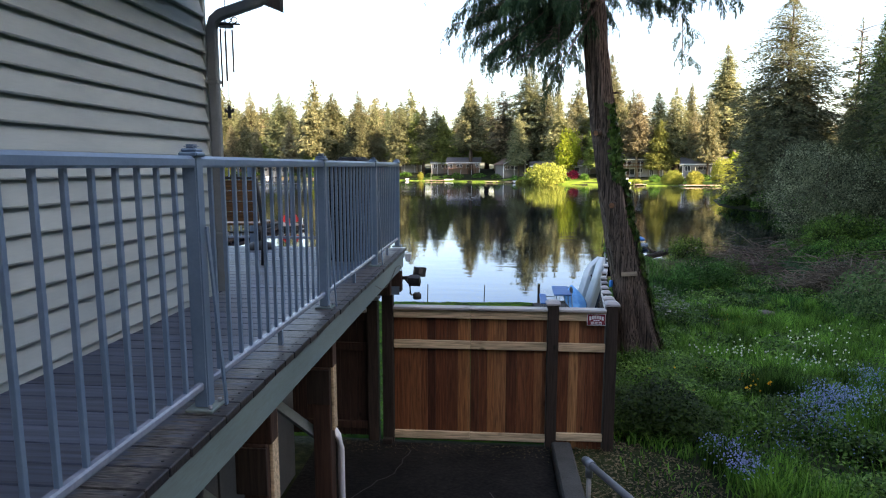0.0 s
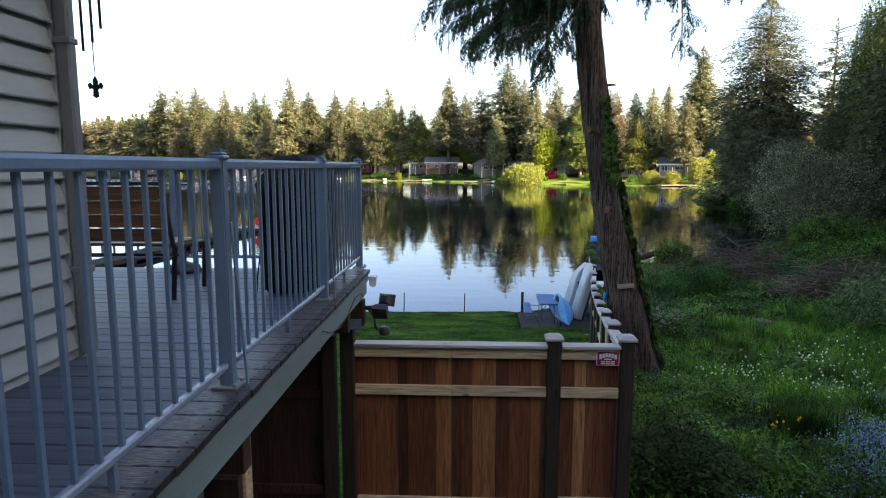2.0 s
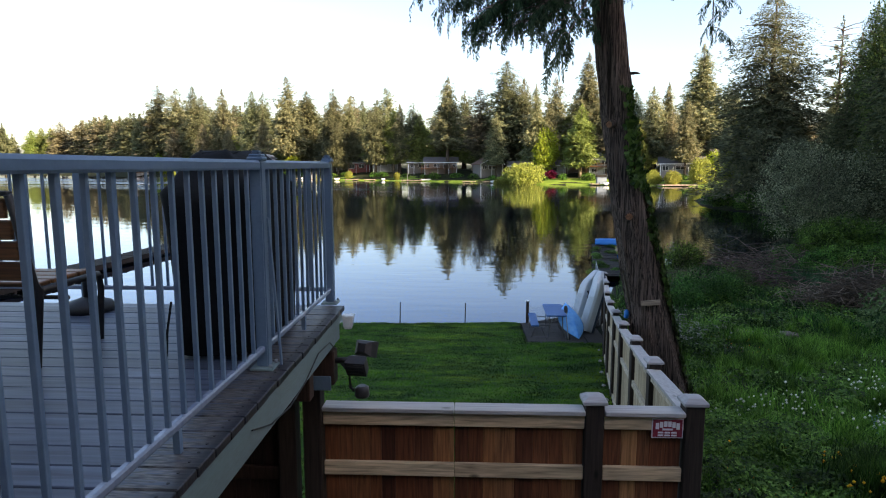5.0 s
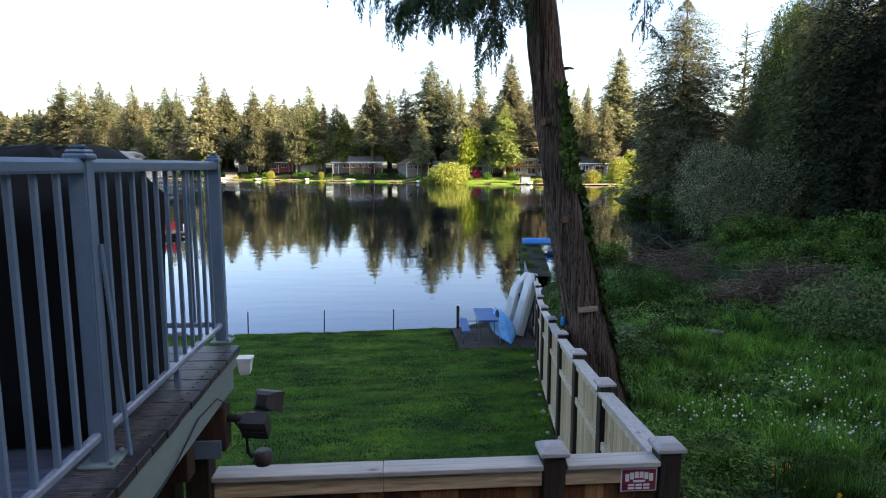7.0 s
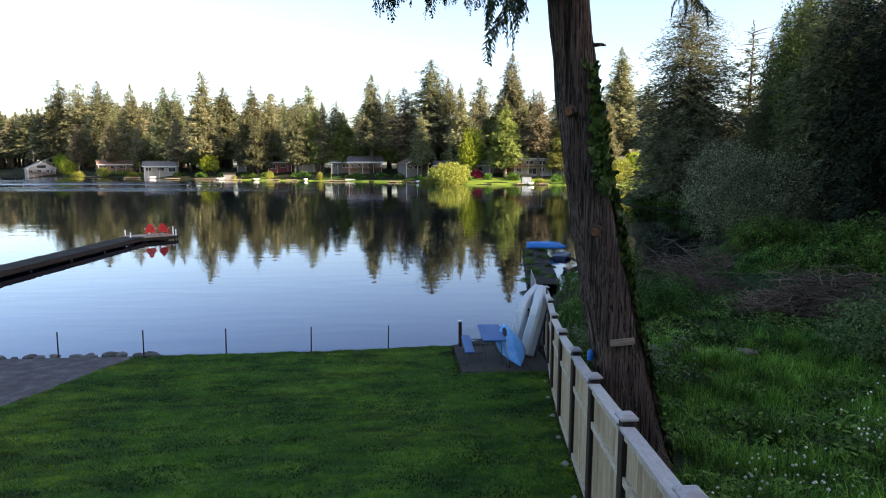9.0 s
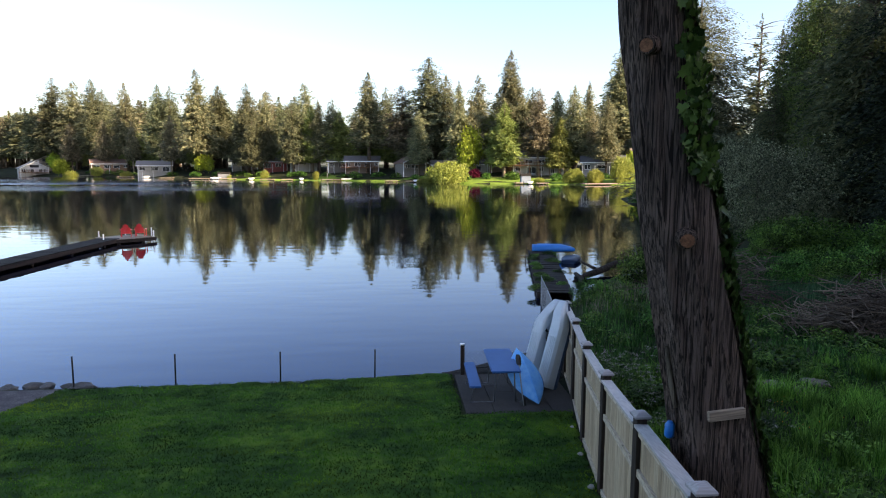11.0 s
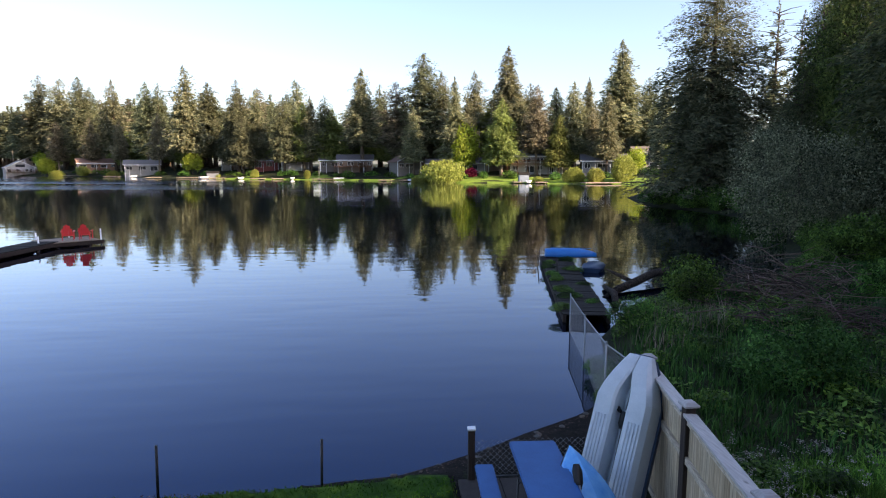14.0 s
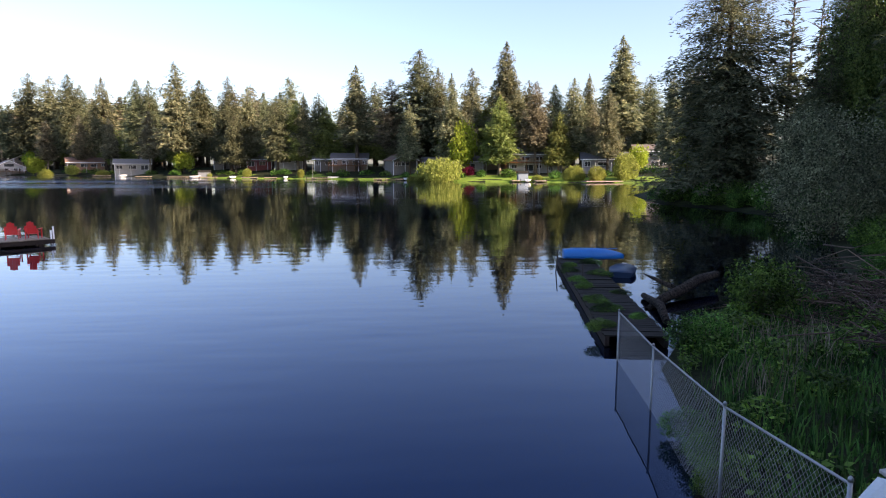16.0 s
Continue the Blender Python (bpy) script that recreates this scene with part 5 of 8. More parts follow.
for y in POST_Y:
    rail_post(RX, y, -6 < y < 0)
for x in (-1.3, -3.2, -5.1, -7.0, -8.9):
    rail_post(x, 0.20, False)
# lighter, glossier rail coat: part of the sky's reflection is in the colour
M_SHEENRAIL = mat("sheen_painted_bottom_rail", (0.17, 0.21, 0.29), (0.27, 0.31, 0.38), 9, 0.22, 0.05, stain=0.2)


def baluster_me(h):
    return mesh_of(box_bm((-0.0085, -0.0085, 0), (0.0085, 0.0085, h), 0.0015), "baluster", M_RAIL)


BAL = baluster_me(0.874)


def rail_run(p0, p1):
    """Top rail, bottom rail and balusters between two posts."""
    p0, p1 = Vector(p0), Vector(p1)
    d = (p1 - p0).normalized()
    s = Vector((-d.y, d.x, 0))
    a, b = p0 + d * 0.030, p1 - d * 0.030
    def bar(z0, z1, w, name, m, crown):
        hgt = z1 - z0
        ring = [(-w, 0.2), (-w * 0.85, 0), (w * 0.85, 0), (w, 0.2), (w, 0.75), (w * 0.6, 1.0 + crown), (-w * 0.6, 1.0 + crown), (-w, 0.75)]
        part(name, loft_bm([[e + s * u + Vector((0, 0, z0 + v * hgt)) for u, v in ring] for e in (a, b)], True, False), m, railing)
    bar(3.434, 3.478, 0.026, "top_rail", M_RAIL, 0.03)
    bar(2.540, 2.570, 0.015, "bottom_rail", M_SHEENRAIL, 0.0)
    ln = (b - a).length
    n = max(2, round(ln / 0.121))
    for k in range(1, n):
        q = a + d * (ln * k / n)
        part("baluster", BAL, None, railing, at=Matrix.Translation((q.x, q.y, 2.565)))
    m = (a + b) / 2
    part("foot", box_bm((m.x - 0.012, m.y - 0.012, DECK_Z), (m.x + 0.012, m.y + 0.012, 2.535)), M_RAIL, railing)


for y0, y1 in zip(POST_Y, POST_Y[1:]):
    rail_run((RX, y0, 0), (RX, y1, 0))
xs_back = [RX, -1.3, -3.2, -5.1, -7.0, -8.9]
for x0, x1 in zip(xs_back, xs_back[1:]):
    rail_run((x1, 0.20, 0), (x0, 0.20, 0))

# ---- things on the deck ----
grill = thing("covered_grill", "barbecue grill under a slack black vinyl cover on the deck", "grill", (0.22, -0.72, DECK_Z))
secs = []
for z, hx, hy in [(0.03, 0.215, 0.44), (0.2, 0.22, 0.45), (0.55, 0.225, 0.47), (0.78, 0.235, 0.50), (0.86, 0.245, 0.515), (0.93, 0.20, 0.43), (1.02, 0.15, 0.37), (1.075, 0.09, 0.30)]:
    ring = []
    for k in range(40):
        a = 2 * math.pi * k / 40
        c, s = math.cos(a), math.sin(a)
        e = 0.35
        q = 1 + 0.025 * math.sin(9 * a + z * 4) * (1.1 - z)
        ring.append((hx * q * math.copysign(abs(c) ** e, c), hy * q * math.copysign(abs(s) ** e, s), z + 0.012 * math.sin(5 * a + z * 7)))
    secs.append(ring)
part("cover", loft_bm(secs), M_BLACKCLOTH, grill)
part("side_shelf", box_bm((-0.17, 0.50, 0.80), (0.17, 0.82, 0.84), 0.01), M_BLACKMETAL, grill)
part("shelf_bracket", tube_bm([(0.0, 0.48, 0.45), (0.0, 0.74, 0.80)], 0.014, 6), M_BLACKMETAL, grill)
part("drawstring", tube_bm([(-0.22, -0.40, 0.3), (-0.235, -0.43, 0.15), (-0.25, -0.42, 0.0 + 0.012)], 0.006, 5), M_BLACKCLOTH, grill)

bench = thing("garden_bench", "slatted wooden garden bench with a black metal frame on the deck", "bench", (-0.60, -1.32, DECK_Z))
for k in range(4):
    part("back_slat", box_bm((-1.42, 0.02 - 0.03 * k - 0.012, 0.44 + 0.105 * k), (-0.03, 0.02 - 0.03 * k + 0.012, 0.535 + 0.105 * k), 0.006), M_BENCHWOOD, bench)
for k in range(4):
    part("seat_slat", box_bm((-1.42, 0.10 + 0.11 * k, 0.39), (-0.03, 0.195 + 0.11 * k, 0.415), 0.006), M_BENCHWOOD, bench)
part("top_bar", box_bm((-1.45, -0.10, 0.862), (0.0, -0.06, 0.885), 0.004), M_BLACKMETAL, bench)
for x in (0.0, -1.45):
    fr = part("end_frame", tube_bm([(x, -0.09, 0.87), (x, 0.03, 0.42), (x, 0.06, 0.38), (x, 0.0, 0.0)], [0.02, 0.02, 0.022, 0.02], 6), M_BLACKMETAL, bench)
    part("front_leg", tube_bm([(x, 0.06, 0.38), (x, 0.55, 0.38), (x, 0.57, 0.3), (x, 0.53, 0.0)], 0.02, 6), M_BLACKMETAL, bench)
part("cross_bar", tube_bm([(0, 0.28, 0.30), (-1.45, 0.28, 0.30)], 0.012, 6), M_BLACKMETAL, bench)

umb = thing("umbrella_base", "dark weighted umbrella base with a short collar on the deck", "umbrella base", (-1.10, -0.10, DECK_Z))
part("weight", loft_bm([[(r * math.cos(a), r * math.sin(a), z) for a in (2 * math.pi * k / 20 for k in range(20))] for r, z in [(0.16, 0), (0.165, 0.02), (0.15, 0.06), (0.06, 0.09), (0.04, 0.10)]]), M_BLACKMETAL, umb)
part("collar", tube_bm([(0, 0, 0.09), (0, 0, 0.30)], 0.032, 12), M_BLACKMETAL, umb)
cush = thing("folded_cloth", "crumpled pale grey cloth draped over the railing corner", "cloth", (0.02, 0.20, 3.48))
bm = bmesh.new()
bmesh.ops.create_icosphere(bm, subdivisions=3, radius=0.1)
for v in bm.verts:
    v.co *= 1 + 0.4 * noise.noise(v.co * 16) + 0.25 * noise.noise(v.co * 40)
    v.co.x *= 1.6
    v.co.y *= 0.7
    v.co.z = max(v.co.z * 0.42 + 0.012, -0.004)
for f in bm.faces:
    f.smooth = True
part("fabric", bm, mat("pale_grey_fabric", (0.38, 0.38, 0.36), (0.5, 0.5, 0.48), 20, 0.9, 0.4), cush)

# ---- gate and cross fence ----
FENCE_TOP = 1.75


def post_cap(x, y, z, parent, s=0.085):
    b = box_bm((x - s, y - s, z), (x + s, y + s, z + 0.028), 0.005)
    secs = [[(x - a, y - a, z + h), (x + a, y - a, z + h), (x + a, y + a, z + h), (x - a, y + a, z + h)] for a, h in ((s - 0.004, 0.028), (s * 0.55, 0.052), (s * 0.2, 0.058))]
    loft_bm(secs, True, False, b)
    part("cap", b, M_POSTCAP, parent)


def fence_post(x, y, z0, z1, s=0.065, cap=True):
    p = thing("fence_post", "dark-stained square timber fence post with a pale cap", "fence post", (0, 0, 0), "fence posts")
    part("shaft", box_bm((x - s, y - s, z0), (x + s, y + s, z1), 0.006), M_POSTDARK, p)
    if cap:
        post_cap(x, y, z1, p)
    return p


def board_panel(name, label, x0, x1, z_bot, top, category, seed, cap=True, low=0.10, rail=M_PALEWOOD, boards=M_CEDAR):
    """Upright boards between pale rails on a cross fence at y = 0."""
    g = thing(name, label, category)
    r = random.Random(seed)
    x = x0
    while x < x1 - 0.02:
        w = min(r.uniform(0.085, 0.142), x1 - x)
        part("board", box_bm((x + 0.0004, 0.012, z_bot), (x + w - 0.0004, 0.030 + r.uniform(0, 0.004), top - 0.015), 0.004), boards, g)
        x += w
    part("top_rail", box_bm((x0, -0.028, top - 0.135), (x1, 0.010, top - 0.030), 0.004), rail, g)
    part("mid_rail", box_bm((x0, -0.028, top - 0.515), (x1, 0.010, top - 0.415), 0.004), rail, g)
    part("bottom_rail", box_bm((x0, -0.028, z_bot + low), (x1, 0.010, z_bot + low + 0.095), 0.004), rail, g)
    if cap:
        part("cap_rail", box_bm((x0, -0.065, top - 0.026), (x1, 0.075, top + 0.006), 0.004), M_CAPWOOD, g)
    return g


fence_post(0.44, -0.02, 0.0, 2.0, 0.065, False)
fence_post(0.25, 0.0, 0.0, 1.83)
fence_post(2.43, 0.02, 0.0, 1.80)
fence_post(3.12, 0.02, -0.05, 1.80)
gate = board_panel("wooden_gate", "tall red cedar driveway gate with pale rails, shut", 0.508, 1.445, 0.055, FENCE_TOP, "gate", 3, low=0.025)
gate2 = board_panel("wooden_gate", "tall red cedar driveway gate with pale rails, shut", 1.448, 2.362, 0.055, FENCE_TOP, "gate", 4, low=0.025)
board_panel("timber_fence", "narrow red cedar fence panel with pale rails beside the gate", 2.50, 3.05, -0.06, FENCE_TOP, "fence", 6, low=0.17)
# dark beam wood in place of cedar puts the deck's shade into the boards
board_panel("timber_fence", "red cedar fence panel under the deck, shade put into its dark boards", -1.7, 0.18, 0.08, FENCE_TOP - 0.05, "fence", 9, rail=M_BEAM, boards=M_BEAM)
latch = thing("gate_stop", "small dark block at the foot of the gate post", "block", (0.44, -0.14, 0.05))
part("block", box_bm((-0.06, -0.04, 0), (0.06, 0.04, 0.07), 0.008), M_POSTDARK, latch)

sign = thing("fence_sign", "small maroon sign with white lettering on the timber fence", "sign", (2.935, -0.034, 1.635))
M_MAROON = mat("maroon_sign_paint", (0.20, 0.012, 0.03), (0.25, 0.02, 0.04), 20, 0.5, 0.02)
M_SIGNWHITE = mat("white_sign_paint", (0.74, 0.72, 0.74), (0.8, 0.78, 0.8), 20, 0.5, 0.02)
part("border", box_bm((-0.108, 0.0, -0.071), (0.108, 0.004, 0.071), 0.001), M_SIGNWHITE, sign)
part("panel", box_bm((-0.101, -0.0025, -0.064), (0.101, 0.0, 0.064), 0.0008), M_MAROON, sign)

for k in range(6):
    x, z = -0.083 + 0.0285 * k, 0.018 + 0.012 * (1 - ((k - 2.5) / 2.5) ** 2)
    part("bar", box_bm((x, -0.0045, z - 0.014 - 0.004 * abs(k - 2.5)), (x + 0.0235, -0.0026, z + 0.022)), M_SIGNWHITE, sign)
part("bar", box_bm((-0.036, -0.0045, -0.013), (0.036, -0.0026, 0.000)), M_SIGNWHITE, sign)
for z, w in ((-0.030, 0.066), (-0.050, 0.066)):
    for k in range(3):
        part("bar", box_bm((-w + k * 0.046, -0.0045, z - 0.006), (-w + k * 0.046 + 0.038, -0.0026, z + 0.006)), M_SIGNWHITE, sign)

flood = thing("security_light", "bronze twin-head security floodlight with a motion sensor under the deck", "floodlight", (0.63, -0.12, 2.06))
part("mount_block", box_bm((-0.20, -0.06, -0.10), (0.0, 0.06, 0.14), 0.008), M_BEAM, flood)
part("wall_plate", box_bm((-0.24, -0.075, -0.13), (-0.02, -0.062, -0.03), 0.004), M_RAIL, flood)
part("arm", tube_bm([(0.0, 0, 0.06), (0.10, -0.01, 0.07)], 0.022, 8), M_LAMPBODY, flood)


def lamp_head(c, tilt, turn):
    m = Matrix.Translation(c) @ Matrix.Rotation(radians(turn), 4, "Z") @ Matrix.Rotation(radians(tilt), 4, "X")
    h = part("lamp_head", loft_bm([[(-a, y, -b), (a, y, -b), (a, y, b), (-a, y, b)] for y, a, b in ((0.05, 0.03, 0.03), (0.02, 0.062, 0.05), (-0.05, 0.07, 0.056), (-0.06, 0.07, 0.056))], True, False), M_LAMPBODY, flood, at=m)
    part("lens", box_bm((-0.058, -0.064, -0.045), (0.058, -0.061, 0.045), 0.001), M_LAMPGLASS, h)
    for k in range(3):
        part("guard_wire", box_bm((-0.06, -0.07, -0.03 + 0.03 * k - 0.002), (0.06, -0.066, -0.03 + 0.03 * k + 0.002)), M_LAMPBODY, h)


lamp_head((0.165, -0.05, 0.055), 25, -10)
lamp_head((0.195, 0.05, 0.135), 20, 160)
part("lamp_arm", tube_bm([(0.08, 0, 0.068), (0.14, -0.02, 0.055), (0.17, -0.03, 0.03)], 0.014, 8), M_LAMPBODY, flood)
part("lamp_arm", tube_bm([(0.08, 0, 0.07), (0.16, 0.02, 0.085), (0.22, 0.03, 0.10)], 0.014, 8), M_LAMPBODY, flood)
part("sensor_arm", tube_bm([(0.03, 0, 0.06), (0.10, -0.03, -0.01), (0.105, -0.03, -0.12), (0.13, -0.03, -0.145)], 0.013, 8), M_LAMPBODY, flood)
part("sensor", loft_bm([[(0.185 + r * math.cos(a), -0.03 + r * math.sin(a), z) for a in (2 * math.pi * k / 14 for k in range(14))] for r, z in ((0.045, -0.185), (0.052, -0.17), (0.048, -0.12), (0.03, -0.105))]), M_LAMPBODY, flood)

# ---- side fence down to the lake ----
POSTS = [(3.12, 0.02, 1.80), (3.47, 2.11, 1.42), (3.77, 3.95, 1.14), (4.07, 5.80, 0.87), (4.40, 7.70, 0.62), (4.74, 9.70, 0.37), (5.12, 11.74, 0.17), (5.54, 13.78, 0.06), (5.86, 15.55, 0.02)]
for n, (x, y, z) in enumerate(POSTS[1:]):
    fence_post(x, y, z - 1.95, z, 0.055)
bm = box_bm((-0.0085, -0.0663, 0), (0.0085, 0.0663, 1.0), 0.002)
SIDE_BOARD = mesh_of(bm, "board", M_FENCEBOARD)
rs = random.Random(12)
for n, (a, b) in enumerate(zip(POSTS, POSTS[1:])):
    g = thing("timber_fence", "weathered pale timber fence panel stepping down the slope", "fence", (0, 0, 0), "side fence panels")
    va, vb = Vector(a), Vector(b)
    va.z -= 0.075
    vb.z -= 0.075
    d2 = Vector((vb.x - va.x, vb.y - va.y, 0))
    ln = d2.length
    d2.normalize()
    nrm = Vector((d2.y, -d2.x, 0))
    turn = math.atan2(d2.y, d2.x) - math.pi / 2
    def along(s, off, z):
        k = s / ln
        return Vector((va.x, va.y, 0)) + d2 * s + nrm * off + Vector((0, 0, va.z + (vb.z - va.z) * k + z))
    cnt = int((ln - 0.11) / 0.139)
    for k in range(cnt):
        s = 0.055 + (ln - 0.11) * (k + 0.5) / cnt
        top = along(s, 0.012, -0.03)
        hgt = 1.66 + rs.uniform(-0.006, 0.006)
        m = Matrix.Translation((top.x, top.y, top.z - hgt)) @ Matrix.Rotation(turn, 4, "Z") @ Matrix.Diagonal((1, (ln - 0.11) / cnt / 0.1375, hgt, 1))
        part("board", SIDE_BOARD, None, g, at=m)
    def bar(name, z0, z1, o0, o1, m):
        secs = [[along(s, o0, z0), along(s, o1, z0), along(s, o1, z1), along(s, o0, z1)] for s in (0.057, ln - 0.057)]
        part(name, loft_bm(secs, True, False), m, g)
    bar("cap_rail", -0.022, 0.006, -0.075, 0.065, M_CAPWOOD_Y)
    bar("top_rail", -0.12, -0.026, -0.030, 0.003, M_PALEWOOD_Y)
    bar("mid_rail", -0.56, -0.48, -0.030, 0.003, M_PALEWOOD_Y)
    bar("bottom_rail", -1.65, -1.57, -0.030, 0.003, M_PALEWOOD_Y)

# ---- chain-link fence into the water ----
link = thing("chain_link_fence", "galvanised chain-link fence running down into the lake", "fence")
CL = [(5.98, 16.1, -0.30, -1.9), (6.24, 18.24, -0.57, -2.3), (6.92, 21.56, -0.90, -2.9), (7.34, 24.15, -0.94, -3.2)]
for x, y, z, zb in CL:
    p = part("post", tube_bm([(x, y, zb), (x, y, z)], 0.018, 10), M_GALV, link)
    part("cap", tube_bm([(x, y, z), (x, y, z + 0.03), (x, y, z + 0.045)], [0.022, 0.020, 0.006], 10), M_GALV, p)


def mesh_wire(parent, a, b, z_low_a, z_low_b, pitch=0.075, r=0.0019):
    """Two sets of slanting wires between two posts."""
    a, b = Vector(a), Vector(b)
    ln = (Vector((b.x, b.y, 0)) - Vector((a.x, a.y, 0))).length
    hgt = max(a.z - z_low_a, b.z - z_low_b)
    V, F = [], []
    def put(s, t):
        k = s / ln
        top, low = a.z + (b.z - a.z) * k, z_low_a + (z_low_b - z_low_a) * k
        return (a.x + (b.x - a.x) * k, a.y + (b.y - a.y) * k, low + (top - low) * t)
    side = Vector((b.y - a.y, a.x - b.x, 0)).normalized()
    n = int((ln + hgt) / pitch)
    for sgn in (1, -1):
        for k in range(n + 1):
            s0 = k * pitch - hgt if sgn > 0 else k * pitch
            s1 = s0 + hgt if sgn > 0 else s0 - hgt
            if s0 == s1:
                continue
            lo, hi = (s0, s1) if s0 < s1 else (s1, s0)
            c0, c1 = max(lo, 0), min(hi, ln)
            if c1 <= c0:
                continue
            ta, tb = (c0 - s0) / (s1 - s0), (c1 - s0) / (s1 - s0)
            p, q = Vector(put(c0, ta)), Vector(put(c1, tb))
            d = (q - p).normalized()
            u = side * r
            w = d.cross(side) * r
            base = len(V)
            V += [p + u, p + w, p - u, p - w, q + u, q + w, q - u, q - w]
            F += [(base, base + 1, base + 5, base + 4), (base + 1, base + 2, base + 6, base + 5), (base + 2, base + 3, base + 7, base + 6), (base + 3, base, base + 4, base + 7)]
    ob = part("wire_mesh", tris_mesh("wire_mesh", [tuple(v) for v in V], F, M_WIRE), None, parent)
    ob["kind"] = "stuff"


for p, q in zip(CL, CL[1:]):
    part("top_bar", tube_bm([(p[0], p[1], p[2] - 0.02), (q[0], q[1], q[2] - 0.02)], 0.013, 8), M_GALV, link)
    mesh_wire(link, (p[0], p[1], p[2] - 0.03), (q[0], q[1], q[2] - 0.03), max(p[2] - 1.3, -2.25), max(q[2] - 1.3, -2.25))
low = thing("low_wire_fence", "low sagging strip of chain-link across the shore", "fence")
mesh_wire(low, (3.50, 15.66, -1.12), (5.80, 15.70, -1.15), -1.62, -1.66, 0.085, 0.002)
part("end_stake", tube_bm([(5.80, 15.70, -1.8), (5.80, 15.70, -1.1)], 0.014, 6), M_GALV, low)
sp = thing("capped_post", "short black post with a white cap at the lawn's corner", "post", (3.43, 15.60, 0))
part("shaft", box_bm((-0.045, -0.045, -1.9), (0.045, 0.045, -0.94), 0.006), M_POSTDARK, sp)
part("cap", box_bm((-0.056, -0.056, -0.94), (0.056, 0.056, -0.905), 0.008), M_WHITE, sp)

for x in (-7.55, -5.30, -3.09, -0.76, 1.39):
    rod = thing("steel_stake", "thin dark steel stake at the lawn's lake edge", "stake", (x, 15.66, 0), "stakes along the shore")
    part("rod", tube_bm([(0, 0, -1.95), (0.01 if x < -4 else 0.02, 0, -1.02)], 0.019, 7), M_BLACKMETAL, rod)

# ---- pad, table, boats ----
pad = thing("patio_pad", "brown paving pad in the lawn's corner under the picnic table", "patio", kind="structure")
for i in range(4):
    for j in range(4):
        x0, y0 = 3.24 + 0.575 * i, 13.16 + 0.61 * j
        z = -1.615 - 0.012 * j
        part("paving_slab", box_bm((x0 + 0.004, y0 + 0.004, z - 0.12), (x0 + 0.571, y0 + 0.606, z + 0.008 * ((i * 3 + j) % 2)), 0.006), M_PAD, pad)

PADZ = -1.61
table = thing("picnic_table", "blue moulded picnic table with an attached bench and steel tube legs", "picnic table", (4.12, 14.34, PADZ - 0.03), turn=-2)


def slab_top(lo, hi, r, parent, name):
    b = box_bm(lo, hi, r, 3)
    return part(name, b, M_TABLEBLUE, parent)


slab_top((-0.30, -0.78, 0.70), (0.30, 0.78, 0.745), 0.018, table, "tabletop")
slab_top((-0.74, -0.78, 0.40), (-0.50, 0.78, 0.44), 0.016, table, "bench_seat")
for y in (-0.55, 0.55):
    part("leg_frame", tube_bm([(-0.72, y, 0.02), (-0.22, y, 0.02), (-0.19, y, 0.70)], 0.015, 8), M_LEG, table)
    part("leg_frame", tube_bm([(0.40, y, 0.02), (0.22, y, 0.02), (0.19, y, 0.70)], 0.015, 8), M_LEG, table)
    part("bench_leg", tube_bm([(-0.70, y, 0.02), (-0.62, y, 0.40)], 0.013, 8), M_LEG, table)
    part("bench_arm", tube_bm([(-0.62, y, 0.39), (-0.20, y, 0.39)], 0.013, 8), M_LEG, table)
    part("brace", tube_bm([(0.0, y * 0.4, 0.69), (0.19, y, 0.28)], 0.009, 6), M_LEG, table)
    part("brace", tube_bm([(0.0, y * 0.4, 0.69), (-0.19, y, 0.28)], 0.009, 6), M_LEG, table)


def lean(base, top, face, twist=0.0):
    """A pose whose z runs from base to top and whose -y looks towards face."""
    z = (Vector(top) - Vector(base)).normalized()
    f = Vector(face)
    y = -(f - z * f.dot(z)).normalized()
    x = y.cross(z)
    m = Matrix((x, y, z)).transposed().to_4x4()
    return Matrix.Translation(base) @ m


kayak = new("kayak")
kayak.matrix_basis = lean((4.74, 13.50, PADZ + 0.03), (4.50, 14.62, -0.76), (0.30, -0.75, 0.6))
tagged(kayak, "small sky-blue plastic kayak leaning on the picnic table", "kayak")
secs = []
L = 1.42
for k in range(15):
    t = k / 14
    w = 0.40 * math.sin(math.pi * min(max(t, 0.004), 0.996)) ** 0.95
    d = 0.13 * math.sin(math.pi * min(max(t, 0.004), 0.996)) ** 0.5
    lift = 0.10 * (2 * t - 1) ** 2
    ring = []
    for a in (2 * math.pi * j / 12 for j in range(12)):
        c, s = math.cos(a), math.sin(a)
        ridge = 0.075 * max(0, 1 - abs(c) * 1.8) * (1 if s < 0 else -0.4) * math.sin(math.pi * t)
        ring.append((w * math.copysign(abs(c) ** 0.8, c), d * s * (1.0 if s < 0 else 0.6) - ridge - lift + 0.10, t * L))
    secs.append(ring)
part("hull", loft_bm(secs, True, False), M_KAYAK, kayak)
part("gunwale", tube_bm([(0.402 * math.sin(math.pi * k / 14) ** 0.95 if 0 < k < 14 else 0.0, 0.10 - 0.10 * (2 * k / 14 - 1) ** 2, L * k / 14) for k in range(15)], 0.010, 6), M_HULLBLUE, kayak)
part("gunwale", tube_bm([(-0.402 * math.sin(math.pi * k / 14) ** 0.95 if 0 < k < 14 else 0.0, 0.10 - 0.10 * (2 * k / 14 - 1) ** 2, L * k / 14) for k in range(15)], 0.010, 6), M_HULLBLUE, kayak)
paddle = thing("paddle", "short kayak paddle with a dark blade leaning on the table", "paddle")
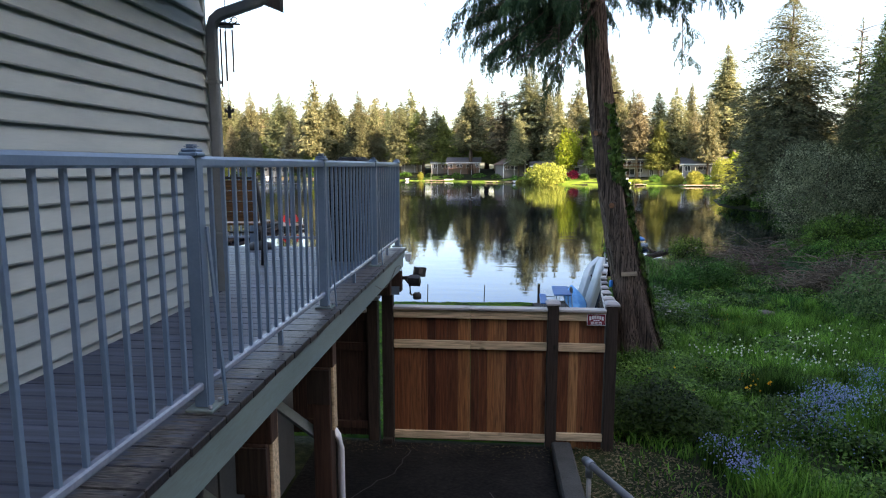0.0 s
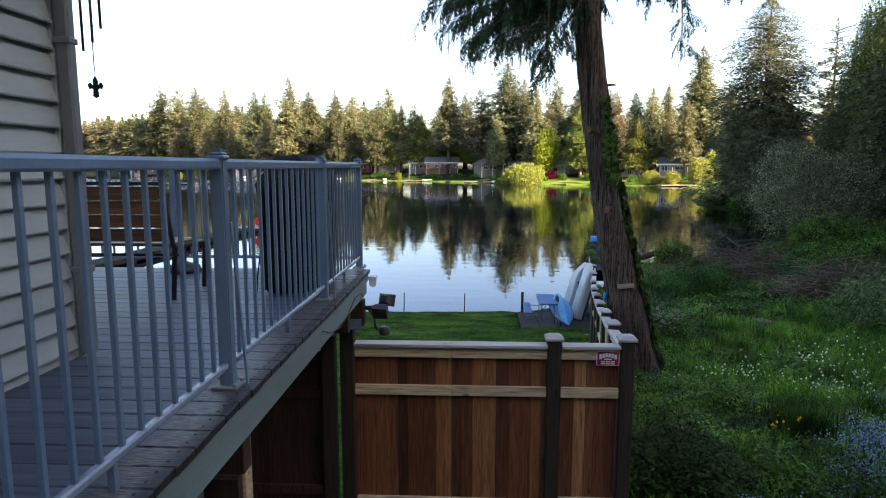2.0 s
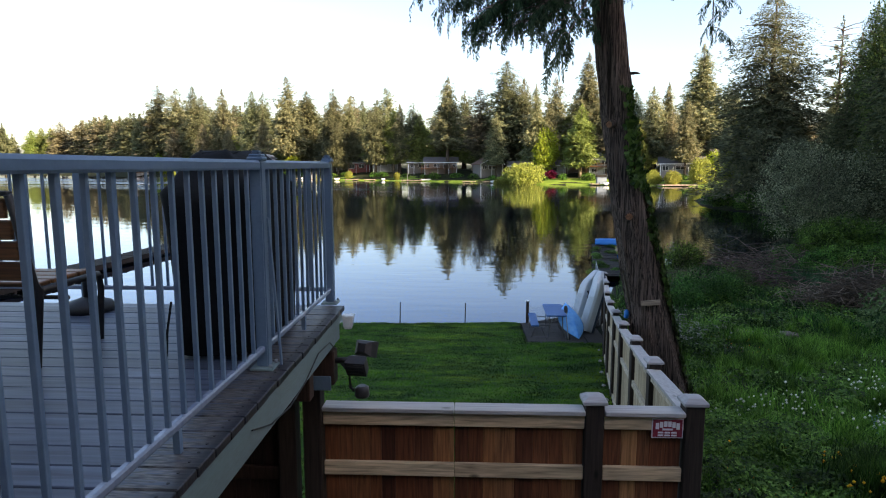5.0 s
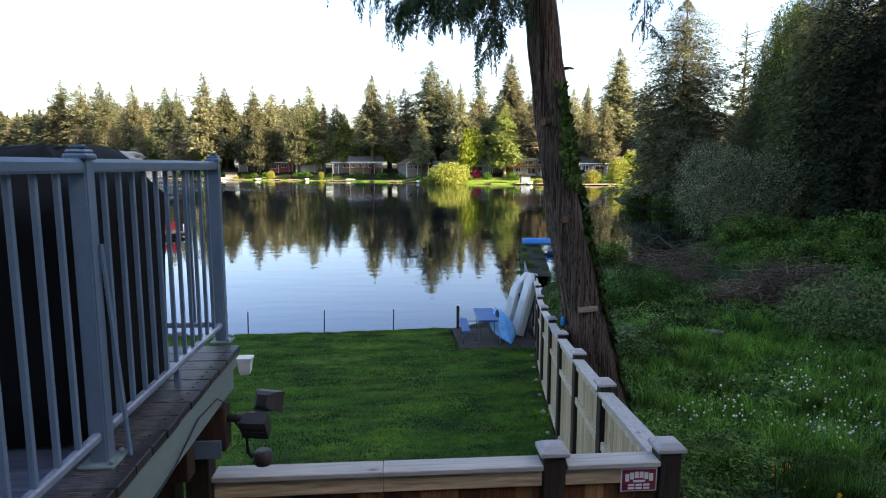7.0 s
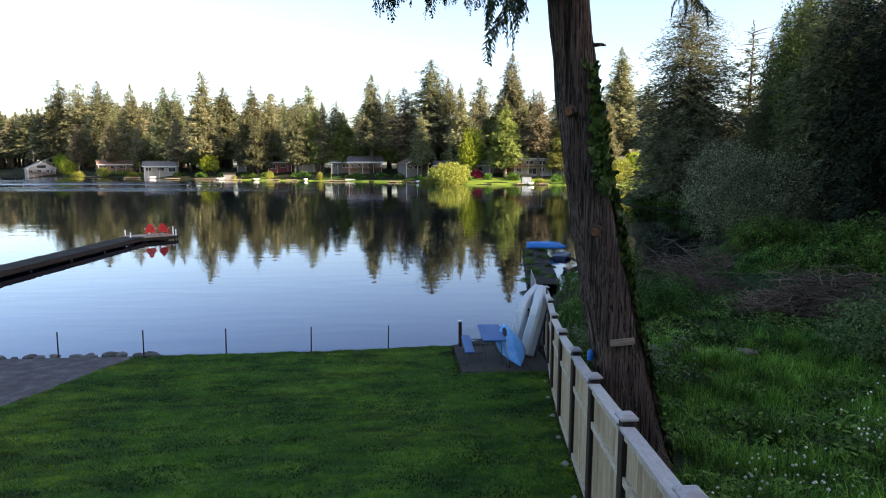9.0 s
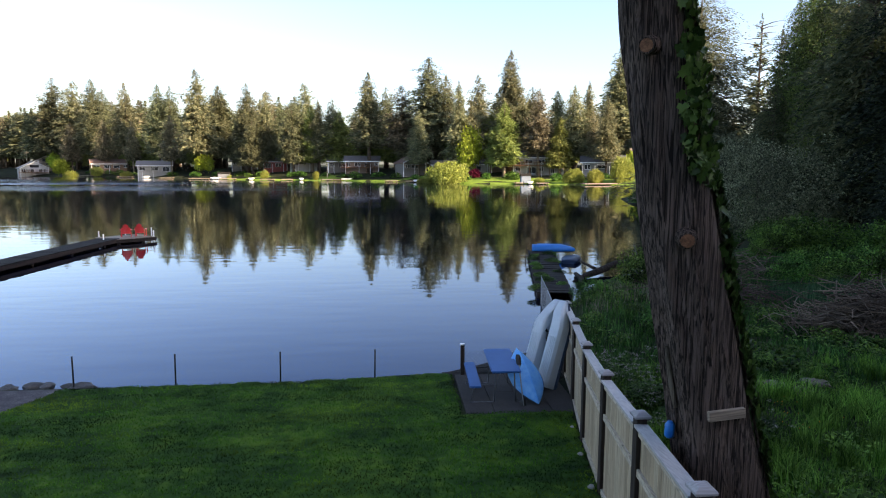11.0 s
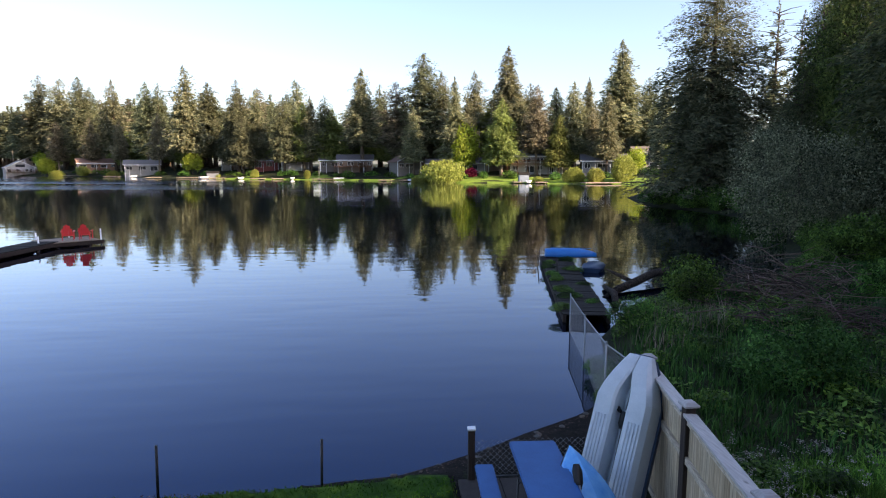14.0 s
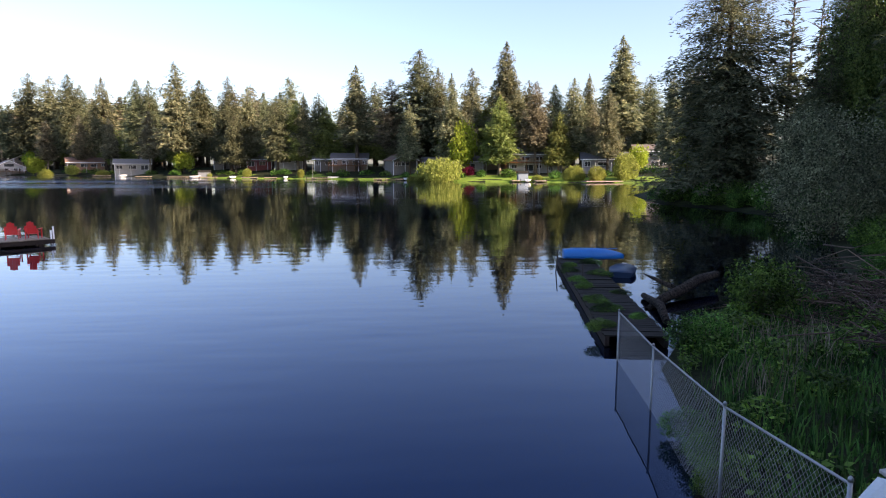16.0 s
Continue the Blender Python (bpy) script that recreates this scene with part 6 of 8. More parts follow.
pa, pb = Vector((4.44, 13.52, PADZ)), Vector((4.43, 14.00, -0.92))
part("shaft", tube_bm([pa, pb], 0.014, 8), M_GALV, paddle)
for e, s in ((pb, 1), (pa, -1)):
    d = (pb - pa).normalized() * s
    u = d.cross(Vector((0, 1, 0.3))).normalized()
    w = d.cross(u).normalized()
    part("blade", loft_bm([[e + d * (q - 0.05 if s > 0 else q - 0.28 + 0.05) * 1.0 + u * a * wd + w * b * 0.008 for a, b in ((-1, 0), (0, 1), (1, 0), (0, -1))] for q, wd in ((0, 0.015), (0.08, 0.05), (0.2, 0.06), (0.28, 0.035))], True, True), M_BLACKMETAL, paddle)

dinghy = new("twin_hull_dinghy")
dinghy.matrix_basis = lean((5.02, 14.72, PADZ - 0.02), (5.62, 15.22, 0.17), (-0.90, -0.70, 0.35))
tagged(dinghy, "scuffed white twin-hulled dinghy standing on its stern against the fence", "dinghy")
H = 1.95


def hull_side(s):
    """One of the two hulls: boxy with a flat bottom, closing in to the shared bow."""
    secs = []
    for k in range(17):
        t = k / 16
        q = max(0.0, (t - 0.68) / 0.32)
        outer = 0.40 - 0.23 * q ** 1.25
        inner = 0.085 - 0.083 * min(1.0, max(0.0, (t - 0.74) / 0.14)) ** 0.8
        dp = 0.27 * (1.0 - 0.80 * q ** 1.9)
        mid = (inner + outer) / 2
        ring = [(inner, 0.02), (inner + 0.004, -dp * 0.90), (inner + 0.035, -dp), (mid, -dp * 1.015), (outer - 0.06, -dp), (outer - 0.012, -dp * 0.72), (outer, 0.02)]
        secs.append([(s * x, y, t * H) for x, y in ring])
    return loft_bm(secs, True, False)


for s in (-1, 1):
    h = part("hull", hull_side(s), M_HULLWHITE, dinghy)
    for k in range(4):
        x = s * (0.165 + 0.045 * k)
        part("rib", box_bm((x - 0.010, -0.287, 0.05), (x + 0.010, -0.268, 1.10), 0.006), M_HULLWHITE, h)
part("deck_tray", loft_bm([[(-w, 0.02, z), (w, 0.02, z), (w * 0.98, 0.10, z), (-w * 0.98, 0.10, z)] for z, w in ((0, 0.43), (1.2, 0.43), (1.6, 0.35), (1.9, 0.19), (1.97, 0.12))], True, False), M_HULLBLUE, dinghy, "dark blue upper deck of the dinghy")
part("tunnel", box_bm((-0.080, 0.0, 0.02), (0.080, 0.018, 1.5)), M_HULLWHITE, dinghy)
part("motor_shaft", tube_bm([(0.0, -0.05, 0.1), (0.0, -0.08, 1.12)], 0.012, 8), M_BLACKMETAL, dinghy)
part("motor_pod", tube_bm([(0.0, -0.10, 0.98), (0.0, -0.11, 1.04), (0.0, -0.12, 1.16), (0.0, -0.12, 1.20)], [0.03, 0.045, 0.042, 0.015], 10), M_BLACKMETAL, dinghy)
for s in (-1, 1):
    part("propeller_blade", loft_bm([[(s * (0.02 + 0.11 * q), -0.14 - w * 0.3, 1.18 + 0.07 * q - w), (s * (0.02 + 0.11 * q), -0.13, 1.18 + 0.07 * q + w), (s * (0.02 + 0.11 * q), -0.12, 1.18 + 0.07 * q)] for q, w in ((0, 0.015), (0.4, 0.035), (0.8, 0.03), (1, 0.006))], True, True), M_BLACKMETAL, dinghy)
part("bow_eye", tube_bm([(0.0, -0.075, 1.84), (0.0, -0.062, 1.84)], 0.02, 10), M_BLACKMETAL, dinghy)
part("painter_rope", tube_bm([(0.0, -0.08, 1.84), (0.02, -0.12, 1.70), (0.01, -0.09, 1.5), (0.0, -0.09, 1.22)], 0.006, 5), M_BLACKMETAL, dinghy)

# ---- docks ----


def plank_dock(name, label, a, b, width, z, plank, material, posts, seed, skip=0.0):
    g = thing(name, label, "dock")
    a, b = Vector((*a, 0)), Vector((*b, 0))
    d = (b - a).normalized()
    n = Vector((d.y, -d.x, 0))
    ln = (b - a).length
    turn = math.atan2(d.y, d.x) - math.pi / 2
    r = random.Random(seed)
    me = mesh_of(box_bm((-width / 2, -plank / 2 + 0.006, -0.04), (width / 2, plank / 2 - 0.006, 0.0), 0.006), "plank", material)
    for k in range(int(ln / plank)):
        if r.random() < skip:
            continue
        p = a + d * (plank * (k + 0.5)) + n * r.uniform(-0.02, 0.02)
        part("plank", me, None, g, at=Matrix.Translation((p.x, p.y, z + r.uniform(-0.008, 0.008))) @ Matrix.Rotation(turn + r.uniform(-0.015, 0.015), 4, "Z"))
    for s in (-1, 1):
        secs = [[p + n * (s * width * 0.46 + o) + Vector((0, 0, zz)) for o, zz in ((-0.05, z - 0.26), (0.05, z - 0.26), (0.05, z - 0.045), (-0.05, z - 0.045))] for p in (a, b)]
        part("stringer", loft_bm(secs, True, False), M_POSTDARK, g)
    for k in range(posts):
        for s in (-1, 1):
            p = a + d * (ln * (k + 0.5) / posts) + n * (s * width * 0.43)
            part("pile", tube_bm([(p.x, p.y, -3.4), (p.x, p.y, z - 0.04)], 0.08, 9), M_POSTDARK, g)
    return g


plank_dock("weathered_dock", "old dark mossy plank dock with plants growing along it", (8.1, 25.0), (10.3, 36.8), 1.4, -1.72, 0.19, M_DOCKWOOD, 5, 3, 0.03)
plank_dock("floating_dock", "long dark plank dock reaching into the lake", (-18.9, 15.6), (-17.1, 44.2), 1.5, -1.62, 0.2, M_DOCKWOOD, 8, 4)
plank_dock("dock_platform", "sun-bleached square platform at the end of the long dock", (-17.6, 44.2), (-15.2, 46.3), 2.4, -1.66, 0.2, M_DOCKLIGHT, 2, 6)
for x, y in ((-18.2, 45.3), (-17.0, 46.6), (-15.6, 47.6), (-14.7, 45.6), (-17.0, 43.3)):
    st = thing("dock_post", "short pale mooring post on the dock platform", "post", (x, y, 0), "mooring posts")
    part("shaft", tube_bm([(0, 0, -2.6), (0, 0, -1.25)], 0.045, 8), M_WHITE, st)


def adirondack(x, y, z, turn):
    c = thing("adirondack_chair", "bright red adirondack chair on the dock platform", "chair", (x, y, z), "red chairs on the dock", turn=turn)
    for k in range(5):
        w = 0.062
        x0 = -0.30 + 0.13 * k
        tall = 1.0 - 0.065 * (k - 2) ** 2
        part("back_slat", loft_bm([[(x0 - w, -0.30 - 0.10 * q, 0.30 + (tall - 0.30) * q), (x0 + w, -0.30 - 0.10 * q, 0.30 + (tall - 0.30) * q), (x0 + w, -0.275 - 0.10 * q, 0.30 + (tall - 0.30) * q), (x0 - w, -0.275 - 0.10 * q, 0.30 + (tall - 0.30) * q)] for q in (0, 1)], True, False), M_RED, c)
    for k in range(4):
        part("seat_slat", box_bm((-0.30, -0.26 + 0.14 * k, 0.26 + 0.03 * k), (0.30, -0.14 + 0.14 * k, 0.285 + 0.03 * k), 0.004), M_RED, c)
    for s in (-1, 1):
        part("arm", box_bm((s * 0.38 - 0.07, -0.35, 0.54), (s * 0.38 + 0.07, 0.36, 0.565), 0.006), M_RED, c)
        part("front_leg", box_bm((s * 0.36 - 0.03, 0.24, 0), (s * 0.36 + 0.03, 0.33, 0.54), 0.004), M_RED, c)
        part("back_leg", box_bm((s * 0.33 - 0.02, -0.38, 0), (s * 0.33 + 0.02, -0.28, 0.54), 0.004), M_RED, c)
    c.matrix_basis = c.matrix_basis @ Matrix.Diagonal((0.84, 0.84, 0.9, 1))
    return c


adirondack(-16.35, 45.2, -1.66, 25)
adirondack(-15.55, 45.6, -1.66, 12)

canoe = new("upturned_canoe")
canoe.matrix_basis = pose(10.95, 36.3, -1.70, 0, 0, -12) @ Matrix.Diagonal((0.9, 0.95, 0.95, 1))
tagged(canoe, "bright blue canoe lying upside down across the dock", "canoe")
secs = []
for k in range(17):
    t = k / 16
    q = math.sin(math.pi * min(max(t, 0.006), 0.994)) ** 0.55 if t > 0.5 else 0.84 + 0.16 * math.sin(math.pi * t)
    secs.append([(2.7 * (t - 0.5), 0.42 * q * math.copysign(abs(math.cos(a)) ** 0.75, math.cos(a)), 0.02 + 0.42 * (0.35 + 0.65 * q) * math.sin(a) ** 0.8 if 0 < a < math.pi else 0.02) for a in (math.pi * j / 14 for j in range(15))])
part("hull", loft_bm(secs), M_CANOE, canoe)
part("keel", box_bm((-1.05, -0.015, 0.425), (1.05, 0.015, 0.455), 0.006), M_CANOE, canoe)
for s in (-1, 1):
    part("gunwale", tube_bm([(2.7 * (k / 12 - 0.5), s * 0.43 * (0.84 + 0.16 * math.sin(math.pi * k / 12) if k < 6 else math.sin(math.pi * k / 12) ** 0.55 if k < 12 else 0), 0.03) for k in range(13)], 0.022, 6), M_HULLBLUE, canoe)
dark = new("moored_rowboat")
dark.matrix_basis = pose(11.55, 34.6, -2.2, 0, 0, 66)
tagged(dark, "small dark blue rowing boat moored beside the dock", "rowing boat")
secs = [[(2.4 * (t - 0.5), 0.5 * w * math.cos(a), 0.45 * math.sin(a) * -1 * w + 0.40) for a in (math.pi * j / 12 for j in range(13))] for t, w in ((0, 0.72), (0.2, 0.95), (0.5, 1.0), (0.8, 0.7), (1.0, 0.06))]
part("hull", loft_bm(secs), M_HULLBLUE, dark)
part("bow_trim", box_bm((0.95, -0.09, 0.40), (1.08, 0.09, 0.42), 0.01), M_WHITE, dark)
for x, y, k in ((9.2, 35.3, -0.25), (9.1, 32.0, 0.02)):
    st = thing("mooring_pole", "thin dark pole standing in the water by the dock", "pole", (x, y, 0), "poles by the dock")
    part("shaft", tube_bm([(k * 1.0, -0.3, -3.0), (0, 0, -1.2)], 0.022, 7), M_POSTDARK, st)

log = thing("fallen_log", "thick fallen tree trunk lying in the shallows", "log")
part("stem", tube_bm([(9.9, 28.6, -2.05), (10.6, 29.2, -1.86), (11.6, 30.0, -1.75), (12.6, 30.9, -1.62), (13.6, 31.6, -1.58)], [0.10, 0.14, 0.165, 0.165, 0.13], 10), M_LOG, log)
part("branch", tube_bm([(11.4, 29.9, -1.7), (11.0, 30.6, -1.5), (10.9, 31.2, -1.45)], [0.09, 0.06, 0.02], 7), M_LOG, log)
log2 = thing("fallen_log", "short dark log resting against the old dock", "log")
part("stem", tube_bm([(9.7, 26.9, -1.95), (10.15, 28.3, -1.82), (10.4, 30.0, -1.9)], [0.10, 0.13, 0.09], 9), M_LOG, log2)

# ---- stones ----
ROCKS = [rock_mesh(k, M_ROCK) for k in range(4)]
PALE = [rock_mesh(k + 5, M_PALEROCK) for k in range(3)]
MUDDY = [rock_mesh(k + 9, M_MUDROCK) for k in range(3)]
rr = random.Random(21)
for n in range(34):
    x = -19 + n * 0.42 + rr.uniform(-0.15, 0.15)
    if x > -5.2:
        x = -5.2 + (n - 33) * -0.7
    s = rr.uniform(0.08, 0.22)
    ob = part("shore_stone", ROCKS[n % 4], None, at=Matrix.Translation((x, 15.86 + rr.uniform(-0.08, 0.1), -1.80)) @ Matrix.Rotation(rr.uniform(0, 6), 4, "Z") @ Matrix.Diagonal((s * 1.3, s, s, 1)))
    tagged(ob, "dark rounded stone on the gravel's lake edge", "stone", "stones along the shore")
for x, y, s in ((9.3, 14.5, 0.22), (9.7, 15.2, 0.26), (10.0, 13.9, 0.24), (10.4, 13.6, 0.2), (11.0, 14.1, 0.22), (9.6, 14.2, 0.16), (7.1, 12.0, 0.10)):
    ob = part("meadow_stone", MUDDY[rr.randrange(3)], None, at=Matrix.Translation((x, y, float(ground_z(x, y)) + 0.06)) @ Matrix.Rotation(rr.uniform(0, 6), 4, "Z") @ Matrix.Diagonal((s * 1.4, s, s * 0.7, 1)))
    tagged(ob, "flat brown-grey rock half sunk in the meadow grass", "rock", "rocks in the meadow")
for n in range(9):
    y = 2.3 + n * 1.25
    x = float(fence_x(y)) - 0.22
    s = rr.uniform(0.03, 0.055)
    ob = part("edge_stone", PALE[n % 3], None, at=Matrix.Translation((x, y, float(ground_z(x, y)) + 0.04)) @ Matrix.Diagonal((s, s * 1.3, s, 1)))
    tagged(ob, "small white stone at the foot of the fence", "stone", "stones under the fence")
for n in range(14):
    x = rr.uniform(1.2, 6.0)
    y = float(np.interp(x, [1.2, 3.0, 4.5, 6.0], [15.95, 16.5, 17.5, 18.4])) + rr.uniform(-0.35, 0.1)
    s = rr.uniform(0.02, 0.05)
    ob = part("beach_stone", (ROCKS + MUDDY)[n % 7], None, at=Matrix.Translation((x, y, float(ground_z(x, y)) + 0.03)) @ Matrix.Diagonal((s * 1.3, s, s, 1)))
    tagged(ob, "small stone on the muddy shore", "stone", "stones on the beach")

# ---- the great cedar by the fence ----
great = thing("great_cedar", "leaning red cedar trunk wrapped in ivy with drooping boughs", "cedar tree")
AXIS = [(-1.3, 5.42, 7.20, 0.80), (-0.85, 5.32, 7.20, 0.66), (-0.3, 5.19, 7.20, 0.55), (0.4, 5.05, 7.19, 0.49), (1.1, 4.89, 7.18, 0.455), (1.9, 4.70, 7.17, 0.43), (2.7, 4.53, 7.16, 0.405), (3.5, 4.38, 7.16, 0.375), (4.3, 4.24, 7.16, 0.35),
        (5.2, 4.10, 7.17, 0.33), (6.2, 3.98, 7.18, 0.315), (8, 3.80, 7.2, 0.29), (11, 3.6, 7.3, 0.24), (15, 3.5, 7.4, 0.16), (19, 3.45, 7.5, 0.05)]


def trunk_axis(z):
    zs = [a[0] for a in AXIS]
    x, y, r = (float(np.interp(z, zs, [a[i] for a in AXIS])) for i in (1, 2, 3))
    return x - 0.2 * r, y, 0.79 * r


secs = []
for k in range(150):
    z = -1.3 + 20.3 * (k / 149) ** 1.25
    x, y, r = trunk_axis(z)
    ring = []
    for j in range(72):
        a = 2 * math.pi * j / 72
        flute = 0.075 * math.sin(5 * a + 0.35 * z + 0.6) * (1.0 if z > 0.6 else 1.0 + (0.6 - z) * 0.9) + 0.04 * math.sin(9 * a - 0.5 * z)
        strip = 0.030 * noise.noise(Vector((math.cos(a) * 9, math.sin(a) * 9, z * 0.8))) + 0.022 * noise.noise(Vector((math.cos(a) * 22, math.sin(a) * 22, z * 1.6)))
        q = r * (1 + flute) + strip
        ring.append((x + q * math.cos(a), y + q * math.sin(a), z))
    secs.append(ring)
part("trunk", loft_bm(secs), M_BARK, great)


def on_trunk(z, ang, out=0.0):
    x, y, r = trunk_axis(z)
    return Vector((x + (r + out) * math.cos(ang), y + (r + out) * math.sin(ang), z))


for z, a, r in ((2.58, -1.90, 0.075), (4.18, -2.25, 0.07), (4.0, -0.5, 0.035)):
    p, q = on_trunk(z, a, -0.05), on_trunk(z - 0.02, a, 0.10)
    stub = part("branch_stub", tube_bm([p, p.lerp(q, 0.6), q], [r * 1.35, r * 1.1, r], 10), M_BARK, great)
    d = (q - p).normalized()
    part("cut_face", tube_bm([q - d * 0.002, q + d * 0.006], r * 0.80, 10), M_FRESHCUT, stub)
p = on_trunk(5.05, -0.25, 0)
part("snag", tube_bm([p, p + Vector((0.12, -0.03, 0.01)), p + Vector((0.19, -0.03, 0.0))], [0.035, 0.024, 0.014], 6), M_BARK, great)
# scar on the flank
part("scar", loft_bm([[on_trunk(z, 3.35 + s * w, 0.012 - 0.05 * (1 - abs(s))) for s in (-1, -0.5, 0, 0.5, 1)] for z, w in ((0.95, 0.01), (1.05, 0.07), (1.2, 0.09), (1.4, 0.06), (1.55, 0.01))], False, True), M_BARKPALE, great, "pale healed bark scar")
board = thing("nailed_board", "short weathered board nailed to the cedar trunk", "board", (0, 0, 0))
cpt = on_trunk(1.02, -1.62, 0.03)
part("plank", box_bm((-0.17, -0.02, -0.045), (0.17, 0.02, 0.045), 0.004), M_DOCKLIGHT, board, at=pose(cpt.x - 0.02, cpt.y - 0.03, cpt.z, 0, -4, 3))
jug = thing("blue_jug", "small blue plastic jug hung low on the cedar trunk", "jug")
jp = on_trunk(0.72, -3.1, 0.045)
part("body", loft_bm([[(jp.x + r * math.cos(a), jp.y + r * math.sin(a), jp.z + z) for a in (2 * math.pi * k / 14 for k in range(14))] for r, z in ((0.03, -0.085), (0.045, -0.07), (0.045, 0.04), (0.03, 0.065), (0.022, 0.075))]), M_CANOE, jug)

# ivy up the trunk
rng2 = np.random.default_rng(77)
IVY = [(-0.9, 0.9, 150, -0.32, 0.19), (0.9, 2.05, 170, -0.47, 0.16), (2.05, 2.55, 120, -0.66, 0.19), (2.52, 3.1, 70, -0.58, 0.18), (3.0, 4.25, 280, -1.02, 0.30), (4.2, 4.8, 60, -0.92, 0.24)]
zz = np.concatenate([rng2.uniform(z0, z1, k) for z0, z1, k, _, _ in IVY])
n = len(zz)
aa = np.concatenate([a + w * np.clip(rng2.normal(size=k), -1.8, 1.8) for _, _, k, a, w in IVY]) + 0.07 * np.sin(zz * 5.0)
cen = np.array([on_trunk(z, a, 0.025 + 0.05 * k) for z, a, k in zip(zz, aa, rng2.random(n))])
al = rot_rows(n, rng2) * 0.6 + np.array([0, 0, -0.8])
al /= np.linalg.norm(al, axis=1, keepdims=True)
outv = np.stack([np.cos(aa), np.sin(aa), np.zeros(n)], -1)
sd = np.cross(al, outv + 0.4 * rot_rows(n, rng2))
sd /= np.linalg.norm(sd, axis=1, keepdims=True)
# five-lobed leaves, folded a little along the midrib
lobes = np.array([(0, -0.75), (0.42, -0.95), (0.78, -0.35), (0.45, -0.1), (0.55, 0.42), (0.2, 0.35), (0, 1.0), (-0.2, 0.35), (-0.55, 0.42), (-0.45, -0.1), (-0.78, -0.35), (-0.42, -0.95)])
size = 0.042 + 0.038 * rng2.random(n)
up = np.cross(sd, al)
ring = cen[:, None] + (lobes[None, :, :1] * sd[:, None] + lobes[None, :, 1:] * al[:, None] + 0.25 * np.abs(lobes[None, :, :1]) * up[:, None]) * size[:, None, None]
v = np.concatenate([cen[:, None], ring], 1).reshape(-1, 3)
fan = np.array([(0, k + 1, (k + 1) % 12 + 1) for k in range(12)])
f = (np.arange(n)[:, None, None] * 13 + fan[None]).reshape(-1, 3)
ivy = thing("ivy", "glossy dark ivy climbing the cedar trunk", "ivy")
part("leaves", tris_mesh("leaves", v, f, F_IVY), None, ivy)
bm = bmesh.new()
for k in range(4):
    tube_bm([on_trunk(z, float(np.interp(z, [0, 1.5, 2.3, 2.9, 3.6, 5], [-0.34, -0.46, -0.66, -0.52, -0.98, -0.78])) + 0.07 * (k - 1.5), 0.012) for z in np.linspace(-0.9, 4.5, 26)], [0.016 - 0.0005 * i for i in range(26)], 6, bm)
tagged(part("stems", bm, M_BARK, ivy), kind="stuff")


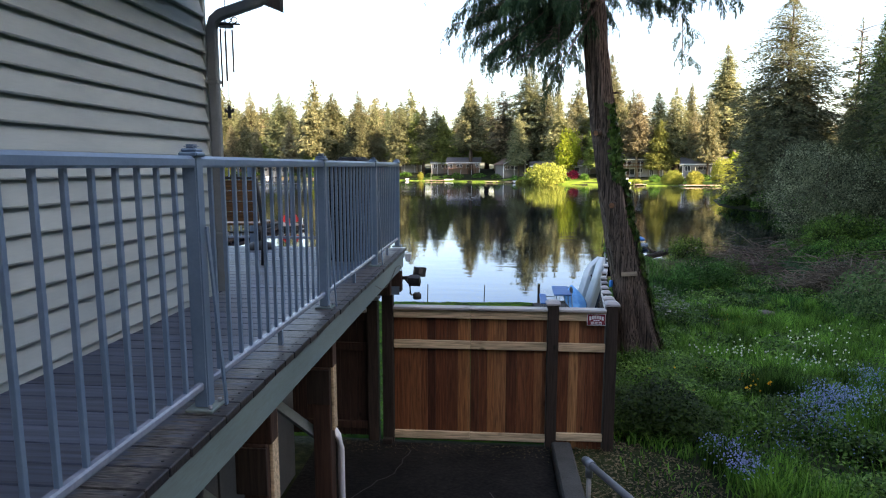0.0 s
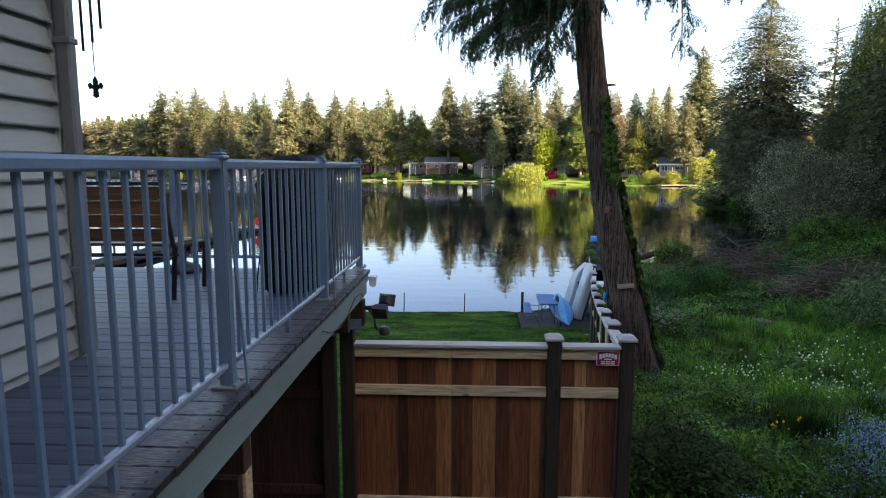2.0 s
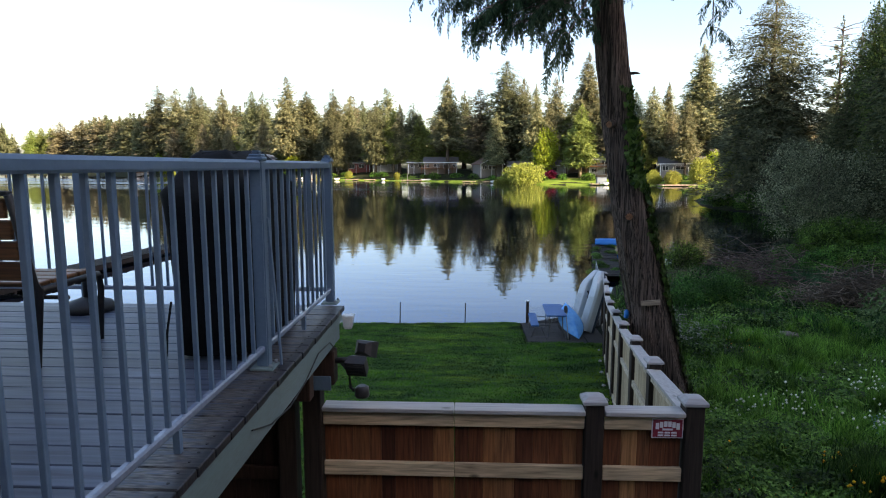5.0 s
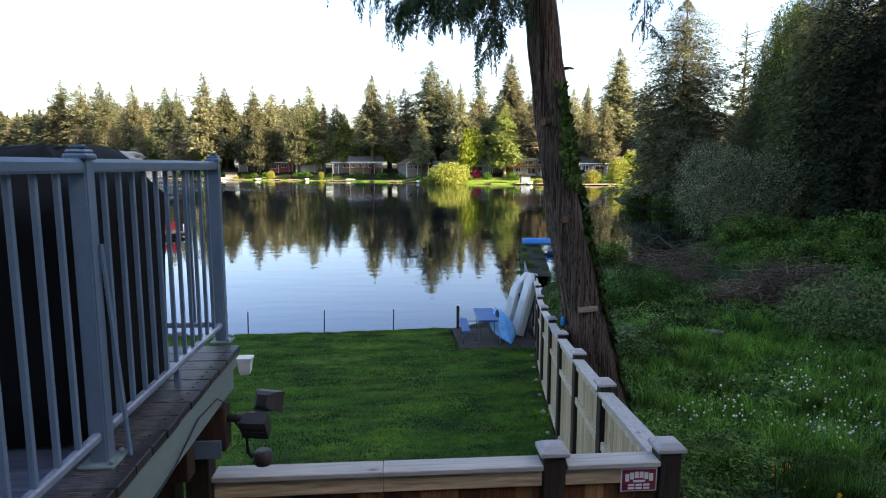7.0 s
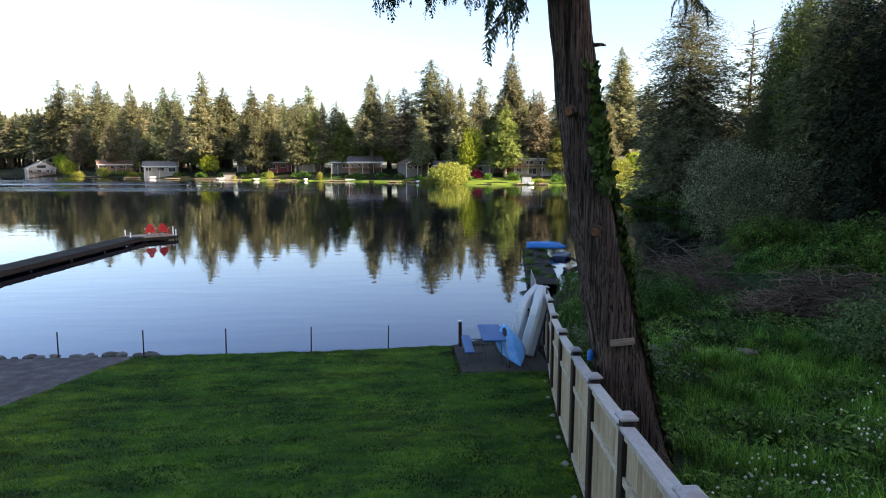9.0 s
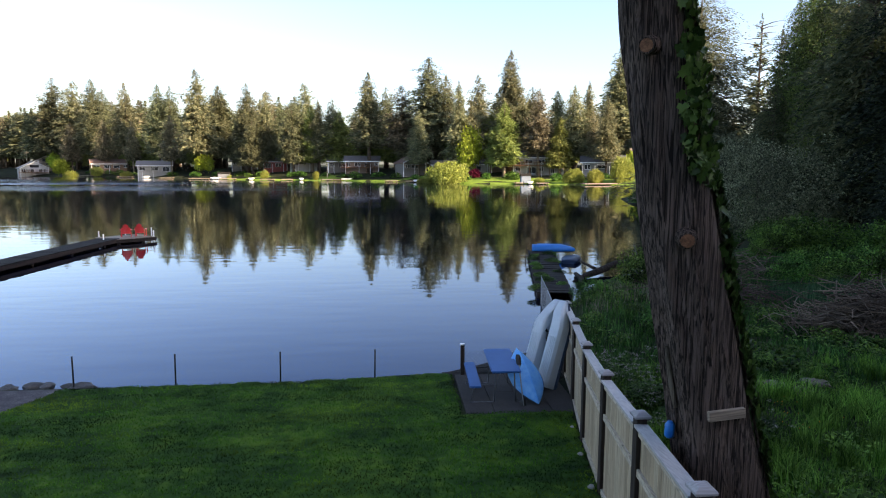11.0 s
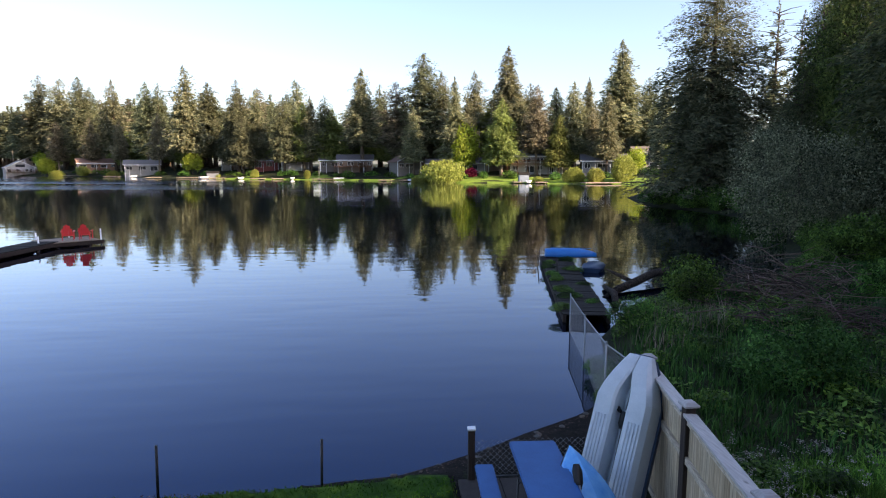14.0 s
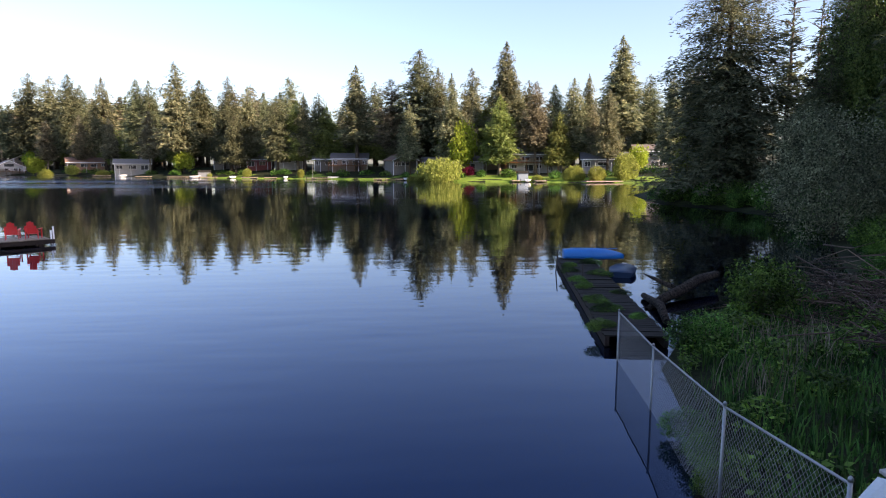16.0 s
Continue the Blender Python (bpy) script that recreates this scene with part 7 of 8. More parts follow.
def bough(seed, root, tip, sag, twigs, spray):
    """A drooping bough: side twigs, and along each of them flat lacy sprays that hang to a point."""
    g = np.random.default_rng(seed)
    root, tip = np.array(root, float), np.array(tip, float)
    ts = np.linspace(0, 1, 10)
    P = root + (tip - root) * ts[:, None]
    P[:, 2] += -sag * ts ** 2 + sag * ts
    part("limb", tube_bm([Vector(p) for p in P], [0.042 * min(1.0, float(np.linalg.norm(tip - root)) / 2.4) ** 1.6 * (1 - k / 9.6) + 0.004 for k in range(10)], 6), M_BARK, great)
    along = tip - root
    along[2] = 0
    along /= np.linalg.norm(along)
    bm = bmesh.new()
    cents, als, sds, ln_, wd_ = [], [], [], [], []
    for k in range(twigs):
        t = 0.18 + 0.82 * (k + g.random()) / twigs
        base = np.array([np.interp(t, ts, P[:, i]) for i in range(3)])
        a = (1 if k % 2 else -1) * g.uniform(0.35, 1.15)
        if t > 0.93:
            a *= 0.2
        d = np.array([along[0] * math.cos(a) - along[1] * math.sin(a), along[0] * math.sin(a) + along[1] * math.cos(a), 0])
        ln = g.uniform(0.28, 0.75) * (1.15 - 0.5 * t)
        q = np.linspace(0, 1, 6)[:, None]
        T = base + d * ln * q + np.array([0, 0, 1.0]) * (0.06 * q - 0.42 * q ** 2) * ln
        tube_bm([Vector(p) for p in T], [0.010 - 0.0014 * i for i in range(6)], 4, bm)
        for s0 in np.arange(0.12, 1.0, 0.075 / ln):
            if g.random() < 0.16 + 0.2 * math.sin(7.0 * base[0] + 5.0 * base[2]):
                continue
            o = np.array([np.interp(s0, q[:, 0], T[:, i]) for i in range(3)])
            L = spray * g.uniform(0.35, 1.1) * (0.75 + 0.35 * s0)
            w = g.normal(size=3) * np.array([1, 1, 0])
            w /= np.linalg.norm(w) + 1e-9
            drift = (d * 0.3 + w * 0.25) * L
            flat = np.cross([0, 0, 1.0], g.normal(size=3))
            flat /= np.linalg.norm(flat) + 1e-9
            steps = max(4, int(L / 0.034))
            f = (np.arange(steps) + 0.3) / steps
            ax = o + drift * np.minimum(1, f * 1.6)[:, None] - np.array([0, 0, 1.0]) * (L * f ** 1.15)[:, None]
            width = 0.120 * (1 - f) ** 0.55 * np.minimum(1, 0.5 + f * 3) + 0.022
            for side in (-1, 0, 1):
                out = side * flat * 0.62 + np.array([0, 0, -1.0]) + 0.22 * g.normal(size=(steps, 3))
                out /= np.linalg.norm(out, axis=1, keepdims=True)
                half = width * (0.5 if side else 0.42) * g.uniform(0.7, 1.2, steps)
                cents.append(ax + out * half[:, None])
                als.append(out)
                c = np.cross(out, np.cross(flat, [0, 0, 1.0]) + 0.5 * g.normal(size=(steps, 3)))
                sds.append(c / (np.linalg.norm(c, axis=1, keepdims=True) + 1e-9))
                ln_.append(half)
                wd_.append(g.uniform(0.006, 0.0125, steps))
    tagged(part("twiggery", bm, M_BARK, great), kind="stuff")
    v, f = quads_at(np.concatenate(cents), np.concatenate(als), np.concatenate(sds), np.concatenate(ln_), np.concatenate(wd_))
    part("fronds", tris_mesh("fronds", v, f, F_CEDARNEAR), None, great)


BOUGHS = [((3.9, 6.9, 7.5), (0.95, 6.9, 6.55), 0.5, 34, 0.55), ((3.9, 6.8, 7.3), (1.7, 6.1, 5.75), 0.45, 32, 0.52), ((4.0, 6.8, 7.1), (2.35, 5.8, 5.6), 0.4, 26, 0.5), ((4.0, 6.9, 7.0), (2.95, 5.4, 5.3), 0.3, 12, 0.6),
          ((3.9, 7.0, 7.9), (1.1, 7.2, 6.95), 0.5, 34, 0.55), ((3.9, 7.1, 7.4), (1.8, 7.6, 6.1), 0.4, 28, 0.55), ((3.9, 7.2, 7.3), (2.6, 8.2, 6.1), 0.4, 24, 0.52), ((3.9, 6.9, 8.0), (2.1, 5.7, 6.7), 0.4, 28, 0.55), ((3.9, 6.9, 7.2), (1.3, 6.5, 6.15), 0.4, 30, 0.5),
          ((3.9, 6.9, 7.8), (3.2, 5.5, 6.6), 0.3, 20, 0.5), ((3.8, 7.1, 8.5), (0.8, 7.0, 7.7), 0.5, 34, 0.55), ((4.1, 7.1, 7.35), (6.95, 7.0, 6.95), 0.35, 17, 0.40), ((4.15, 7.2, 7.2), (5.6, 7.4, 6.9), 0.3, 14, 0.42), ((3.9, 7.2, 7.8), (1.5, 8.0, 7.0), 0.4, 28, 0.55),
          ((4.1, 7.3, 7.5), (6.1, 7.6, 7.05), 0.35, 15, 0.42), ((6.02, 8.0, 6.95), (6.14, 8.2, 5.85), 0.05, 6, 0.5), ((3.0, 5.9, 6.3), (2.97, 5.8, 5.16), 0.05, 9, 0.52), ((3.9, 6.9, 7.2), (1.85, 6.6, 5.62), 0.4, 15, 0.45), ((4.0, 7.4, 8.0), (6.6, 8.2, 7.7), 0.5, 22, 0.5), ((4.1, 7.4, 7.8), (4.3, 9.2, 7.0), 0.4, 20, 0.5), ((3.9, 7.0, 6.9), (2.9, 6.6, 6.0), 0.25, 16, 0.46), ((3.9, 7.0, 7.4), (2.6, 6.9, 6.45), 0.3, 22, 0.5),
          ((3.9, 6.9, 8.4), (1.6, 6.5, 7.2), 0.4, 30, 0.6), ((3.9, 7.0, 8.2), (2.6, 6.3, 6.9), 0.3, 26, 0.6), ((3.9, 7.0, 7.7), (3.1, 6.5, 6.6), 0.2, 12, 0.5), ((4.0, 6.9, 8.3), (3.7, 5.6, 7.2), 0.3, 18, 0.5), ((4.1, 7.1, 8.2), (5.8, 6.7, 7.6), 0.3, 18, 0.5)]
for k, bg in enumerate(BOUGHS):
    bough(300 + k, *bg)
crown = conifer_leaves(91, 20, 4.2, 0.52, 300, 18, 0.5, 0.3, 0.6, 0.05)
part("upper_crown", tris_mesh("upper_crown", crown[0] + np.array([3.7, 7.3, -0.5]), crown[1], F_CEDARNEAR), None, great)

# ---- meadow and lawn growth ----


def blades(seed, X, Y, Z, h, w, lean_by):
    """One bent blade of two triangles (as a quad folded at mid height) at each place."""
    g = np.random.default_rng(seed)
    n = len(X)
    a = g.random(n) * 2 * np.pi
    side = np.stack([np.cos(a), np.sin(a), np.zeros(n)], -1)
    b = g.random(n) * 2 * np.pi
    ln = np.stack([np.cos(b), np.sin(b), np.zeros(n)], -1) * (lean_by * h * g.random(n))[:, None]
    base = np.stack([X, Y, Z - 0.01], -1)
    up = np.array([0, 0, 1.0])
    mid = base + up * (h * 0.55)[:, None] + ln * 0.35
    top = base + up * (h * (1 - 0.35 * lean_by * g.random(n)))[:, None] + ln
    v = np.stack([base - side * w[:, None], base + side * w[:, None], mid + side * (w * 0.8)[:, None], mid - side * (w * 0.8)[:, None], top], 1).reshape(-1, 3)
    i = np.arange(n)[:, None] * 5
    f = np.concatenate([i + np.array([0, 1, 2]), i + np.array([0, 2, 3]), i + np.array([3, 2, 4])], 0)
    return v, f


def scatter(seed, n, x0, x1, y0, y1, keep, near=None):
    g = np.random.default_rng(seed)
    x, y = g.uniform(x0, x1, n), g.uniform(y0, y1, n)
    k = keep(x, y)
    return x[k], y[k]


def growth(name, label, category, mesh):
    ob = new(name, mesh)
    return tagged(ob, label, category, kind="stuff")


g = np.random.default_rng(1)
lx, ly = scatter(2, 190000, -9.5, 5.8, 0.15, 15.75, on_lawn)
lz = ground_z(lx, ly) + 0.03 + 0.008 * (wobble(lx, ly, 4.1) + 0.7 * wobble(lx + 3, ly * 1.6, 9.0))
tuft = 0.5 + 0.5 * wobble(lx, ly, 1.9) * wobble(lx, ly, 0.7)
v, f = blades(3, lx, ly, lz, 0.020 + 0.022 * g.random(len(lx)) + 0.024 * tuft, 0.0045 + 0.004 * g.random(len(lx)), 1.1)
growth("lawn_grass", "short mown lawn grass with slight tufts", "grass", tris_mesh("lawn_grass", v, f, F_LAWN))


def on_meadow(x, y):
    d = lake_distance(x, y)
    return (x > fence_x(y) + 0.12) & (d > 0.25) & ~((y < 0) & (x < 2.75)) & (np.hypot(x - 5.3, y - 7.2) > 0.75)


def worn(x, y):
    """The trodden strip by the handrail."""
    return (x < 3.15 + np.clip(0.45 - y, 0, 1.0)) & (y < 0.45)


mx, my = scatter(4, 130000, 2.7, 14, -6, 15.5, lambda x, y: on_meadow(x, y) & ~(worn(x, y) & (np.sin(x * 91) > -0.55)))
mz = ground_z(mx, my)
hh = (0.12 + 0.20 * np.random.default_rng(5).random(len(mx))) * (0.75 + 0.45 * wobble(mx, my, 0.8)) * np.where(worn(mx, my), 0.35, 1.0)
v, f = blades(6, mx, my, mz, np.maximum(hh, 0.05), 0.006 + 0.005 * np.random.default_rng(7).random(len(mx)), 0.9)
growth("meadow_grass", "long unmown meadow grass beside the fence", "grass", tris_mesh("meadow_grass", v, f, F_GRASS))
mx, my = scatter(8, 110000, 6.4, 30, 9, 42, lambda x, y: on_meadow(x, y) & ((x > 12.5) | (y > 14)) & (lake_distance(x, y) > 0.7))
mz = ground_z(mx, my)
v, f = blades(9, mx, my, mz, 0.10 + 0.22 * np.random.default_rng(10).random(len(mx)), 0.010 + 0.008 * np.random.default_rng(11).random(len(mx)), 0.8)
growth("far_meadow_grass", "long grass towards the lake shore", "grass", tris_mesh("far_meadow_grass", v, f, F_SEDGE))

# broad weeds in patches
def weed_leaves(seed, places, spread, count, height, size):
    g = np.random.default_rng(seed)
    pick = np.array(places)[g.integers(0, len(places), count)]
    r = spread * np.sqrt(g.random(count)) * pick[:, 2]
    a = g.random(count) * 6.283
    x, y = pick[:, 0] + r * np.cos(a), pick[:, 1] + r * np.sin(a)
    ok = on_meadow(x, y)
    x, y, r = x[ok], y[ok], (r / (spread * pick[:, 2] + 1e-9))[ok]
    n = len(x)
    z = ground_z(x, y) + height * (1 - 0.6 * r ** 2) * (0.25 + 0.75 * g.random(n)) * pick[ok, 2]
    al = rot_rows(n, g) * np.array([1, 1, 0.5])
    al /= np.linalg.norm(al, axis=1, keepdims=True)
    sd = np.cross(al, np.array([0, 0, 1.0]) + 0.5 * rot_rows(n, g))
    sd /= np.linalg.norm(sd, axis=1, keepdims=True) + 1e-9
    return quads_at(np.stack([x, y, z], -1), al, sd, size * (0.6 + 0.8 * g.random(n)), size * (0.4 + 0.4 * g.random(n)))


gw = random.Random(31)
patch = [(gw.uniform(3.7, 5.7), gw.uniform(0.4, 5.6), gw.uniform(0.6, 1.15)) for _ in range(30)] + [(gw.uniform(5.5, 7.4), gw.uniform(-2.5, 6.0), gw.uniform(0.5, 0.9)) for _ in range(16)]
patch = [p for p in patch if p[0] > float(fence_x(p[1])) + 0.4]
v, f = weed_leaves(32, patch, 0.7, 52000, 0.46, 0.029)
growth("leafy_weeds", "low leafy green weeds along the fence", "weeds", tris_mesh("leafy_weeds", v, f, F_GREEN))
patch = [(gw.uniform(6.2, 22), gw.uniform(6, 28), gw.uniform(0.5, 1.2)) for _ in range(60)]
v, f = weed_leaves(33, patch, 0.8, 15000, 0.40, 0.06)
growth("tall_weeds", "tall leafy weeds over the wet meadow", "weeds", tris_mesh("tall_weeds", v, f, F_GREEN))
patch = [(gw.uniform(6.1, 8.2), gw.uniform(10.8, 15.2), gw.uniform(0.6, 1.0)) for _ in range(16)]
gu = np.random.default_rng(34)
heads = np.array(patch)[gu.integers(0, len(patch), 300)]
hx, hy = heads[:, 0] + gu.normal(size=300) * 0.32, heads[:, 1] + gu.normal(size=300) * 0.36
ok = on_meadow(hx, hy) & (hx > fence_x(hy) + 0.25)
hx, hy = hx[ok], hy[ok]
hz = ground_z(hx, hy) + gu.uniform(0.42, 0.82, len(hx))
bits = 15
c = np.repeat(np.stack([hx, hy, hz], -1), bits, 0) + gu.normal(size=(len(hx) * bits, 3)) * np.array([0.030, 0.030, 0.008])
al = rot_rows(len(c), gu) * np.array([1, 1, 0.4])
al /= np.linalg.norm(al, axis=1, keepdims=True)
sd = np.cross(al, np.array([0, 0, 1.0]) + 0.4 * rot_rows(len(c), gu))
sd /= np.linalg.norm(sd, axis=1, keepdims=True)
v, f = quads_at(c, al, sd, np.full(len(c), 0.011), np.full(len(c), 0.009))
growth("seeding_weeds", "flat grey-white flower heads over dark weeds behind the fence", "weeds", tris_mesh("seeding_weeds", v, f, F_PALEWEED))
v, f = blades(134, hx, hy, ground_z(hx, hy), hz - ground_z(hx, hy), np.full(len(hx), 0.004), 0.03)
growth("weed_stalks", "thin stalks under the flower heads", "stalks", tris_mesh("weed_stalks", v, f, F_SEDGE))
v, f = weed_leaves(35, patch, 0.65, 15000, 0.62, 0.036)
growth("weed_leaves", "dark leaves under the seeding weeds", "weeds", tris_mesh("weed_leaves", v, f, F_SEDGE))


def flowers(name, label, seed, spots, count, h0, h1, size, material, spread):
    """Stalks with a small faceted head on each."""
    g = np.random.default_rng(seed)
    pick = np.array(spots)[g.integers(0, len(spots), count)]
    x, y = pick[:, 0] + g.normal(size=count) * spread * pick[:, 2], pick[:, 1] + g.normal(size=count) * spread * pick[:, 2]
    ok = on_meadow(x, y)
    x, y = x[ok], y[ok]
    n = len(x)
    z = ground_z(x, y)
    h = g.uniform(h0, h1, n)
    octv = np.array([(1, 0, 0), (0, 1, 0), (-1, 0, 0), (0, -1, 0), (0, 0, 1), (0, 0, -1)], float)
    octf = np.array([(0, 1, 4), (1, 2, 4), (2, 3, 4), (3, 0, 4), (1, 0, 5), (2, 1, 5), (3, 2, 5), (0, 3, 5)])
    s = size * (0.7 + 0.6 * g.random(n))
    V = (np.stack([x, y, z + h], -1)[:, None] + octv[None] * s[:, None, None]).reshape(-1, 3)
    F = (np.arange(n)[:, None, None] * 6 + octf[None]).reshape(-1, 3)
    growth(name, label, "flowers", tris_mesh(name, V, F, material))
    v, f = blades(seed + 1, x, y, z, h, np.full(n, 0.004), 0.05)
    growth(name + "_stalks", "thin green flower stalks", "stalks", tris_mesh(name + "_stalks", v, f, F_GRASS))


flowers("bluebells", "hazy patches of small pale blue flowers in the meadow", 41, [(6.2, 1.0, 0.9), (6.5, 1.45, 1.0), (6.95, 2.15, 1.0), (5.9, 0.7, 0.8), (6.75, 1.8, 0.9), (8.6, 4.3, 0.7)], 2000, 0.10, 0.38, 0.0108, F_BLUE, 0.26)
flowers("speedwell", "thin scatter of tiny pale blue flowers in the grass", 51, [(7.9, 5.0, 0.6), (8.2, 3.3, 0.6), (5.9, 0.0, 0.9), (5.1, 0.0, 0.5)], 320, 0.10, 0.34, 0.0100, F_BLUE, 0.32)
flowers("forget_me_nots", "tiny pale blue flowers low in the grass", 49, [(4.4, -0.15, 0.7), (4.42, -0.45, 0.8), (4.46, -0.75, 0.6)], 620, 0.12, 0.26, 0.0105, F_BLUE, 0.17)
flowers("dandelion_clocks", "white dandelion seed heads over the meadow", 43, [(5.8, 5.1, 0.3), (6.45, 5.9, 0.3), (7.0, 6.25, 0.4), (9.5, 8.5, 0.8), (8.4, 6.7, 0.8), (9.4, 7.5, 1.0), (9.7, 6.8, 1.0), (9.0, 6.1, 0.8), (8.8, 5.4, 0.7), (7.8, 4.7, 0.5), (7.3, 4.3, 0.4), (8.1, 4.4, 0.5), (7.5, 3.8, 0.4), (8.5, 7.1, 0.7), (6.9, 5.2, 0.4), (11.3, 9.3, 1.4), (9.7, 7.2, 1.0)], 150, 0.3, 0.55, 0.022, F_WHITEFL, 0.6)
flowers("orange_poppies", "a few orange poppies in the weeds", 45, [(4.75, 3.45, 0.4), (5.15, 3.65, 0.3), (6.25, 3.55, 0.4), (6.4, 2.7, 0.4), (6.1, 2.6, 0.3), (6.1, 3.25, 0.25), (5.75, 2.2, 0.2), (6.15, 2.3, 0.25)], 30, 0.2, 0.36, 0.023, F_ORANGE, 0.4)
flowers("yellow_flowers", "tiny yellow flowers near the fence", 47, [(4.4, 2.0, 1.0), (5.0, 3.8, 1.0), (8.6, 12.2, 1.2)], 90, 0.12, 0.3, 0.010, F_ORANGE, 0.5)

# lush low weeds and loose grass tufts all over the meadow
patch = [(gw.uniform(3.8, 13), gw.uniform(-3, 14), gw.uniform(0.4, 1.2)) for _ in range(120)]
patch = [p for p in patch if p[0] > float(fence_x(p[1])) + 0.4 and not (p[1] < 0.4 and p[0] < 4.6)]
v, f = weed_leaves(36, patch, 0.6, 26000, 0.30, 0.030)
growth("clover", "lush low clover and nettle leaves in the meadow", "weeds", tris_mesh("clover", v, f, F_WEED))
tx, ty = [], []
gt = np.random.default_rng(37)
for k in range(240):
    cx, cy = gt.uniform(4, 13), gt.uniform(-2.5, 15)
    r = gt.normal(size=(2, 130)) * gt.uniform(0.06, 0.2)
    tx.append(cx + r[0])
    ty.append(cy + r[1])
tx, ty = np.concatenate(tx), np.concatenate(ty)
ok = on_meadow(tx, ty) & (tx > fence_x(ty) + 0.3)
tx, ty = tx[ok], ty[ok]
v, f = blades(38, tx, ty, ground_z(tx, ty), 0.25 + 0.33 * gt.random(len(tx)), 0.005 + 0.004 * gt.random(len(tx)), 0.8)
growth("grass_tufts", "loose tall tufts standing over the meadow grass", "grass", tris_mesh("grass_tufts", v, f, F_GRASS))

v, f = weed_leaves(42, [(3.75, 0.75, 0.8), (4.0, 1.15, 0.9), (4.15, 0.6, 0.8), (3.7, 1.6, 0.7)], 0.7, 15000, 0.72, 0.026)
growth("bramble_thicket", "low dark bramble thicket at the foot of the fence", "brambles", tris_mesh("bramble_thicket", v, f, F_SEDGE))
cx, cy = 6.25 + gt.normal(size=1500) * 0.22, 2.75 + gt.normal(size=1500) * 0.2
v, f = blades(40, cx, cy, ground_z(cx, cy), 0.30 + 0.40 * gt.random(1500), 0.004 + 0.003 * gt.random(1500), 0.5)
growth("rush_tuft", "dense dark tuft of rushes in the meadow", "rushes", tris_mesh("rush_tuft", v, f, F_SEDGE))

patch = [(gw.uniform(7.2, 14), gw.uniform(16, 26), gw.uniform(0.4, 1.0)) for _ in range(46)]
v, f = weed_leaves(39, patch, 0.7, 15000, 0.5, 0.045)
growth("shore_weeds", "rank leafy weeds along the wet shore", "weeds", tris_mesh("shore_weeds", v, f, F_WEED))

# trodden strip by the handrail: dead leaves and clippings
ex, ey = scatter(161, 9000, 2.68, 4.5, -5.5, 0.6, lambda x, y: worn(x, y) | ((x < 3.6) & (y < 0.2)))
ge = np.random.default_rng(162)
al = rot_rows(len(ex), ge) * np.array([1, 1, 0.25])
al /= np.linalg.norm(al, axis=1, keepdims=True)
sd = np.cross(al, np.array([0, 0, 1.0]) + 0.4 * rot_rows(len(ex), ge))
sd /= np.linalg.norm(sd, axis=1, keepdims=True)
v, f = quads_at(np.stack([ex, ey, ground_z(ex, ey) + 0.012 + 0.02 * ge.random(len(ex))], -1), al, sd, 0.012 + 0.022 * ge.random(len(ex)), 0.004 + 0.010 * ge.random(len(ex)))
growth("leaf_litter", "dry brown clippings and dead leaves on the bare strip", "leaf litter", tris_mesh("leaf_litter", v, f, F_LITTER))

# sedge tuft, reeds and dead stalks
gx_, gy_ = np.random.default_rng(51).normal(size=(2, 700)) * 0.16
v, f = blades(52, 6.15 + gx_, 2.3 + gy_, ground_z(6.15 + gx_, 2.3 + gy_), 0.35 + 0.25 * np.random.default_rng(53).random(700), np.full(700, 0.008), 0.35)
growth("sedge_tuft", "upright dark sedge tuft in the meadow", "sedge", tris_mesh("sedge_tuft", v, f, F_GREEN))
rx_, ry_ = scatter(54, 5000, 6.4, 16, 15.5, 31, lambda x, y: on_meadow(x, y) & (lake_distance(x, y) < 3.2) & (y < 24))
v, f = blades(55, rx_, ry_, ground_z(rx_, ry_), 0.25 + 0.4 * np.random.default_rng(56).random(len(rx_)), np.full(len(rx_), 0.011), 0.5)
growth("shore_reeds", "green reeds along the wet shore", "reeds", tris_mesh("shore_reeds", v, f, F_SEDGE))
rx_, ry_ = scatter(57, 800, 8.2, 13.5, 20.5, 25, lambda x, y: on_meadow(x, y) & (lake_distance(x, y) < 3.0) & (wobble(x, y, 1.1) > 0.0))
v, f = blades(58, rx_, ry_, ground_z(rx_, ry_), 0.4 + 0.45 * np.random.default_rng(59).random(len(rx_)), np.full(len(rx_), 0.008), 0.6)
growth("dry_reeds", "dry pale reed stalks among the green", "reeds", tris_mesh("dry_reeds", v, f, F_REED))


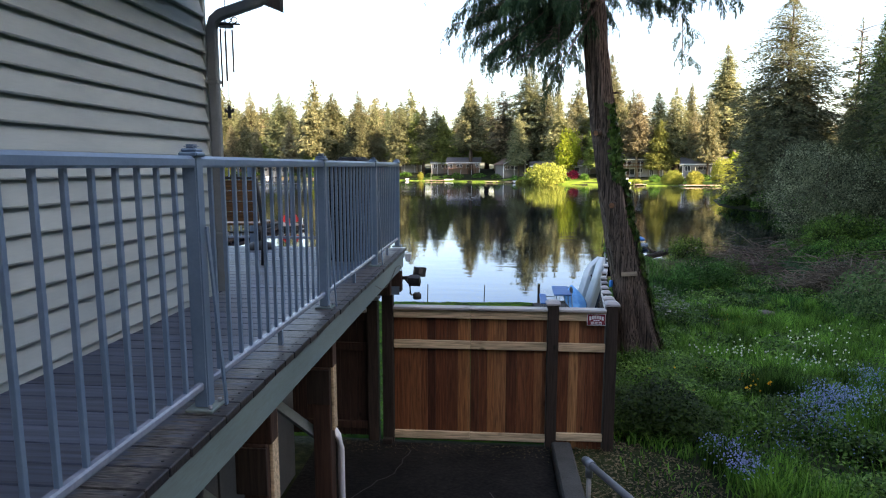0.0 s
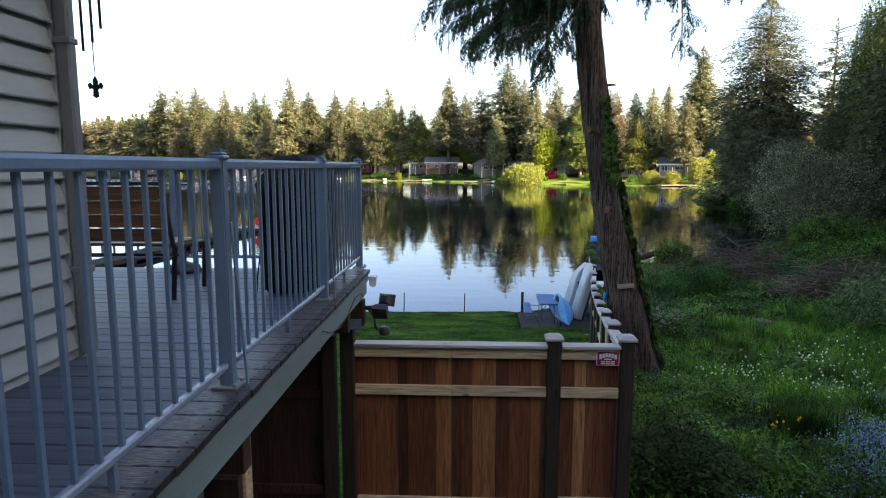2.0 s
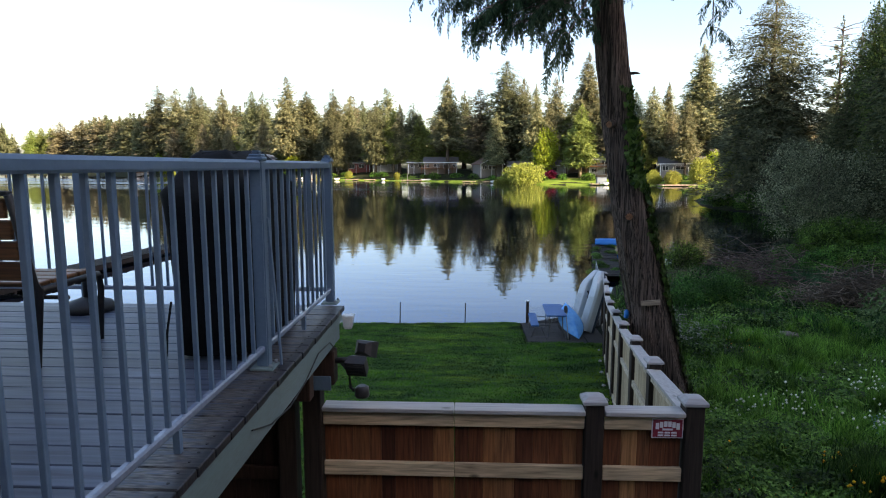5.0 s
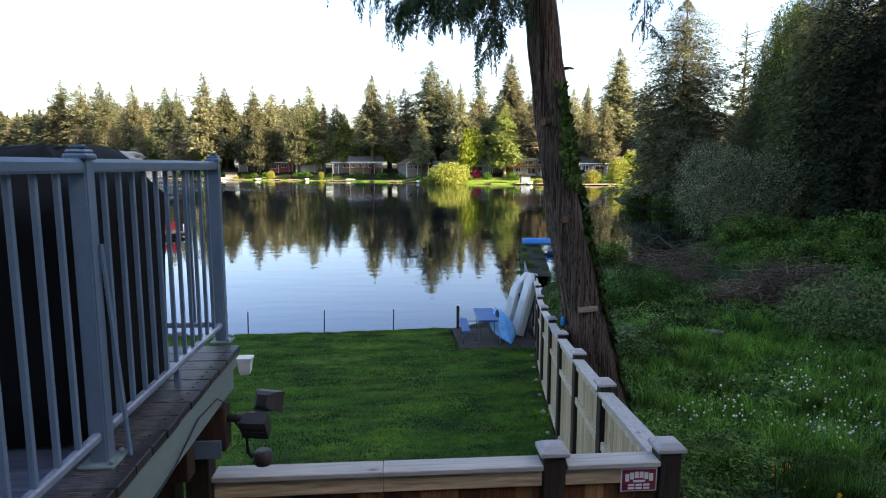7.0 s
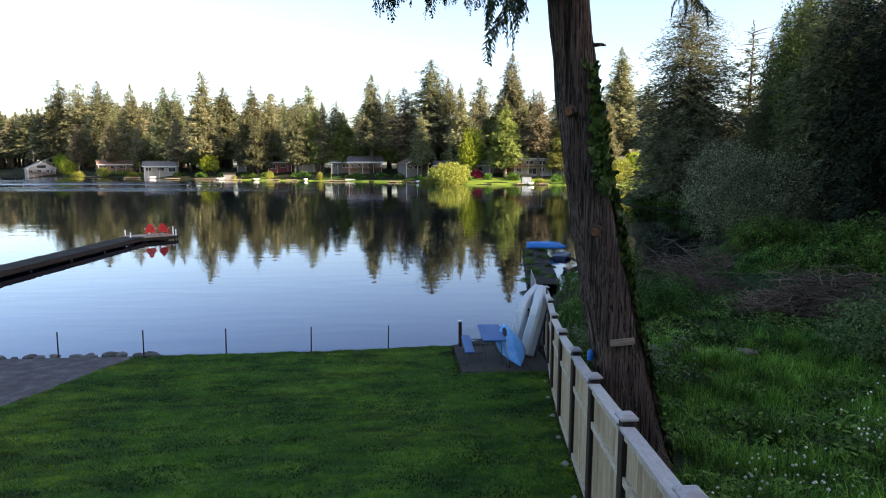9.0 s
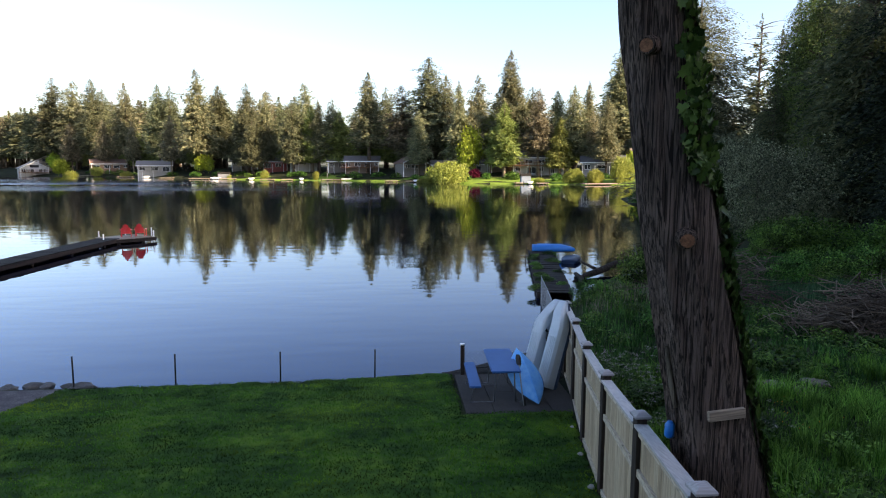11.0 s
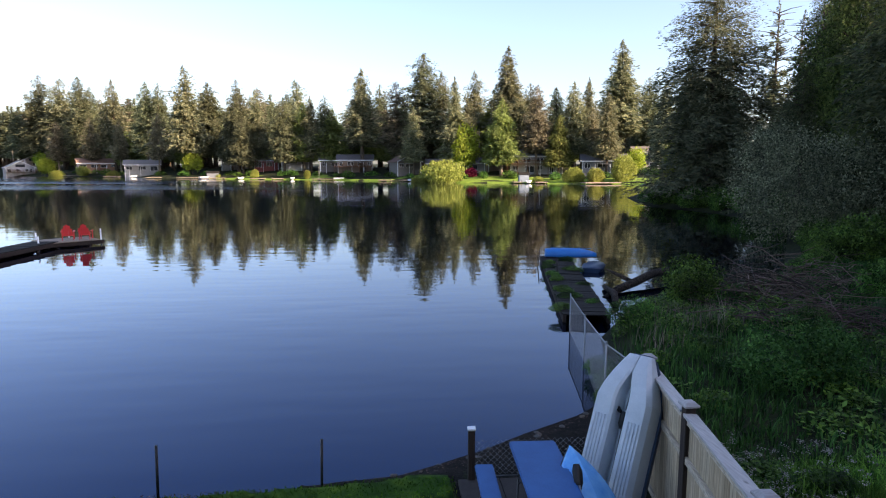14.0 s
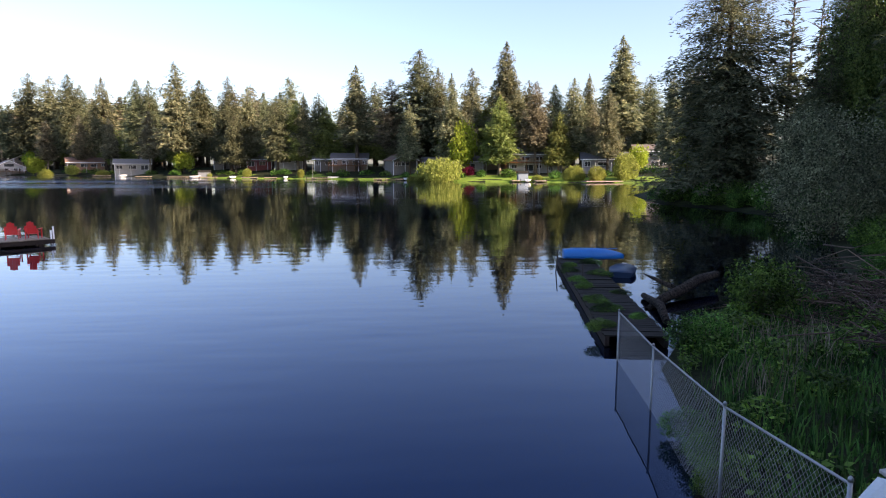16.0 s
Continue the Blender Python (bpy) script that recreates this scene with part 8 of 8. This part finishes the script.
def brush_pile(seed, cx, cy, rx, ry, n, h):
    g = np.random.default_rng(seed)
    V, F = [], []
    for k in range(n):
        x, y = cx + g.normal() * rx, cy + g.normal() * ry
        if lake_distance(np.array([x]), np.array([y]))[0] < 0.2:
            continue
        z = float(ground_z(x, y)) + abs(g.normal()) * h * 0.5
        a, t = g.random() * 6.28, g.normal() * 0.22
        ln = g.uniform(0.5, 2.2)
        d = np.array([math.cos(a) * math.cos(t), math.sin(a) * math.cos(t), math.sin(t)])
        p = np.array([x, y, z]) - d * ln / 2
        p[2] = max(p[2], float(ground_z(x, y)))
        r = g.uniform(0.006, 0.022)
        bend = g.normal(size=3) * 0.12 * ln
        u = np.cross(d, [0, 0, 1.0])
        u /= np.linalg.norm(u) + 1e-9
        w = np.cross(d, u)
        b = len(V)
        for q, s in ((0, 1.0), (0.5, 0.85), (1, 0.35)):
            c = p + d * ln * q + bend * math.sin(math.pi * q)
            V += [c + r * s * u, c + r * s * (-0.5 * u + 0.87 * w), c + r * s * (-0.5 * u - 0.87 * w)]
        for lv in (0, 3):
            for j in range(3):
                F.append((b + lv + j, b + lv + (j + 1) % 3, b + lv + 3 + (j + 1) % 3, b + lv + 3 + j))
    growth("brush_pile", "tangled heap of dead brown branches in the wet meadow", "brush", tris_mesh("brush_pile", V, F, F_TWIG))


brush_pile(61, 16.0, 18.5, 1.05, 0.45, 1500, 1.0)
brush_pile(64, 18.3, 19.4, 0.8, 0.5, 420, 1.0)
brush_pile(62, 13.6, 22.8, 1.1, 0.7, 300, 0.5)
brush_pile(65, 14.6, 26.3, 1.2, 0.8, 260, 0.6)
brush_pile(63, 17.0, 28.6, 1.5, 0.9, 220, 0.9)

for x, y, s, key, lab in [(9.3, 24.3, 0.5, "bush", "low green bush by the old dock"), (12.2, 26.8, 0.9, "bush", "round green bush on the wet shore"), (10.3, 18.7, 0.85, "darkbush", "dark leafy bush in the wet meadow"),
                          (19.6, 18.6, 0.9, "bush", "leafy bush at the meadow's edge"), (14.2, 12.6, 1.2, "palebush", "leafy bush at the meadow's edge"), (19.5, 15.0, 1.3, "bush", "leafy bush at the meadow's edge"),
                          (11.3, 19.3, 0.7, "darkbush", "leafy bramble in the reeds"), (13.2, 22.4, 0.5, "darkbush", "leafy bramble in the reeds")]:
    plant(key, x, y, float(ground_z(x, y)) - 0.05, s, x * 7.0, "bushes in the meadow", label=lab)
gb = random.Random(71)
for n in range(20):
    x = 18.8 + 0.5 * n + gb.uniform(-0.4, 0.4)
    y = 25.8 - 0.17 * (x - 16) + gb.uniform(-0.7, 1.9)
    plant("bush", x, y, float(ground_z(x, y)) - 0.1, gb.uniform(0.7, 1.05), gb.uniform(0, 6), "brambles behind the brush heap", label="leafy green bramble behind the brush heap")
for n, (x, y) in enumerate([(18.8, 31.2), (20.8, 33.0), (22.8, 35.9), (25.9, 39.8)]):
    plant("bush", x + 0.3, y - 0.2, float(ground_z(x + 0.3, y - 0.2)) - 0.1, gb.uniform(0.4, 0.6), gb.uniform(0, 6), "bushes along the wooded shore", label="low dark bush at the water's edge")
ix_, iy_ = scatter(151, 2600, 15.5, 21.5, 20.6, 23.4, lambda x, y: wobble(x, y, 1.3) > -0.25)
v, f = blades(152, ix_, iy_, ground_z(ix_, iy_), 0.45 + 0.45 * np.random.default_rng(153).random(len(ix_)), np.full(len(ix_), 0.016), 0.35)
growth("iris_leaves", "upright blue-green sword leaves behind the brush heap", "iris", tris_mesh("iris_leaves", v, f, F_IRIS))
for n in range(30):
    k = gb.random()
    x = 19.5 + 11 * k + gb.uniform(-1, 1)
    y = 40.5 - 21 * abs(k - 0.25) + gb.uniform(-2.5, 2.5)
    d = float(lake_distance(np.array([x]), np.array([y]))[0])
    if d > 1.2 and x > 22.0:
        plant("bush", x, y, float(ground_z(x, y)) - 0.1, gb.uniform(0.8, 1.5), gb.uniform(0, 6), "brambles below the cedars", label="dense green bramble thicket below the cedars")
# twigs, leaves and grit washed up along the beach
gl_ = np.random.default_rng(161)
bx = gl_.uniform(-1.0, 6.2, 900)
by = np.interp(bx, [-3, 0.8, 2.35, 3.85, 5.85, 6.4], [15.8, 15.95, 16.38, 17.12, 18.4, 18.9]) - 0.03 - np.abs(gl_.normal(size=900)) * 0.30
ba = rot_rows(900, gl_) * np.array([1, 1, 0.25])
ba /= np.linalg.norm(ba, axis=1, keepdims=True)
bb = np.cross(ba, np.array([0, 0, 1.0]) + 0.4 * rot_rows(900, gl_))
bb /= np.linalg.norm(bb, axis=1, keepdims=True)
v, f = quads_at(np.stack([bx, by, np.maximum(ground_z(bx, by), WATER_Z) + 0.012], -1), ba, bb, 0.008 + 0.030 * gl_.random(900) ** 2, 0.004 + 0.010 * gl_.random(900))
growth("beach_litter", "twigs and dead leaves washed up along the dark beach", "leaf litter", tris_mesh("beach_litter", v, f, F_TWIG))
# plants on the old dock
bm_places = [(7.7 + 0.19 * k + (1.0 if k % 3 == 1 else 0.0), 25.6 + 0.98 * k) for k in range(11)]
for n, (x, y) in enumerate(bm_places):
    plant("bush", x + gb.uniform(-0.15, 0.30), y + gb.uniform(-0.3, 0.3), -1.80, gb.uniform(0.10, 0.19), gb.uniform(0, 6), "weeds on the old dock", 1.7, label="small weed growing on the old dock's edge")
for n in range(3):
    plant("bush", 6.55 + 0.2 * n, 18.9 + 0.7 * n, -1.95, 0.2 + 0.04 * n, n, "weeds at the chain-link fence", label="leafy weed growing through the chain-link fence")

hoop = thing("old_hose", "pale coil of old garden hose lying on the brush heap", "hose", (16.4, 18.5, -1.22))
part("coil", tube_bm([(0.34 * math.cos(a) * (1 + 0.05 * math.sin(3 * a)), 0.22 * math.sin(a), 0.14 * math.sin(a + 0.6) + 0.006 * a) for a in (0.3 * k for k in range(38))], 0.014, 6), M_FRAME, hoop)

# ---- houses across the lake ----
M_WINDOW = mat("dark_window_glass", (0.03, 0.035, 0.04), (0.05, 0.055, 0.06), 3, 0.08, 0.0)


def cottage(x, y, w, d, h, turn, wall, roof, label, deck_rail=False, storeys=1, gable=False):
    """A low house: walls, an overhanging roof, framed windows of several widths, a chimney, perhaps a balcony."""
    y, h = y + 5.0, h * 0.95
    g = random.Random(int(x * 3))
    z = float(ground_z(x, y))
    wall = tuple(0.8 * q for q in wall)
    o = thing("lake_house", label, "house", (x, y, z), "houses across the lake", turn=turn)
    mw = mat("house_wall_paint", wall, tuple(c * 0.8 for c in wall), 0.6, 0.7, 0.1, stain=0.2)
    mr = mat("house_roof_shingle", roof, tuple(c * 1.4 for c in roof), 1.5, 0.9, 0.2)
    part("wall", box_bm((-w / 2, -d / 2, -1.0), (w / 2, d / 2, h)), mw, o)
    if gable:
        rh, e = w * 0.26, w / 2 + 0.6
        secs = [[(-e, q, h - 0.2), (0, q, h + rh), (e, q, h - 0.2), (e, q, h - 0.42), (0, q, h + rh - 0.26), (-e, q, h - 0.42)] for q in (-d / 2 - 0.9, d / 2 + 0.6)]
        bm = bmesh.new()
        va = [[bm.verts.new(p) for p in ((-w / 2, q, h), (w / 2, q, h), (0, q, h + rh * 0.9))] for q in (-d / 2, d / 2)]
        bm.faces.new(va[0])
        bm.faces.new(va[1][::-1])
        for i in range(3):
            bm.faces.new((va[0][i], va[1][i], va[1][(i + 1) % 3], va[0][(i + 1) % 3]))
        part("gable", bm, mw, o)
        part("gable_window", box_bm((-w * 0.16, -d / 2 - 0.08, h + 0.15), (w * 0.16, -d / 2 - 0.01, h + rh * 0.45)), M_WINDOW, o)
    else:
        rh, e = d * 0.24, w / 2 + 0.7
        secs = [[(q, -d / 2 - 0.8, h - 0.1), (q, 0, h + rh), (q, d / 2 + 0.8, h - 0.1), (q, d / 2 + 0.8, h - 0.32), (q, 0, h + rh - 0.24), (q, -d / 2 - 0.8, h - 0.32)] for q in (-e, e)]
        part("fascia", box_bm((-e, -d / 2 - 0.86, h - 0.36), (e, -d / 2 - 0.80, h - 0.08)), M_WHITE, o)
    part("roof", loft_bm(secs, True, False), mr, o)
    for s in range(storeys):
        z0 = h - 1.9 - 2.3 * s
        cx = -w / 2 + 0.6
        while cx < w / 2 - 1.4:
            ww, wh = g.choice((1.1, 1.6, 2.2, 2.8)), g.choice((1.2, 1.5, 1.9))
            if cx + ww > w / 2 - 0.3:
                break
            fr = part("window", box_bm((cx, -d / 2 - 0.06, z0 + 1.2 - wh), (cx + ww, -d / 2 + 0.02, z0 + 1.2)), M_WHITE, o)
            part("pane", box_bm((cx + 0.07, -d / 2 - 0.075, z0 + 1.27 - wh), (cx + ww / 2 - 0.04, -d / 2 - 0.062, z0 + 1.13)), M_WINDOW, fr)
            part("pane", box_bm((cx + ww / 2 + 0.04, -d / 2 - 0.075, z0 + 1.27 - wh), (cx + ww - 0.07, -d / 2 - 0.062, z0 + 1.13)), M_WINDOW, fr)
            cx += ww + g.uniform(0.5, 2.4)
    if deck_rail:
        part("balcony", box_bm((-w / 2 - 1, -d / 2 - 2.6, h - 2.55), (w / 2, -d / 2 - 0.08, h - 2.35)), M_BENCHWOOD, o)
        n = int(w / 1.3)
        for k in range(n + 1):
            cx = -w / 2 - 1 + (w + 1) * k / n
            part("balcony_post", box_bm((cx - 0.06, -d / 2 - 2.6, -1.0 if k % 2 == 0 else h - 2.35), (cx + 0.06, -d / 2 - 2.48, h - 1.55)), M_BENCHWOOD, o)
        part("balcony_rail", box_bm((-w / 2 - 1, -d / 2 - 2.62, h - 1.55), (w / 2, -d / 2 - 2.46, h - 1.45)), M_BENCHWOOD, o)
    for cx in (-w / 2 - 0.03, w / 2 - 0.17):
        part("corner_board", box_bm((cx, -d / 2 - 0.04, -0.9), (cx + 0.2, -d / 2 + 0.16, h - 0.05)), M_WHITE, o)
    if gable:
        for q in (-1, 1):
            part("bargeboard", loft_bm([[(q * e, -d / 2 - 0.96, h - 0.44), (q * e, -d / 2 - 0.91, h - 0.44), (q * e, -d / 2 - 0.91, h - 0.16), (q * e, -d / 2 - 0.96, h - 0.16)],
                                        [(0, -d / 2 - 0.96, h + rh - 0.28), (0, -d / 2 - 0.91, h + rh - 0.28), (0, -d / 2 - 0.91, h + rh + 0.02), (0, -d / 2 - 0.96, h + rh + 0.02)]], True, False), M_WHITE, o)
    dx = g.uniform(-0.3, 0.3) * w
    part("terrace_roof", box_bm((dx - 2.2, -d / 2 - 2.4, h - 1.05), (dx + 2.2, -d / 2 - 0.1, h - 0.92)), mr, o)
    for q in (-2.1, 2.0):
        part("terrace_post", box_bm((dx + q, -d / 2 - 2.35, -1.0), (dx + q + 0.12, -d / 2 - 2.23, h - 1.05)), M_WHITE, o)
    part("chimney", box_bm((w * 0.2, 0, h), (w * 0.2 + 0.7, 0.7, h + rh + 0.8)), mw, o)


cottage(-9.7, 228, 12, 8, 4.2, 0, (0.28, 0.20, 0.15), (0.10, 0.09, 0.09), "brown lakeside house with a timber balcony", True)
cottage(7.4, 209, 8, 8, 4.5, 20, (0.22, 0.20, 0.18), (0.13, 0.08, 0.06), "dark gabled lakeside house with tall windows", storeys=1, gable=True)
cottage(27.2, 197, 10, 7, 3.2, -8, (0.55, 0.54, 0.50), (0.11, 0.10, 0.10), "white lakeside cottage with a grey roof")
cottage(46, 186, 15, 8, 5.2, -10, (0.42, 0.42, 0.40), (0.09, 0.10, 0.13), "grey lakeside house with a blue upper storey", True, 2)
cottage(37, 197, 9, 7, 3.6, -6, (0.30, 0.22, 0.18), (0.16, 0.12, 0.10), "low brown lakeside house")
cottage(63.8, 178, 12, 8, 3.8, -15, (0.24, 0.24, 0.25), (0.08, 0.08, 0.085), "low grey lakeside house with white windows")
cottage(82, 186, 12, 8, 5.0, -15, (0.40, 0.36, 0.30), (0.13, 0.11, 0.10), "beige house among the trees", storeys=2)
cottage(-33, 243, 10, 8, 4.6, 6, (0.50, 0.49, 0.46), (0.12, 0.11, 0.11), "pale lakeside house under the firs", gable=True)
cottage(-45, 250, 9, 7, 4.0, 6, (0.36, 0.08, 0.07), (0.10, 0.09, 0.09), "red lakeside house under the firs")
cottage(-100, 272, 13, 8, 4.6, 18, (0.46, 0.45, 0.42), (0.14, 0.13, 0.12), "grey lakeside house with a broad roof")
cottage(-134, 307, 16, 9, 4.8, 30, (0.34, 0.19, 0.12), (0.17, 0.10, 0.07), "brown lakeside house with a rusty roof")
cottage(-194, 352, 13, 8, 5.0, 40, (0.55, 0.56, 0.58), (0.16, 0.17, 0.19), "white lakeside house with a balcony", True, gable=True)
cottage(-205, 385, 14, 9, 6.0, 40, (0.38, 0.30, 0.25), (0.15, 0.12, 0.11), "brown timber hillside house above the lake", gable=True)
cottage(18, 204, 7, 6, 3.4, 0, (0.33, 0.30, 0.27), (0.12, 0.11, 0.11), "small brown lakeside house")
cottage(-18, 233, 9, 7, 4.0, 3, (0.20, 0.17, 0.14), (0.10, 0.09, 0.08), "dark timber house among the firs")
cottage(-60, 262, 10, 7, 4.2, 12, (0.30, 0.27, 0.22), (0.11, 0.10, 0.10), "tan lakeside house under the firs")

shed = thing("garden_shed", "small pale blue shed on the far lawn", "shed", (38.2, 172, float(ground_z(38.2, 172))))
part("wall", box_bm((-1.3, -1, -0.3), (1.3, 1, 2.0)), mat("pale_blue_paint", (0.17, 0.21, 0.26), (0.14, 0.18, 0.22), 1, 0.7, 0.1), shed)
part("roof", loft_bm([[(x, -1.2, 2.0), (x, 0, 2.7), (x, 1.2, 2.0)] for x in (-1.5, 1.5)], True, False), M_DOCKWOOD, shed)
shed = thing("boat_house", "small grey boat shed at the far water's edge", "shed", (-61.5, 240, float(ground_z(-61.5, 240))), turn=8)
part("wall", box_bm((-2, -1.2, -0.6), (2, 1.2, 1.9)), mat("grey_shed_paint", (0.16, 0.17, 0.19), (0.13, 0.14, 0.16), 1, 0.7, 0.1), shed)
part("roof", loft_bm([[(x, -1.4, 1.9), (x, 0, 2.6), (x, 1.4, 1.9)] for x in (-2.2, 2.2)], True, False), M_DOCKWOOD, shed)
gs = random.Random(91)
for x, y, w in [(-20, 212, 5), (-17, 211.5, 3), (7, 191, 3.2), (11, 188, 2.5), (-35, 220, 4), (-42, 222, 5), (-58, 231, 6), (-70, 238, 7), (-85, 247, 5), (-110, 271, 6), (-140, 300, 6), (42, 168, 3), (36, 170, 2.5), (56, 161.5, 10), (1, 196, 4)]:
    dk = thing("far_dock", "small pale dock at the far shore", "dock", (x, y, 0), "docks across the lake", turn=gs.uniform(-10, 10))
    part("platform", box_bm((-w / 2, -1.2, -1.75), (w / 2, 1.6, -1.55), 0.02), M_DOCKLIGHT, dk)
    for sx in (-0.42, 0.42):
        part("dock_post", tube_bm([(sx * w, -1.0, -3), (sx * w, -1.0, -1.2)], 0.1, 6), M_DOCKWOOD, dk)
for x, y, t in [(-14, 212.5, 10), (9, 190, 60), (-30, 219, 100), (-48, 225, 80), (-63, 234, 20), (-98, 262, 60), (39, 169, 70)]:
    bt = thing("far_boat", "small white boat drawn up on the far shore", "boat", (x, y, -1.95), "boats across the lake", turn=t)
    part("hull", loft_bm([[(3.6 * (q - 0.5), 0.75 * w * math.cos(a), 0.75 - 0.75 * w * math.sin(a)) for a in (math.pi * j / 8 for j in range(9))] for q, w in ((0, 0.75), (0.3, 1), (0.7, 0.85), (1, 0.08))]), M_WHITE, bt)
mast = thing("sail_mast", "bare pale mast of a small sailing boat on the far shore", "mast", (-20.5, 212.5, 0))
part("pole", tube_bm([(0, 0, -1.6), (0.2, 0, 4.0)], [0.07, 0.04], 7), M_FRAME, mast)
for x, y in [(-205, 372), (31, 205), (64, 195)]:
    up = thing("utility_pole", "grey utility pole among the far trees", "utility pole", (x, y, float(ground_z(x, y))))
    part("pole", tube_bm([(0, 0, 0), (0, 0, 13)], [0.16, 0.1], 7), M_BARKPALE, up)
    part("crossarm", box_bm((-1.2, -0.06, 11.8), (1.2, 0.06, 12.0)), M_BARKPALE, up)

# ---- deck planks, the nearest pieces last ----
SCREW = mesh_of(tube_bm([(0, 0, 0), (0, 0, 0.0025)], 0.006, 6), "screw", M_BLACKMETAL)
pitch = 0.143
rows = int((END_Y + 14.0) / pitch)
walk_me = mesh_of(box_bm((WALL_X + 0.008, -0.069, -0.038), (EDGE_X, 0.069, 0.0), 0.004), "plank", M_DECK)
wide_me = mesh_of(box_bm((-9.0, -0.069, -0.038), (EDGE_X, 0.069, 0.0), 0.004), "plank", M_DECK)
rd = random.Random(14)
for k in range(rows):
    y = END_Y - pitch * (k + 0.5)
    on_walk = y < CORNER_Y + 0.1
    pl = part("plank", walk_me if on_walk else wide_me, None, deck, at=Matrix.Translation((rd.uniform(-0.004, 0.004), y, DECK_Z - rd.uniform(0, 0.0025))))
    if y > -6:
        for dy in (-0.035, 0.035):
            part("screw", SCREW, None, pl, at=Matrix.Translation((0.60, dy + rd.uniform(-0.005, 0.005), 0)))
